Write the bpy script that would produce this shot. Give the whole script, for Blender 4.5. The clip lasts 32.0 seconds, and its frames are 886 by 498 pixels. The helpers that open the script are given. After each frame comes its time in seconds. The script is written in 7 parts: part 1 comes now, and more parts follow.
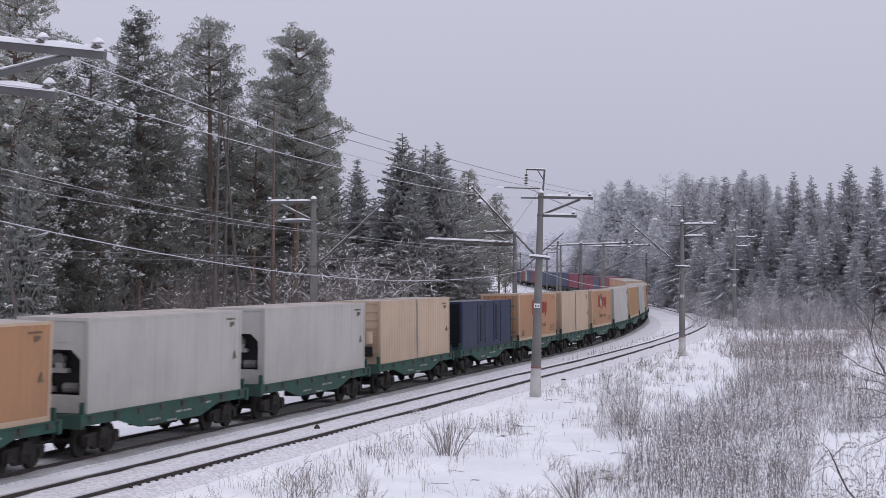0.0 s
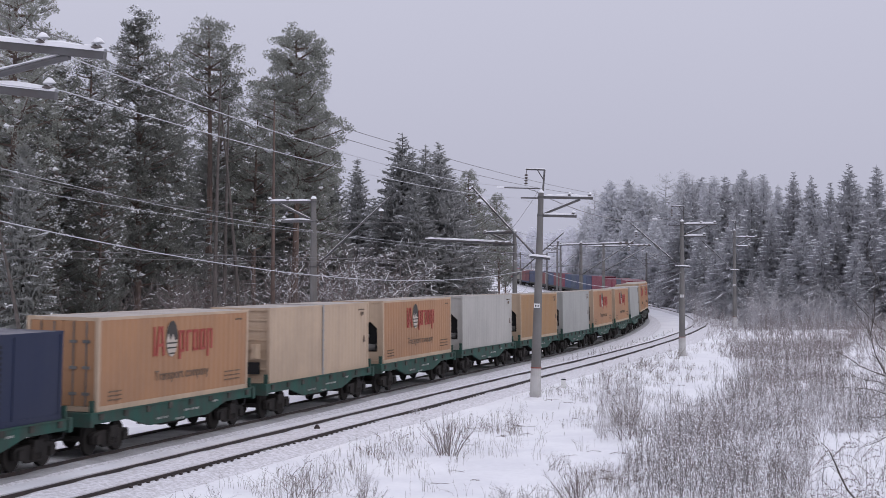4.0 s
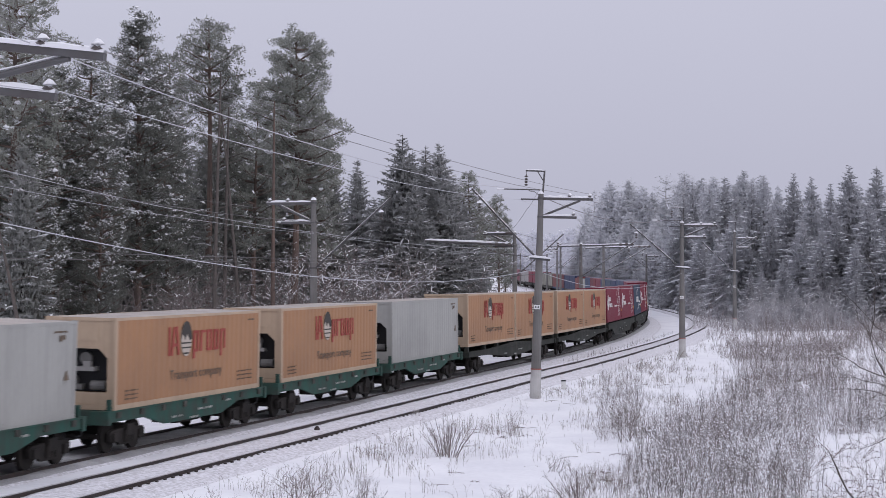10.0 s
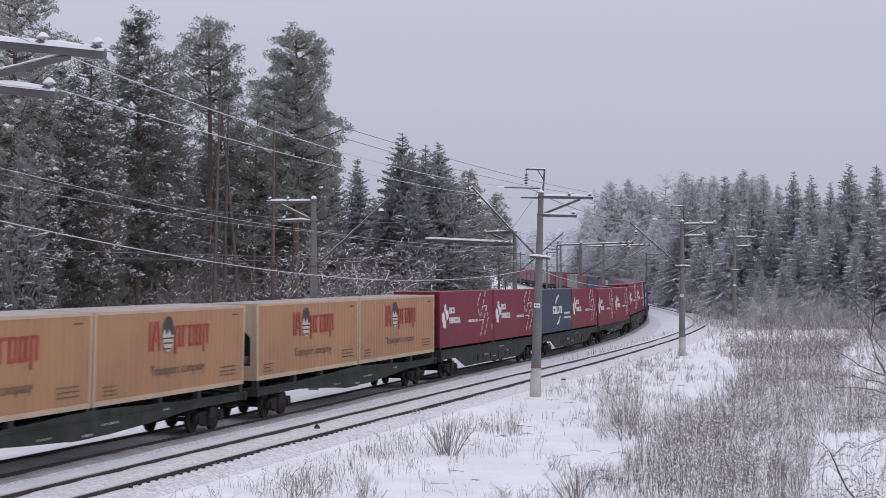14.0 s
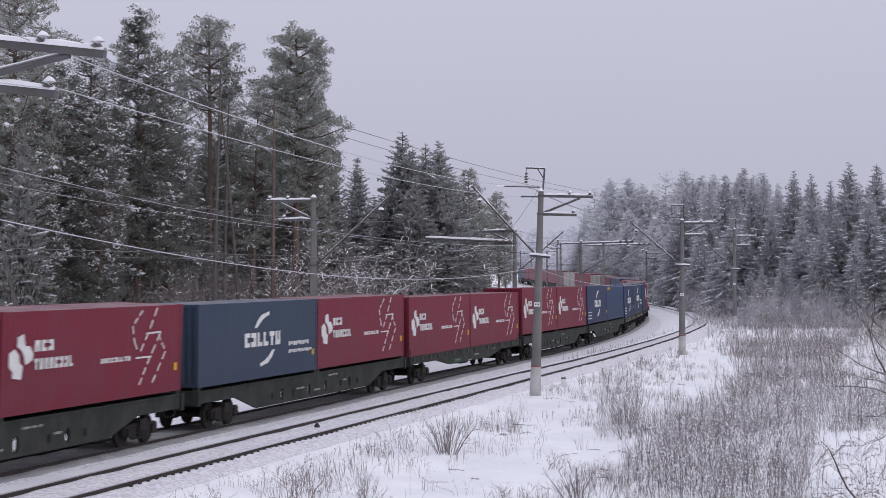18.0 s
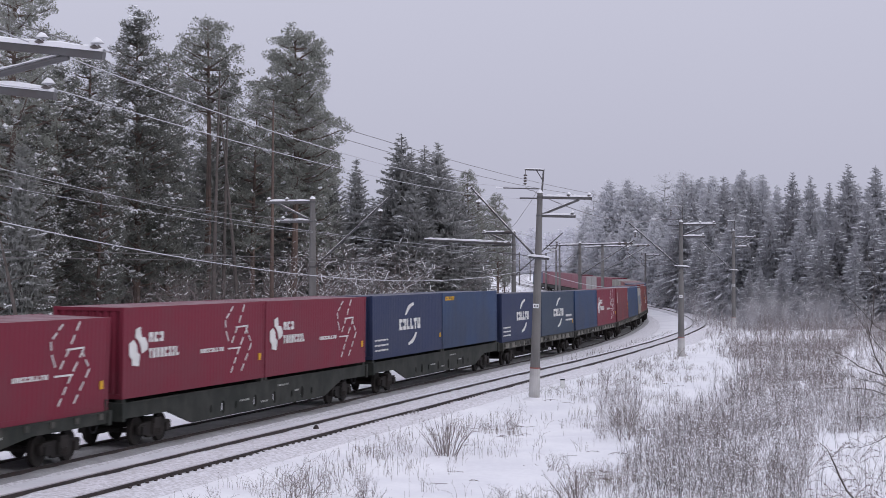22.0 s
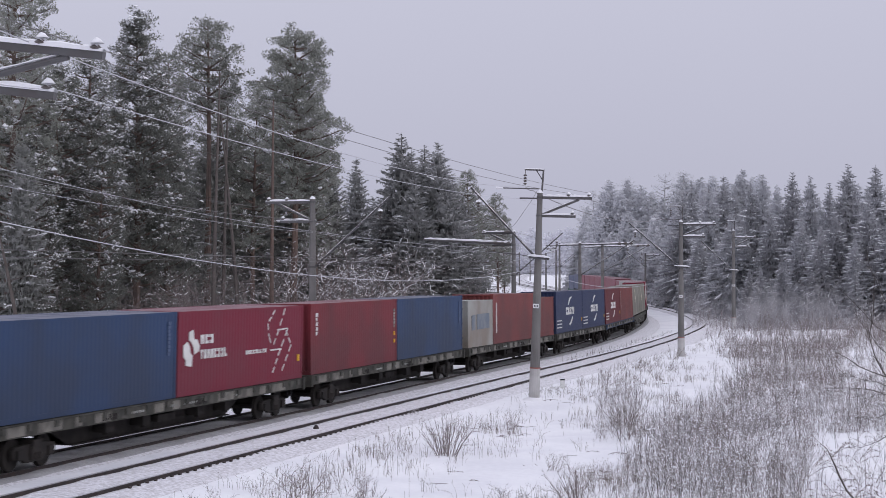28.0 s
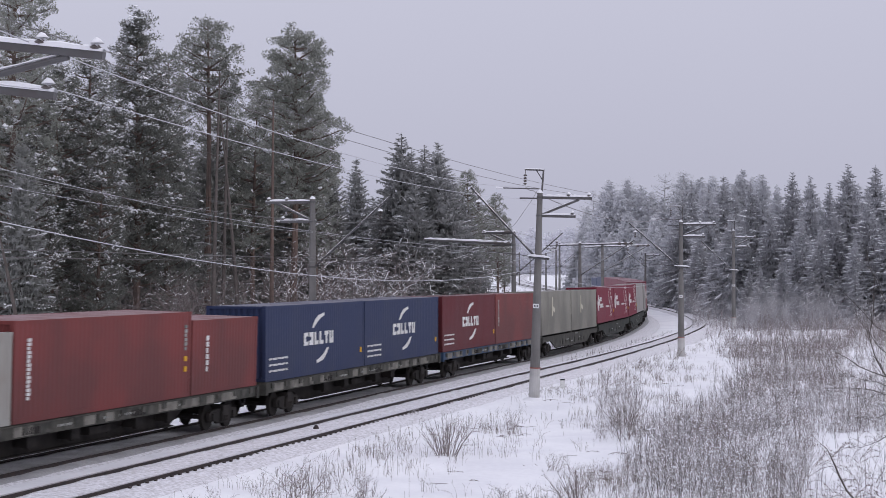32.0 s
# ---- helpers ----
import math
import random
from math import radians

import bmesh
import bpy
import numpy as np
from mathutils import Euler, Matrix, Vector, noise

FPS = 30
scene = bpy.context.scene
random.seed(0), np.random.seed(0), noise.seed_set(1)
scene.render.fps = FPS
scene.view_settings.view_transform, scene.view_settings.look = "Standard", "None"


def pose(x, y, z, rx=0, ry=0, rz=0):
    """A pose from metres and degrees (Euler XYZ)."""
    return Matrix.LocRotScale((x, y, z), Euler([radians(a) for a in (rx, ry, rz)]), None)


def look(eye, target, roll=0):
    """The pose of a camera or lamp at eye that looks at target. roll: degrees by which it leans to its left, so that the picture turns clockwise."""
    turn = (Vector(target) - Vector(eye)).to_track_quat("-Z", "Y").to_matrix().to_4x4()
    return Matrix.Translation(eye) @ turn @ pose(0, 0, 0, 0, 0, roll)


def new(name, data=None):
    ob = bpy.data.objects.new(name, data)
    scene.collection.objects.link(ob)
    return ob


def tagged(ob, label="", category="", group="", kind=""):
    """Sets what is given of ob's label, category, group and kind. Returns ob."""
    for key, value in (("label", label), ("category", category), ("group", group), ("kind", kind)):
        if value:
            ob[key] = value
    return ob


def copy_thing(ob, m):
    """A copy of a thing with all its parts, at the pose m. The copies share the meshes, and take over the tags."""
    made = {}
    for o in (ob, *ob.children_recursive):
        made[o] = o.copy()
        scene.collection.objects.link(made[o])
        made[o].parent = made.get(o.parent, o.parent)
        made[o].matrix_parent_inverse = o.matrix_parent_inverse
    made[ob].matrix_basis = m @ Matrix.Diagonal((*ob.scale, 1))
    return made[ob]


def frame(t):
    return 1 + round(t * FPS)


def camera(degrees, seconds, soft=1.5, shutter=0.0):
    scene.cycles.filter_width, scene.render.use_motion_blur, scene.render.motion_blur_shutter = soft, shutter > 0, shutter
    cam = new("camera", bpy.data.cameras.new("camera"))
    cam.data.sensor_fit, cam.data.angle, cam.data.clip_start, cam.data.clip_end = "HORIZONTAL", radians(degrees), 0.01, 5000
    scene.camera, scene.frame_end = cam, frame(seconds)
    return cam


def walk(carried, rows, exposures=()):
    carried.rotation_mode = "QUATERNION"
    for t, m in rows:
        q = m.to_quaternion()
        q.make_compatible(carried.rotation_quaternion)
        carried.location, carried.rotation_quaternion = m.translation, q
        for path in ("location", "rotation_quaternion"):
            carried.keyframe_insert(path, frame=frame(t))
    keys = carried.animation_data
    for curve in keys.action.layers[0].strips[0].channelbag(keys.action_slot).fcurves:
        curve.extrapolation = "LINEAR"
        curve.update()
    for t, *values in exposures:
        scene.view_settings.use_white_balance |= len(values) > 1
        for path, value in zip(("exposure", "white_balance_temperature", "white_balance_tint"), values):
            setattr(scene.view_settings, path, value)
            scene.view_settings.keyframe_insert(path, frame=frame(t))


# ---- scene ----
# ---------- camera ----------
LENS = 2 * math.degrees(math.atan(784 / 3197.0))
EYE = (0.0, 0.0, 5.408)
cam = camera(LENS, 32.0, soft=0.8, shutter=0.4)
# a tripod that gives a little: seconds, tilt, turn (degrees)
SWAY = [(0, 0.845, 0.0), (1, 0.836, 0.0), (2.2, 0.802, 0.0), (3.2, 0.832, 0.0), (6, 0.852, 0.0), (8, 0.857, 0.0),
        (9, 0.886, 0.0), (11.3, 0.886, 0.0), (12.2, 0.855, 0.0), (13.5, 0.832, 0.0), (14.5, 0.845, 0.0), (16.8, 0.832, 0.0),
        (18, 0.802, 0.0), (19, 0.832, 0.0), (20.3, 0.853, 0.0), (21.2, 0.853, -0.03), (25, 0.853, -0.032), (32, 0.853, -0.032)]
walk(cam, [(t, pose(*EYE, 90 + tilt, 0, turn)) for t, tilt, turn in SWAY])

# ---------- world: a closed winter cloud cover ----------
world = bpy.data.worlds.new("overcast_sky")
scene.world = world
world.use_nodes = True
wn, wl = world.node_tree.nodes, world.node_tree.links
wn.clear()
w_out = wn.new("ShaderNodeOutputWorld")
w_bg = wn.new("ShaderNodeBackground")
w_sky = wn.new("ShaderNodeTexSky")
w_sky.sky_type = "NISHITA"
w_sky.sun_disc = False
w_sky.sun_elevation = radians(30)
w_sky.sun_rotation = radians(126)
w_sky.dust_density = 4.0
w_grey = wn.new("ShaderNodeHueSaturation")
w_grey.inputs["Saturation"].default_value = 0.25
w_grey.inputs["Value"].default_value = 0.10
w_mix = wn.new("ShaderNodeMixRGB")
w_mix.inputs[0].default_value = 0.92
w_co = wn.new("ShaderNodeTexCoord")
w_sep = wn.new("ShaderNodeSeparateXYZ")
w_ramp = wn.new("ShaderNodeValToRGB")
w_ramp.color_ramp.elements[0].position, w_ramp.color_ramp.elements[0].color = 0.0, (0.495, 0.498, 0.622, 1)
w_ramp.color_ramp.elements[1].position, w_ramp.color_ramp.elements[1].color = 0.75, (0.925, 0.93, 1.09, 1)
w_noise = wn.new("ShaderNodeTexNoise")
w_noise.inputs["Scale"].default_value = 2.2
w_noise.inputs["Detail"].default_value = 3
w_soft = wn.new("ShaderNodeMixRGB")
w_soft.blend_type = "SOFT_LIGHT"
w_soft.inputs[0].default_value = 0.12
wl.new(w_co.outputs["Generated"], w_sep.inputs[0])
wl.new(w_co.outputs["Generated"], w_noise.inputs["Vector"])
wl.new(w_sep.outputs["Z"], w_ramp.inputs[0])
wl.new(w_sky.outputs[0], w_grey.inputs["Color"])
wl.new(w_grey.outputs[0], w_mix.inputs[1])
wl.new(w_ramp.outputs[0], w_soft.inputs[1])
wl.new(w_noise.outputs["Fac"], w_soft.inputs[2])
wl.new(w_soft.outputs[0], w_mix.inputs[2])
wl.new(w_mix.outputs[0], w_bg.inputs["Color"])
w_bg.inputs["Strength"].default_value = 1.0
wl.new(w_bg.outputs[0], w_out.inputs["Surface"])
sun = new("sun", bpy.data.lights.new("sun", "SUN"))
sun.data.energy, sun.data.angle, sun.data.color = 0.3, radians(25), (1.0, 0.97, 0.93)
sun.matrix_world = look((70, 10, 50), (0, 60, 0))
scene.view_settings.exposure = 0.0

# ---------- materials ----------
MATS = {}


def mat(name, color, rough=0.7, metal=0.0, spot=None, scale=1.0, amount=0.5, fine=0.0, fine_scale=30.0, bump=0.0, bump_scale=20.0,
        vary=0.0, streak=0.0, streak_col=(0.12, 0.09, 0.07), through_light=0.0):
    """A surface: a base colour with large stains of a second colour, fine grain, bump, and change from thing to thing."""
    m = bpy.data.materials.new(name)
    m.use_nodes = True
    n, l = m.node_tree.nodes, m.node_tree.links
    b = n["Principled BSDF"]
    b.inputs["Roughness"].default_value = rough
    b.inputs["Metallic"].default_value = metal
    b.inputs["Specular IOR Level"].default_value = 0.5 if rough < 0.5 else 0.2
    co = n.new("ShaderNodeTexCoord")
    vec = co.outputs["Object"]
    col = n.new("ShaderNodeRGB")
    col.outputs[0].default_value = (*color, 1)
    cur = col.outputs[0]

    def mixin(fac, other, blend="MIX"):
        nonlocal cur
        x = n.new("ShaderNodeMixRGB")
        x.blend_type = blend
        if isinstance(fac, float):
            x.inputs[0].default_value = fac
        else:
            l.new(fac, x.inputs[0])
        l.new(cur, x.inputs[1])
        if isinstance(other, tuple):
            x.inputs[2].default_value = (*other, 1)
        else:
            l.new(other, x.inputs[2])
        cur = x.outputs[0]

    def noisy(sc, detail=4.0, lo=0.4, hi=0.65, stretch=None):
        t = n.new("ShaderNodeTexNoise")
        t.inputs["Scale"].default_value = sc
        t.inputs["Detail"].default_value = detail
        v = vec
        if stretch:
            mp = n.new("ShaderNodeMapping")
            mp.inputs["Scale"].default_value = stretch
            l.new(vec, mp.inputs[0])
            v = mp.outputs[0]
        l.new(v, t.inputs["Vector"])
        r = n.new("ShaderNodeMapRange")
        r.inputs["From Min"].default_value, r.inputs["From Max"].default_value = lo, hi
        l.new(t.outputs["Fac"], r.inputs["Value"])
        return t.outputs["Fac"], r.outputs[0]

    if spot:
        _, f = noisy(scale)
        mu = n.new("ShaderNodeMath")
        mu.operation = "MULTIPLY"
        mu.inputs[1].default_value = amount
        l.new(f, mu.inputs[0])
        mixin(mu.outputs[0], spot)
    if streak:
        _, f = noisy(1.0, 5.0, 0.5, 0.8, (3.0, 3.0, 0.25))
        mu = n.new("ShaderNodeMath")
        mu.operation = "MULTIPLY"
        mu.inputs[1].default_value = streak
        l.new(f, mu.inputs[0])
        mixin(mu.outputs[0], streak_col)
    if fine:
        raw, _ = noisy(fine_scale, 5.0)
        h = n.new("ShaderNodeMapRange")
        h.inputs["To Min"].default_value, h.inputs["To Max"].default_value = 1 - fine, 1 + fine
        l.new(raw, h.inputs["Value"])
        mixin(1.0, h.outputs[0], "MULTIPLY")
    if vary:
        oi = n.new("ShaderNodeObjectInfo")
        h = n.new("ShaderNodeMapRange")
        h.inputs["To Min"].default_value, h.inputs["To Max"].default_value = 1 - vary, 1 + vary
        l.new(oi.outputs["Random"], h.inputs["Value"])
        mixin(1.0, h.outputs[0], "MULTIPLY")
    l.new(cur, b.inputs["Base Color"])
    if bump:
        raw, _ = noisy(bump_scale, 5.0)
        bp = n.new("ShaderNodeBump")
        bp.inputs["Strength"].default_value = bump
        bp.inputs["Distance"].default_value = 0.03
        l.new(raw, bp.inputs["Height"])
        l.new(bp.outputs[0], b.inputs["Normal"])
    if through_light:
        tr = n.new("ShaderNodeBsdfTranslucent")
        l.new(cur, tr.inputs["Color"])
        mx = n.new("ShaderNodeMixShader")
        mx.inputs[0].default_value = through_light
        l.new(b.outputs[0], mx.inputs[1])
        l.new(tr.outputs[0], mx.inputs[2])
        l.new(mx.outputs[0], n["Material Output"].inputs["Surface"])
    MATS[name] = m
    return m


SNOW = mat("snow", (0.88, 0.88, 0.91), 0.85, spot=(0.71, 0.71, 0.76), scale=0.35, amount=0.5, fine=0.08, fine_scale=5.0, bump=0.8, bump_scale=4.0)
SNOWCAP = mat("snow_cap", (0.85, 0.85, 0.88), 0.9, fine=0.06, fine_scale=2.0)
BEDSNOW = mat("trackbed_snow", (0.76, 0.75, 0.79), 0.9, spot=(0.30, 0.28, 0.28), scale=7.0, amount=0.5, fine=0.28, fine_scale=16.0, bump=0.9, bump_scale=9.0)
BALLAST = mat("swept_ballast", (0.36, 0.355, 0.365), 0.95, spot=(0.56, 0.555, 0.57), scale=1.4, amount=0.5, fine=0.3, fine_scale=14.0, bump=0.8, bump_scale=16.0)
RAIL = mat("rail_rust", (0.048, 0.040, 0.040), 0.6, 0.3, spot=(0.08, 0.06, 0.05), scale=4.0, amount=0.6, fine=0.1)
RAILTOP = mat("rail_polished", (0.45, 0.45, 0.47), 0.35, 0.9, fine=0.08)
SLEEPER = mat("concrete_sleeper", (0.26, 0.25, 0.25), 0.9, spot=(0.5, 0.5, 0.52), scale=3.0, amount=0.5, vary=0.15, fine=0.1)
CONCRETE = mat("mast_concrete", (0.165, 0.16, 0.155), 0.9, spot=(0.23, 0.22, 0.21), scale=0.7, amount=0.6, streak=0.4, streak_col=(0.14, 0.13, 0.13), fine=0.08, fine_scale=12, bump=0.3)
WHITEWASH = mat("whitewash", (0.50, 0.49, 0.48), 0.9, spot=(0.30, 0.29, 0.28), scale=1.6, amount=0.6, fine=0.1)
STEEL = mat("galvanised_steel", (0.14, 0.138, 0.142), 0.6, 0.4, spot=(0.10, 0.085, 0.08), scale=2.0, amount=0.5)
PORCELAIN = mat("insulator_porcelain", (0.10, 0.085, 0.08), 0.3)
WIRE = mat("wire", (0.16, 0.15, 0.15), 0.6, 0.5)
WIREFROST = mat("frosted_wire", (0.50, 0.50, 0.53), 0.85)
REDBAND = mat("red_band", (0.30, 0.10, 0.085), 0.9)
PLATE = mat("white_plate", (0.8, 0.8, 0.8), 0.5)
INK = mat("dark_ink", (0.03, 0.03, 0.035), 0.7)
BARK = mat("dark_bark", (0.105, 0.092, 0.085), 0.95, spot=(0.14, 0.12, 0.11), scale=2.0, amount=0.6, fine=0.25, fine_scale=8, bump=0.6)
# two barks lightened with distance, haze mixed into their colour
BARK_R = mat("hazed_bark", (0.42, 0.41, 0.42), 0.95, spot=(0.30, 0.29, 0.30), scale=0.8, amount=0.6)
BARK_M = mat("half_hazed_bark", (0.34, 0.33, 0.33), 0.95, spot=(0.24, 0.23, 0.23), scale=0.8, amount=0.6)
PINEBARK = mat("pine_bark", (0.165, 0.118, 0.098), 0.95, spot=(0.10, 0.085, 0.08), scale=0.8, amount=0.7, fine=0.2, fine_scale=8, bump=0.5)
TWIG = mat("twig", (0.205, 0.172, 0.165), 0.95, spot=(0.295, 0.26, 0.255), scale=0.6, amount=0.6)
DRYGRASS = mat("dry_stalk", (0.215, 0.183, 0.16), 0.95, spot=(0.31, 0.285, 0.265), scale=0.5, amount=0.6)
NEEDLE_P = mat("pine_needles", (0.3, 0.31, 0.277), 0.9, spot=(0.36, 0.365, 0.34), scale=0.6, amount=0.7, vary=0.15, through_light=0.3)
NEEDLE_D = mat("dark_pine_needles", (0.20, 0.207, 0.185), 0.9, spot=(0.26, 0.265, 0.245), scale=0.6, amount=0.7, vary=0.15, through_light=0.3)
NEEDLE_S = mat("spruce_needles", (0.29, 0.295, 0.28), 0.9, spot=(0.345, 0.347, 0.337), scale=0.5, amount=0.7, vary=0.15, through_light=0.3)
# haze is put into the colour: paler needles for each farther row
NEEDLE_F = mat("hazed_spruce_needles", (0.485, 0.487, 0.508), 0.9, spot=(0.55, 0.552, 0.573), scale=0.3, amount=0.7, vary=0.15, through_light=0.6)
# for the spruces at the wood's edge, lightened for a thin haze
NEEDLE_PM = mat("lightly_hazed_needles", (0.35, 0.353, 0.35), 0.9, spot=(0.42, 0.422, 0.42), scale=0.4, amount=0.7, vary=0.15, through_light=0.35)
NEEDLE_B = mat("hazed_back_needles", (0.63, 0.632, 0.657), 0.9, spot=(0.68, 0.682, 0.707), scale=0.2, amount=0.7, vary=0.1, through_light=0.6)
NEEDLE_FF = mat("hazed_far_needles", (0.66, 0.662, 0.685), 0.9, spot=(0.7, 0.702, 0.725), scale=0.2, amount=0.7, vary=0.08, through_light=0.6)
NEEDLE_H = mat("hazed_valley_needles", (0.80, 0.80, 0.84), 0.9, spot=(0.85, 0.85, 0.88), scale=0.1, amount=0.7, vary=0.05, through_light=0.4)
# rimed twigs, made paler still to imitate a veil of haze
RIME_HAZED = mat("rimed_and_hazed_twig", (0.50, 0.485, 0.495), 0.95, spot=(0.60, 0.585, 0.595), scale=0.3, amount=0.7)
TWIG_F = mat("rimed_twig", (0.38, 0.37, 0.385), 0.95, spot=(0.48, 0.47, 0.485), scale=0.3, amount=0.6)


# ---------- mesh helpers ----------
class Build:
    """Gathers faces for one mesh."""

    def __init__(self):
        self.v, self.f, self.m = [], [], []

    def face(self, pts, mi=0):
        k = len(self.v)
        self.v += [tuple(p) for p in pts]
        self.f.append(tuple(range(k, k + len(pts))))
        self.m.append(mi)

    def box(self, x0, y0, z0, x1, y1, z1, mi=0, m=None):
        k = len(self.v)
        pts = [(x0, y0, z0), (x1, y0, z0), (x1, y1, z0), (x0, y1, z0), (x0, y0, z1), (x1, y0, z1), (x1, y1, z1), (x0, y1, z1)]
        if m is not None:
            pts = [tuple(m @ Vector(p)) for p in pts]
        self.v += pts
        for f in ((0, 3, 2, 1), (4, 5, 6, 7), (0, 1, 5, 4), (1, 2, 6, 5), (2, 3, 7, 6), (3, 0, 4, 7)):
            self.f.append(tuple(k + i for i in f))
            self.m.append(mi)

    def tube(self, path, radii, sides=8, mi=0, cap=True):
        """A tube along points, with a radius for each point or one for all."""
        path = [Vector(p) for p in path]
        if not hasattr(radii, "__len__"):
            radii = [radii] * len(path)
        k = len(self.v)
        for i, p in enumerate(path):
            d = path[min(i + 1, len(path) - 1)] - path[max(i - 1, 0)]
            d.normalize()
            up = Vector((0, 0, 1)) if abs(d.z) < 0.9 else Vector((1, 0, 0))
            a = d.cross(up).normalized()
            b = d.cross(a)
            for j in range(sides):
                t = 2 * math.pi * j / sides
                self.v.append(tuple(p + radii[i] * (math.cos(t) * a + math.sin(t) * b)))
        for i in range(len(path) - 1):
            for j in range(sides):
                q = (j + 1) % sides
                self.f.append((k + i * sides + j, k + i * sides + q, k + (i + 1) * sides + q, k + (i + 1) * sides + j))
                self.m.append(mi)
        if cap and sides > 2:
            self.f.append(tuple(k + j for j in range(sides)))
            self.f.append(tuple(k + (len(path) - 1) * sides + j for j in range(sides - 1, -1, -1)))
            self.m += [mi, mi]

    def prism(self, outline, y0, y1, mi=0):
        """An outline in x and z, drawn through from y0 to y1."""
        k, n = len(self.v), len(outline)
        self.v += [(x, y0, z) for x, z in outline] + [(x, y1, z) for x, z in outline]
        self.f.append(tuple(k + i for i in range(n)))
        self.f.append(tuple(k + n + i for i in range(n - 1, -1, -1)))
        self.m += [mi, mi]
        for i in range(n):
            j = (i + 1) % n
            self.f.append((k + j, k + i, k + n + i, k + n + j))
            self.m.append(mi)

    def wheel(self, x, y, z, r, w, mi=0, sides=20):
        self.tube([(x, y - w / 2, z), (x, y + w / 2, z)], r, sides, mi)

    def mesh(self, name, mats, smooth=False):
        me = bpy.data.meshes.new(name)
        me.from_pydata(self.v, [], self.f)
        for q in (mats if isinstance(mats, (list, tuple)) else [mats]):
            me.materials.append(q)
        if len(set(self.m)) > 1:
            me.polygons.foreach_set("material_index", self.m)
        if smooth:
            me.polygons.foreach_set("use_smooth", [True] * len(self.f))
        me.update()
        return me


def part(name, b, mats, parent, label="", smooth=False):
    """One mesh object under a thing or a part."""
    ob = new(name, b if isinstance(b, bpy.types.Mesh) else b.mesh(name, mats, smooth))
    ob.parent = parent
    if label:
        ob["label"] = label
    return ob


def thing(name, label, category, group="", kind="", data=None):
    return tagged(new(name, data), label, category, group, kind)


# ---------- the line: two parallel tracks on a long bend ----------
K_S = [0, 40, 80, 110, 140, 170, 200, 230, 260, 300, 350, 420, 520, 640, 760, 900]
K_V = [0.0006, -0.00018, -0.00079, -0.00047, -0.00092, -0.00215, -0.00245, -0.00165, -0.00063, -0.00026, -0.00035, 0.00008, 0.00055, 0.00035, 0.00009, -0.00019]
Z_S, Z_V = [0, 60, 120, 200, 300, 450, 650, 900], [-0.02, 0.05, -0.08, -0.049, 0.731, 2.407, 4.612, 6.816]
C_S, C_V = [-60, 0, 50, 90, 150, 220, 320], [0.063, 0.063, 0.063, -0.024, -0.17, -0.087, 0.0]
APART = 4.679
SS = np.arange(-540, 901, 1.0)
_kap = np.where(SS < 0, 0.0, np.interp(SS, K_S, K_V))
_th = np.concatenate([[0], np.cumsum((_kap[1:] + _kap[:-1]) / 2)])
_th += 0.26087 - _th[540]
_tm = (_th[1:] + _th[:-1]) / 2
_x = np.concatenate([[0], np.cumsum(np.sin(_tm))])
_y = np.concatenate([[0], np.cumsum(np.cos(_tm))])
TX, TY, TH = _x - _x[540] - 11.15, _y - _y[540] + 40.0, _th
TZ, TC = np.interp(SS, Z_S, Z_V), np.interp(SS, C_S, C_V) / 1.6
# the train's track: it bends tighter and lies a little higher than the near one
A_S, A_V = [-540, -10, 15, 40, 65, 95, 125, 155, 185, 215, 250, 300, 360, 900], [4.73, 4.73, 4.65, 4.51, 4.6, APART, 5.25, 6.45, 7.65, 8.0, 7.4, 6.0, APART, APART]
_soft = np.exp(-(np.arange(-30, 31) / 9.0) ** 2)
AP = np.convolve(np.pad(np.interp(SS, A_S, A_V), 30, mode="edge"), _soft / _soft.sum(), "valid")
FZ = TZ + np.interp(SS, [0, 30, 60, 95, 130, 150, 200, 300, 360], [-0.10, -0.075, 0.005, 0.02, 0.1, 0.22, 0.28, 0.15, 0.0])
FC = np.interp(SS, [0, 50, 90, 150, 220, 320], [0.041, -0.005, -0.01, -0.053, -0.027, 0.0])


def on_line(s, side, up=0.0, base=0.0):
    """A point beside the near track's axis: side metres to its right, up metres over the rails, on the plane of the track at base."""
    x, y, th, z, c = (float(np.interp(s, SS, q)) for q in ((TX, TY, TH, FZ, FC) if base else (TX, TY, TH, TZ, TC)))
    q = side + up * c
    if base:
        q -= base + float(np.interp(s, SS, AP))
    return Vector((x + q * math.cos(th), y - q * math.sin(th), z - c * (side - base) + up))


# the train's track, by its own length
FX, FY = TX - AP * np.cos(TH), TY + AP * np.sin(TH)
_a = np.concatenate([[0], np.cumsum(np.hypot(np.diff(FX), np.diff(FY)))])
FA = _a - _a[540]


def train_pose(a, wheelbase):
    """The pose of a waggon whose middle is at a, on two bogies; x along the track away from the eye, y away from the near track."""
    ends = []
    for q in (a - wheelbase / 2, a + wheelbase / 2):
        ends.append(Vector([float(np.interp(q, FA, w)) for w in (FX, FY, FZ)]))
    c = float(np.interp(a, FA, FC))
    ax = (ends[1] - ends[0]).normalized()
    left = Vector((0, 0, 1)).cross(ax).normalized()
    up = ax.cross(left)
    m = Matrix((ax, left, up)).transposed().to_4x4() @ Matrix.Rotation(c, 4, "X")
    m.translation = (ends[0] + ends[1]) / 2
    return m


def gone(t):
    """How far the train has rolled after t seconds; it slows down a little."""
    return 14.55 * t - 0.0074 * t * t


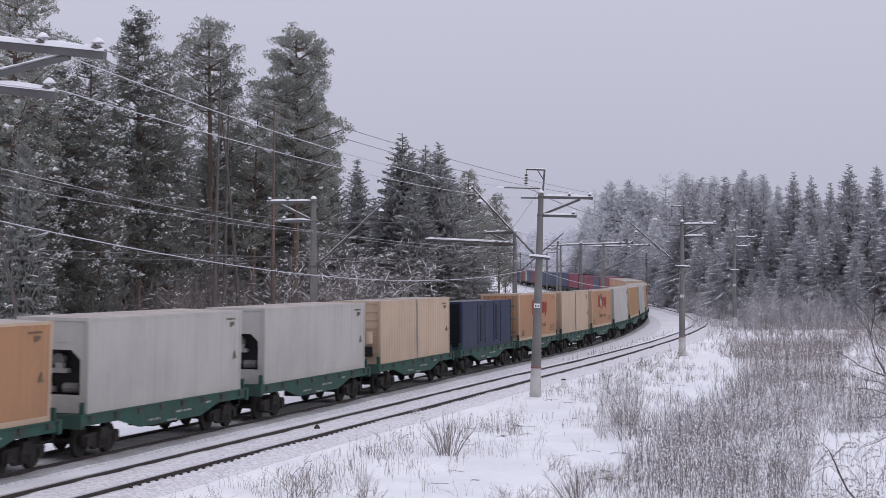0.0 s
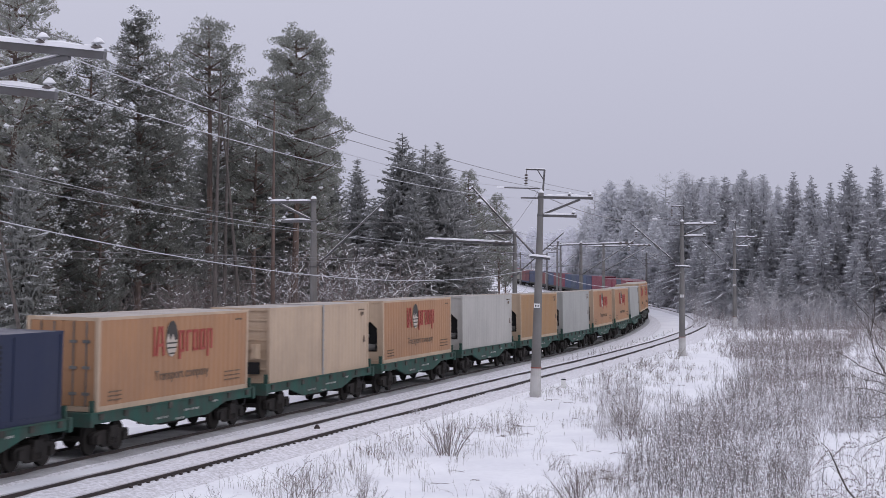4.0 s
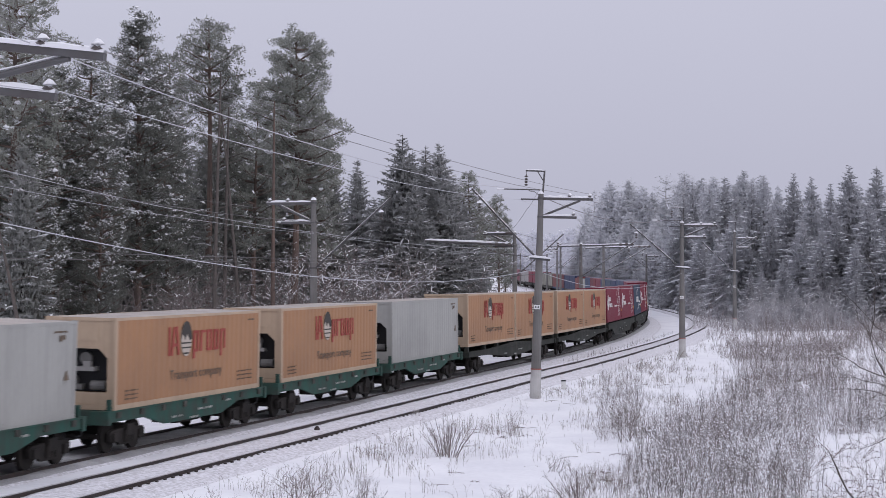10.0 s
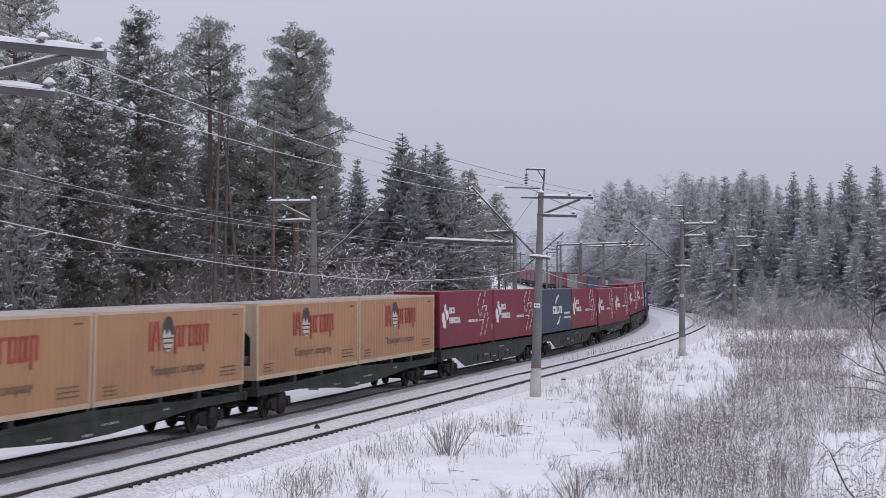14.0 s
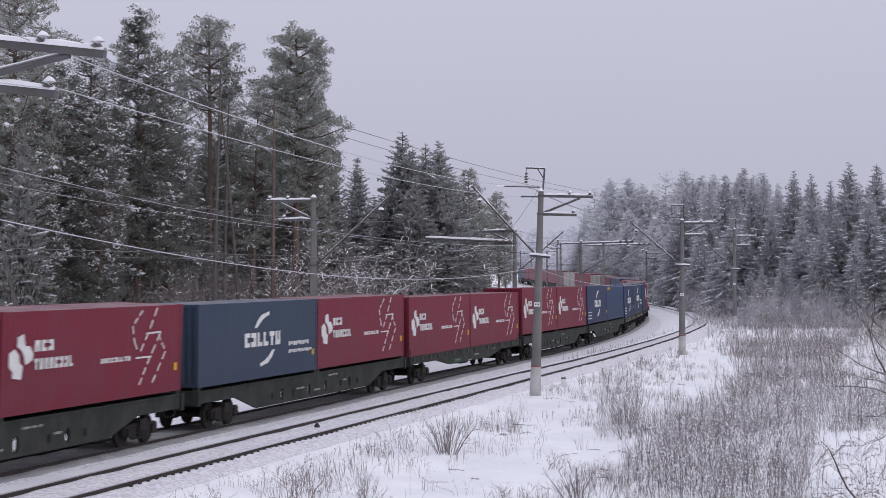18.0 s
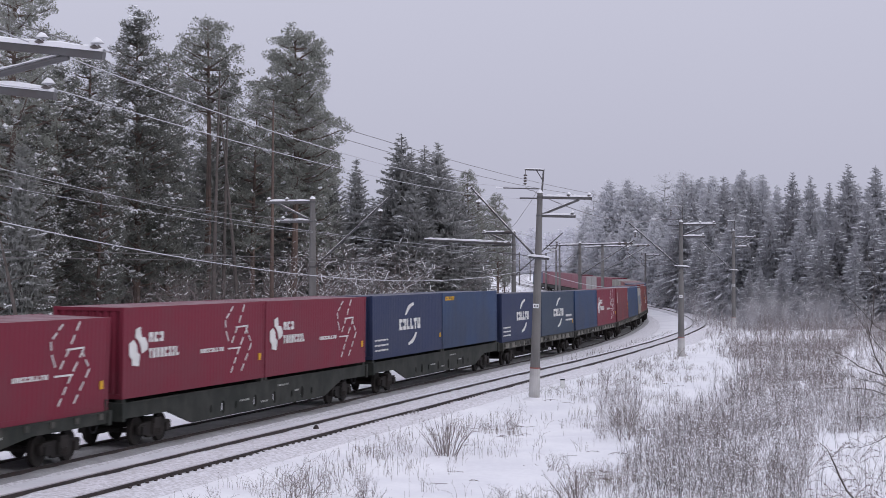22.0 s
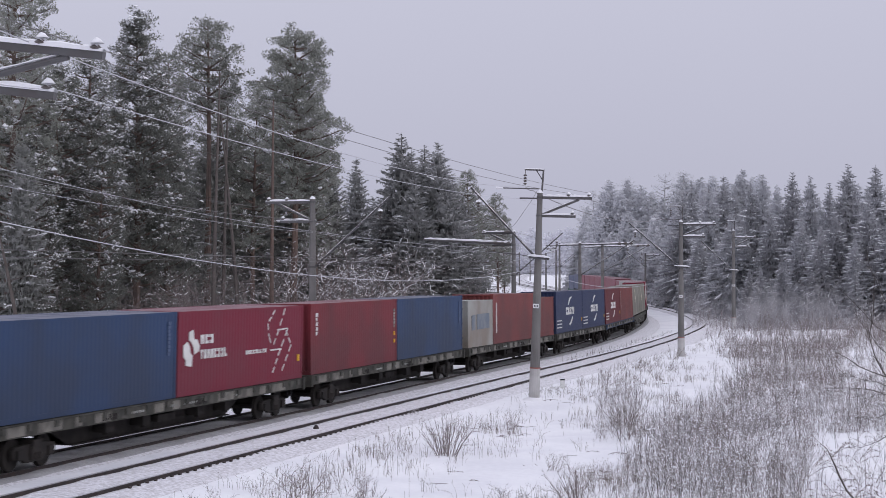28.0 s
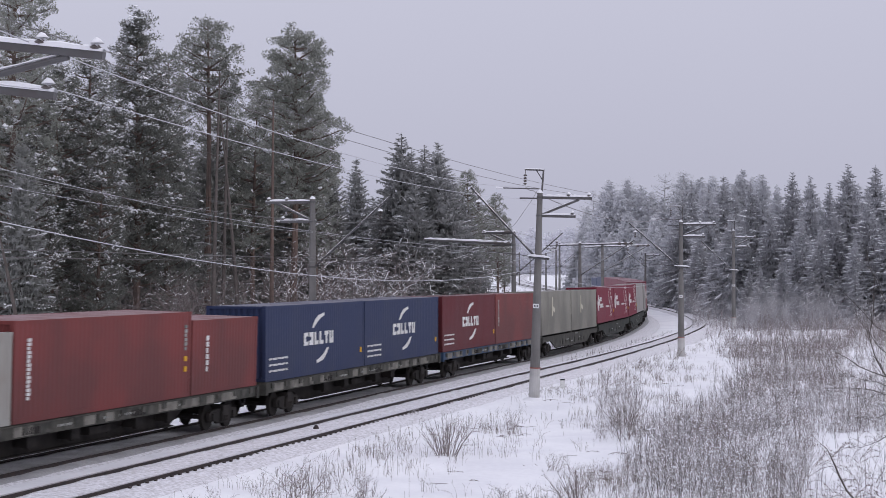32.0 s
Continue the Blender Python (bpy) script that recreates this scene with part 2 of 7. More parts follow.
# ---------- ground ----------
def ground_height(x, y):
    """The snow's height, before the tracks' bed."""
    r = math.hypot(x, y)
    i = int(np.argmin((TX - x) ** 2 + (TY - y) ** 2))
    th = TH[i]
    side = (x - TX[i]) * math.cos(th) - (y - TY[i]) * math.sin(th)
    z = float(TZ[i]) if SS[i] > -100 else 0.0
    apart = float(AP[i])
    d0 = max(side - 1.9, -side - apart - 1.9, 0.0)
    n1 = noise.noise((x * 0.06, y * 0.06, 0)) * 0.35
    n2 = noise.noise((x * 0.35, y * 0.35, 3)) * 0.14 + noise.noise((x * 1.1, y * 0.8, 7)) * 0.07 + max(0.0, noise.noise((x * 1.9, y * 1.2, 11)) - 0.25) * 0.25 * min(1.0, max(0.0, d0 - 1.5))
    off = min(d0 / 3.0, 1.0)
    g = z - 0.34 - 0.22 * off + (n1 + n2) * off
    if side > 6:
        far = min((side - 6) / 25, 1.0)
        g += 0.5 * far * far + 0.05 * max(0.0, side - 25)
    if side < -apart - 5:
        g += 0.03 * min(60, -apart - 5 - side)
    if r < 30:
        q = 1 - r / 30
        g += (3.7 - g) * q * q * (3 - 2 * q)
    return g


def make_ground():
    rad = [0.0] + [3 * 1.0195 ** i for i in range(0, 371)]
    ang = [math.radians(q) for q in [*np.arange(-180, -20, 8), *np.arange(-20, 20.01, 0.35), *np.arange(28, 180, 8)]]
    v, f = [], []
    n = len(ang)
    for r in rad[1:]:
        for a in ang:
            x, y = r * math.sin(a), r * math.cos(a)
            v.append((x, y, ground_height(x, y)))
    for i in range(len(rad) - 2):
        for j in range(n):
            q = (j + 1) % n
            f.append((i * n + j, i * n + q, (i + 1) * n + q, (i + 1) * n + j))
    f.append(tuple(range(n - 1, -1, -1)))
    me = bpy.data.meshes.new("ground")
    me.from_pydata(v, [], f)
    me.materials.append(SNOW)
    me.polygons.foreach_set("use_smooth", [True] * len(f))
    me.update()
    tagged(new("ground", me), "snow-covered ground sloping gently around the railway", "ground", kind="structure")


make_ground()


def swept(b, stations, profile, side, base, mi=0, closed=True):
    """Sweeps a profile of (right, up) along the line."""
    k, n = len(b.v), len(profile)
    for s in stations:
        for q, u in profile:
            b.v.append(tuple(on_line(s, side + q, u, base)))
    for i in range(len(stations) - 1):
        for j in range(n if closed else n - 1):
            q = (j + 1) % n
            b.f.append((k + i * n + q, k + i * n + j, k + (i + 1) * n + j, k + (i + 1) * n + q))
            b.m.append(mi)


RAIL_PROFILE = [(-0.075, -0.18), (0.075, -0.18), (0.075, -0.165), (0.012, -0.14), (0.012, -0.045), (0.037, -0.035), (0.037, -0.004), (0.03, 0.0),
                (-0.03, 0.0), (-0.037, -0.004), (-0.037, -0.035), (-0.012, -0.045), (-0.012, -0.14), (-0.075, -0.165)]


def make_track(name, base, bed_mats, label):
    st = [-60 + 2 * i for i in range(180)] + list(range(300, 901, 6))
    tr = thing(name, label, "railway track", kind="structure")
    b = Build()
    k = len(b.v)
    prof = [(-2.6, -0.62), (-1.9, -0.30), (-1.35, -0.16), (-0.95, -0.10), (-0.7, -0.105), (0.0, -0.09), (0.7, -0.105), (0.95, -0.10), (1.35, -0.16), (1.9, -0.30), (2.6, -0.62)]
    fine = [-60 + i for i in range(330)] + list(range(270, 901, 6))
    for s in fine:
        for q, u in prof:
            w = noise.noise((s * 0.9, q * 1.7, base)) * 0.035 + noise.noise((s * 0.15, q, 4 + base)) * 0.03
            b.v.append(tuple(on_line(s, base + q, u + w, base)))
    n = len(prof)
    for i in range(len(fine) - 1):
        for j in range(n - 1):
            b.f.append((k + i * n + j + 1, k + i * n + j, k + (i + 1) * n + j, k + (i + 1) * n + j + 1))
            b.m.append(1 if 2 <= j <= 7 else 0)
    part("trackbed", b, bed_mats, tr, smooth=True)
    for side in (-0.7975, 0.7975):
        b = Build()
        swept(b, st, RAIL_PROFILE, base + side, base)
        b.m = [1 if (i % len(RAIL_PROFILE)) in (6, 7, 8) else 0 for i in range(len(b.f))]
        part("rail", b, [RAIL, RAILTOP], tr)
    return tr


near_track = make_track("railway_track", 0.0, [BEDSNOW, BEDSNOW], "railway track with snow between its dark rails")
far_track = make_track("railway_track", -APART, [BEDSNOW, BALLAST], "railway track with wind-swept snow and ballast between the rails")


# ---------- the train ----------
GREEN = mat("waggon_green", (0.030, 0.088, 0.070), 0.75, spot=(0.05, 0.062, 0.054), scale=1.6, amount=0.8, streak=0.6, streak_col=(0.045, 0.05, 0.045), fine=0.15)
DARKW = mat("waggon_dark", (0.026, 0.030, 0.026), 0.8, spot=(0.055, 0.055, 0.05), scale=1.2, amount=0.7, streak=0.4, streak_col=(0.06, 0.056, 0.048), fine=0.15)
GREYW = mat("waggon_grey", (0.075, 0.073, 0.062), 0.8, spot=(0.03, 0.029, 0.027), scale=1.6, amount=0.8, streak=0.5, streak_col=(0.03, 0.028, 0.026), fine=0.1)
BLUEW = mat("waggon_blue", (0.035, 0.065, 0.12), 0.7, spot=(0.06, 0.065, 0.075), scale=1.2, amount=0.6, streak=0.3, fine=0.1)
BOGIE = mat("bogie_iron", (0.020, 0.018, 0.017), 0.85, spot=(0.042, 0.036, 0.033), scale=2.0, amount=0.6)
MARK = mat("faded_marking", (0.42, 0.42, 0.40), 0.8, spot=(0.12, 0.14, 0.13), scale=3.0, amount=0.8)
PAINT, PAINT_BASE = {}, {}
# the last three paints are greyed to carry the haze of distance
for _n, _c in dict(orange=(0.515, 0.28, 0.15), tan=(0.46, 0.27, 0.13), white=(0.585, 0.565, 0.53), cream=(0.66, 0.50, 0.36), greywhite=(0.50, 0.50, 0.475), navy=(0.030, 0.040, 0.085),
                   red=(0.24, 0.026, 0.052), brick=(0.245, 0.038, 0.05), rust=(0.255, 0.062, 0.058), maroon=(0.15, 0.022, 0.028), blue=(0.034, 0.049, 0.118),
                   midblue=(0.041, 0.078, 0.172), slate=(0.048, 0.074, 0.120), olive=(0.34, 0.325, 0.275), grey=(0.47, 0.47, 0.44), hazered=(0.30, 0.105, 0.13), hazeblue=(0.13, 0.15, 0.23), hazetan=(0.42, 0.40, 0.38)).items():
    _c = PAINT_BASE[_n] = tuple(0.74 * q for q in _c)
    _old = _n in ("rust", "midblue", "grey", "olive", "brick")
    PAINT[_n] = mat("paint_" + _n, _c, 0.6, spot=(0.20, 0.155, 0.12) if _n == "grey" else tuple((0.45 if _old else 0.75) * q + 0.02 for q in _c), scale=0.35 if _old else 0.55, amount=0.75 if _old else 0.6, streak=0.26 if max(_c) > 0.3 else 0.14, streak_col=tuple(0.45 * q + 0.03 for q in _c), fine=0.06, fine_scale=5.0)
# roof colours: half the wall paint plus a pale grey
ROOFS = {k: mat("paler_roof_" + k, tuple(0.5 * PAINT_BASE[k][i] + (0.20, 0.19, 0.20)[i] for i in range(3)), 0.8, spot=tuple(0.7 * PAINT_BASE[k][i] + 0.06 for i in range(3)), scale=0.7, amount=0.7, fine=0.15, fine_scale=6.0) for k in PAINT}
WHITEINK = mat("white_lettering", (0.72, 0.72, 0.70), 0.7, spot=(0.5, 0.48, 0.46), scale=2.0, amount=0.4)
REDINK = mat("red_lettering", (0.36, 0.085, 0.07), 0.7)
BLACKINK = mat("black_lettering", (0.06, 0.055, 0.05), 0.7)
GREYINK = mat("brown_grey_lettering", (0.16, 0.12, 0.09), 0.7)
YELLOW = mat("yellow_sticker", (0.65, 0.36, 0.03), 0.6)
SEAM = mat("zinc_strip", (0.30, 0.29, 0.28), 0.5, 0.3)
BLACKBOX = mat("machine_black", (0.02, 0.02, 0.022), 0.6)
RUBBLE = mat("grimy_roof", (0.47, 0.43, 0.40), 0.9, spot=(0.32, 0.28, 0.26), scale=0.8, amount=0.6)

PALEPLATE = mat("bleached_plate", (0.22, 0.21, 0.185), 0.85, spot=(0.07, 0.065, 0.06), scale=2.0, amount=0.7, fine=0.15)
POCKET = mat("grimy_pocket", (0.05, 0.05, 0.045), 0.85, spot=(0.12, 0.115, 0.10), scale=2.5, amount=0.7)

KEYED = []          # (thing, place in the train, wheelbase)


NOTCH = [[(0, 0), (1, 0), (1, 0.3), (0.45, 0.3), (0.45, 0.7), (1, 0.7), (1, 1), (0, 1)],
         [(0, 0), (0.35, 0), (0.35, 0.55), (0.65, 0.55), (0.65, 0), (1, 0), (1, 1), (0, 1)],
         [(0, 0), (1, 0), (1, 1), (0.65, 1), (0.65, 0.4), (0.35, 0.4), (0.35, 1), (0, 1)],
         [(0.32, 0), (0.68, 0), (0.68, 0.68), (1, 0.68), (1, 1), (0, 1), (0, 0.68), (0.32, 0.68)],
         [(0, 0), (1, 0), (1, 0.3), (0.4, 0.3), (0.4, 1), (0, 1)],
         [(0, 0), (1, 0), (1, 1), (0, 1), (0, 0.66), (0.55, 0.66), (0.55, 0.36), (0, 0.36)]]


def letters(c, ink, u0, u1, v0, v1, n, L, H, gap=0.3, order=0):
    """A row of n notched blocks, each a part, that stand for large lettering, in shares of a container's side."""
    w = (u1 - u0) / n
    for i in range(n):
        b = Build()
        o = NOTCH[(i * 5 + order + i // 3) % 6]
        b.prism([((u0 + (i + q * (1 - gap)) * w) * L, (v0 + r * (v1 - v0)) * H) for q, r in o], -1.245, -1.222)
        part("letter_block", b, ink, c)


def smalls(b, u0, u1, v0, v1, n, L, H, gap=0.35):
    """A row of n small bars of writing too small to read."""
    w = (u1 - u0) / n
    for i in range(n):
        k = 0.25 if i % 3 == 1 else 0.0
        b.box((u0 + i * w) * L, -1.245, (v0 + k * (v1 - v0)) * H, (u0 + (i + 1 - gap - 0.15 * (i % 2)) * w) * L, -1.222, v1 * H)


def words(c, text, x0, x1, z, tall, ink):
    """A line of real writing on the near side, set to its width."""
    cu = bpy.data.curves.new("writing", "FONT")
    cu.body = text
    cu.extrude = 0.004
    ob = bpy.data.objects.new("writing", cu)
    me = bpy.data.meshes.new_from_object(ob)
    bpy.data.objects.remove(ob)
    me.name = "writing"
    xs, ys = [v.co.x for v in me.vertices], [v.co.y for v in me.vertices]
    kx, kz = (x1 - x0) / (max(xs) - min(xs)), tall / (max(ys) - min(ys)) * 1.3
    for v in me.vertices:
        v.co = (x0 + (v.co.x - min(xs)) * kx, -1.236 - v.co.z * 0.8, z + v.co.y * kz)
    me.materials.clear()
    me.materials.append(ink)
    o = new("writing", me)
    o.parent = c
    o["label"] = "brown words Transport company"


def stuffed(ob):
    ob["kind"] = "stuff"
    return ob


def slant(b, pts, mi, L, H):
    """A flat plate on the near side, from an outline in shares."""
    b.prism([(u * L, v * H) for u, v in pts], -1.245, -1.222, mi)


def bar(b, a, c, w, mi, L, H):
    """A slanting stroke of w metres."""
    p, q = Vector((a[0] * L, a[1] * H)), Vector((c[0] * L, c[1] * H))
    d = (q - p).normalized()
    n = Vector((-d.y, d.x)) * w / 2
    b.prism([tuple(p - n), tuple(q - n), tuple(q + n), tuple(p + n)], -1.245, -1.222, mi)


def dashes(b, pts, w, mi, L, H, dash=0.26, gap=0.14):
    for a, c in zip(pts, pts[1:]):
        p, q = Vector((a[0] * L, a[1] * H)), Vector((c[0] * L, c[1] * H))
        n = max(1, int((q - p).length / (dash + gap)))
        for i in range(n):
            s, e = p.lerp(q, i / n), p.lerp(q, (i + dash / (dash + gap)) / n)
            bar(b, (s.x / L, s.y / H), (e.x / L, e.y / H), w, mi, L, H)


def deco_bolt(c, L, H):
    b = Builder()
    slant(b, [(0.035, 0.47), (0.052, 0.42), (0.052, 0.36), (0.092, 0.34), (0.098, 0.47), (0.083, 0.50), (0.078, 0.58), (0.06, 0.64), (0.035, 0.60)], 0, L, H)
    slant(b, [(0.072, 0.66), (0.072, 0.75), (0.10, 0.78), (0.108, 0.66), (0.128, 0.66), (0.147, 0.58), (0.143, 0.52), (0.112, 0.48), (0.104, 0.56), (0.092, 0.62)], 0, L, H)
    part("emblem", b, WHITEINK, c, "white interlocking emblem")
    letters(c, WHITEINK, 0.155, 0.255, 0.60, 0.71, 3, L, H, 0.3, 1)
    letters(c, WHITEINK, 0.155, 0.355, 0.42, 0.53, 8, L, H, 0.34, 3)
    letters(c, WHITEINK, 0.50, 0.675, 0.41, 0.46, 9, L, H, 0.3, 2)
    b = Builder()
    for p in ([(0.738, 0.95), (0.68, 0.785), (0.687, 0.65), (0.718, 0.46)], [(0.829, 0.97), (0.777, 0.70), (0.722, 0.46)],
              [(0.842, 0.67), (0.889, 0.47), (0.80, 0.09)], [(0.855, 0.69), (0.79, 0.42), (0.72, 0.09)]):
        dashes(b, p, 0.055, 0, L, H)
    bar(b, (0.764, 0.69), (0.855, 0.70), 0.055, 0, L, H)
    bar(b, (0.705, 0.43), (0.80, 0.43), 0.055, 0, L, H)
    part("bolt_sign", b, WHITEINK, c, "dashed white lightning bolt")
    b = Builder()
    b.box(0.950 * L, -1.245, 0.24 * H, 0.968 * L, -1.222, 0.33 * H)
    part("sticker", b, YELLOW, c, "yellow sticker")


def deco_swoosh(c, L, H, boxed=0):
    b = Builder()
    # two curved strokes over and under a row of six heavy blocks
    up = [(0.43, 0.66), (0.455, 0.76), (0.49, 0.83), (0.55, 0.865), (0.553, 0.825), (0.517, 0.795), (0.482, 0.742), (0.449, 0.665)]
    slant(b, up, 0, L, H)
    part("swoosh", b, WHITEINK, c, "white curved stroke")
    b = Builder()
    slant(b, [(1.03 - u, 1.02 - v) for u, v in up], 0, L, H)
    part("swoosh", b, WHITEINK, c, "white curved stroke")
    letters(c, WHITEINK, 0.35, 0.66, 0.42, 0.60, 6, L, H, 0.24, 0)
    b = Builder()
    if boxed:
        smalls(b, 0.73, 0.92, 0.385, 0.44, 9, L, H)
        smalls(b, 0.73, 0.95, 0.285, 0.33, 11, L, H)
    else:
        for v in (0.28, 0.20, 0.12):
            smalls(b, 0.03, 0.20, v, v + 0.028, 9, L, H, 0.3)
    stuffed(part("small_lettering", b, WHITEINK, c, "small white lettering bars"))
    b = Builder()
    b.box(0.950 * L, -1.245, 0.22 * H, 0.966 * L, -1.222, 0.30 * H)
    part("sticker", b, YELLOW, c, "yellow sticker")


def deco_globe(c, L, H):
    b = Builder()
    for a, q in (((0.328, 0.53), (0.328, 0.86)), ((0.345, 0.53), (0.36, 0.86)), ((0.375, 0.86), (0.39, 0.53))):
        bar(b, a, q, 0.13, 0, L, H)
    bar(b, (0.352, 0.65), (0.385, 0.65), 0.1, 0, L, H)
    part("letter_block", b, REDINK, c)
    for i, u in enumerate((0.495, 0.545, 0.59, 0.64, 0.69)):
        b = Builder()
        lo, hi = (0.47 if i in (0, 4) else 0.55), 0.80
        bar(b, (u, lo), (u, hi), 0.15, 0, L, H)
        if i != 1:
            bar(b, (u + 0.026, 0.56), (u + 0.026, hi), 0.13, 0, L, H)
        bar(b, (u, 0.785), (u + 0.03, 0.785), 0.09, 0, L, H)
        if i in (0, 2, 3):
            bar(b, (u, 0.565), (u + 0.03, 0.565), 0.09, 0, L, H)
        part("letter_block", b, REDINK, c)
    b = Builder()
    arc = [(0.44 + 0.036 * math.cos(t * math.pi / 8), 0.71 + 0.205 * math.sin(t * math.pi / 8)) for t in range(16)]
    slant(b, arc, 0, L, H)
    part("globe_sign", b, GLOBEPALE, c, "pale globe emblem")
    b = Builder()
    cap = [(0.44 + 0.037 * math.cos(t * math.pi / 8), 0.71 + 0.21 * math.sin(t * math.pi / 8)) for t in range(9)]
    b.prism([(u * L, v * H) for u, v in cap + [(0.415, 0.78), (0.43, 0.70), (0.445, 0.77), (0.462, 0.69)]], -1.252, -1.246)
    part("globe_cap", b, BLACKINK, c, "dark cap of the globe")
    for v in (0.535, 0.60, 0.655):
        b = Builder()
        w = 0.036 * math.sqrt(max(0.0, 1 - ((v - 0.71) / 0.205) ** 2))
        b.box((0.44 - w) * L, -1.252, v * H, (0.44 + w) * L, -1.246, v * H + 0.05)
        part("globe_band", b, BLACKINK, c)
    b = Builder()
    for i in range(3):
        smalls(b, 0.06, 0.14, 0.10 + 0.045 * i, 0.115 + 0.045 * i, 5, L, H)
        smalls(b, 0.82, 0.94, 0.14 + 0.05 * i, 0.155 + 0.05 * i, 7, L, H)
    smalls(b, 0.90, 0.95, 0.88, 0.9, 4, L, H)
    stuffed(part("small_lettering", b, GREYINK, c, "faded brown lettering bars"))
    words(c, "Transport company", 0.335 * L, 0.70 * L, 0.25 * H, 0.115 * H, GREYINK)


def deco_marks(c, L, H):
    b = Builder()
    smalls(b, 0.88, 0.95, 0.885, 0.905, 6, L, H)
    smalls(b, 0.91, 0.945, 0.80, 0.86, 2, L, H)
    slant(b, [(0.935, 0.40), (0.96, 0.40), (0.948, 0.50)], 0, L, H)
    stuffed(part("small_lettering", b, GREYINK, c, "small faded marks"))


def deco_column(c, L, H, u=0.06, hi=0.83, lo=0.22, n=15, ink=None):
    step = (hi - lo) / n
    for i in range(n):
        b = Builder()
        b.box(u * L, -1.245, (lo + i * step) * H, u * L + (0.2 if i % 3 else 0.14), -1.222, (lo + (i + 0.78) * step) * H)
        part("letter_block", b, ink or WHITEINK, c)


def deco_aged(c, L, H, u, hi, lo, n, ink=None):
    """A column of letters, stickers and scuffed pale edges of the corner posts."""
    deco_column(c, L, H, u, hi, lo, n, ink)
    for v in (0.30, 0.42):
        b = Builder()
        b.box(0.955 * L, -1.245, v * H, 0.955 * L + 0.2, -1.222, (v + 0.06) * H)
        part("sticker", b, YELLOW, c, "yellow sticker")
    deco_column(c, L, H, 0.955, 0.86, 0.55, 6, MARK)


def deco_yellowbar(c, L, H):
    letters(c, YELLOW, 0.04, 0.19, 0.86, 0.93, 6, L, H, 0.25)


def deco_patch(c, L, H):
    b = Builder()
    slant(b, [(0.14, 0.36), (0.27, 0.37), (0.27, 0.69), (0.14, 0.68)], 0, L, H)
    slant(b, [(0.34, 0.37), (0.84, 0.38), (0.84, 0.71), (0.34, 0.70)], 0, L, H)
    part("overpainted_patch", b, PATCH, c, "blue-grey overpainted patches")


def deco_tower(c, L, H):
    b = Builder()
    bar(b, (0.34, 0.42), (0.35, 0.86), 0.3, 0, L, H)
    bar(b, (0.35, 0.60), (0.42, 0.55), 0.3, 0, L, H)
    part("emblem", b, TOWERINK, c, "pale tall emblem")


Builder = Build
PATCH = mat("patch_paint", (0.16, 0.19, 0.23), 0.8, spot=(0.26, 0.27, 0.28), scale=1.2, amount=0.7)
TOWERINK = mat("pale_emblem", (0.52, 0.49, 0.40), 0.7)
GLOBEPALE = mat("pale_globe", (0.50, 0.44, 0.38), 0.7)
DULLINK = mat("worn_letter", (0.09, 0.12, 0.20), 0.7)
DARKLOUVRE = mat("dark_louvre", (0.010, 0.012, 0.018), 0.6)
CHARCOAL = mat("machine_frame", (0.16, 0.155, 0.15), 0.6, spot=(0.06, 0.06, 0.06), scale=2.0)


def ribs(L, y, z0, z1, depth, pitch, flip):
    """A ribbed upright sheet along x, its outer face at y."""
    b = Build()
    n = max(4, int(L / pitch))
    w = L / n
    xs = []
    for i in range(n):
        xs += [(i * w, 0), (i * w + 0.26 * w, 0), (i * w + 0.5 * w, 1), (i * w + 0.76 * w, 1)]
    xs.append((L, 0))
    k = 0
    for x, d in xs:
        yy = y + depth * d * (1 if flip else -1)
        b.v += [(x, yy, z0), (x, yy, z1)]
    for i in range(len(xs) - 1):
        a = 2 * i
        b.f.append((a, a + 2, a + 3, a + 1) if flip else (a, a + 1, a + 3, a + 2))
        b.m.append(0)
    return b


def end_ribs(x, H, flip):
    b = Build()
    n = 9
    w = 2.2 / n
    ys = []
    for i in range(n):
        ys += [(-1.1 + i * w, 0), (-1.1 + i * w + 0.3 * w, 0), (-1.1 + (i + 0.5) * w, 1), (-1.1 + (i + 0.8) * w, 1)]
    ys.append((1.1, 0))
    for y, d in ys:
        xx = x + (0.045 * d) * (1 if flip else -1)
        b.v += [(xx, y, 0.16), (xx, y, H - 0.11)]
    for i in range(len(ys) - 1):
        a = 2 * i
        b.f.append((a, a + 1, a + 3, a + 2) if flip else (a, a + 2, a + 3, a + 1))
        b.m.append(0)
    return b


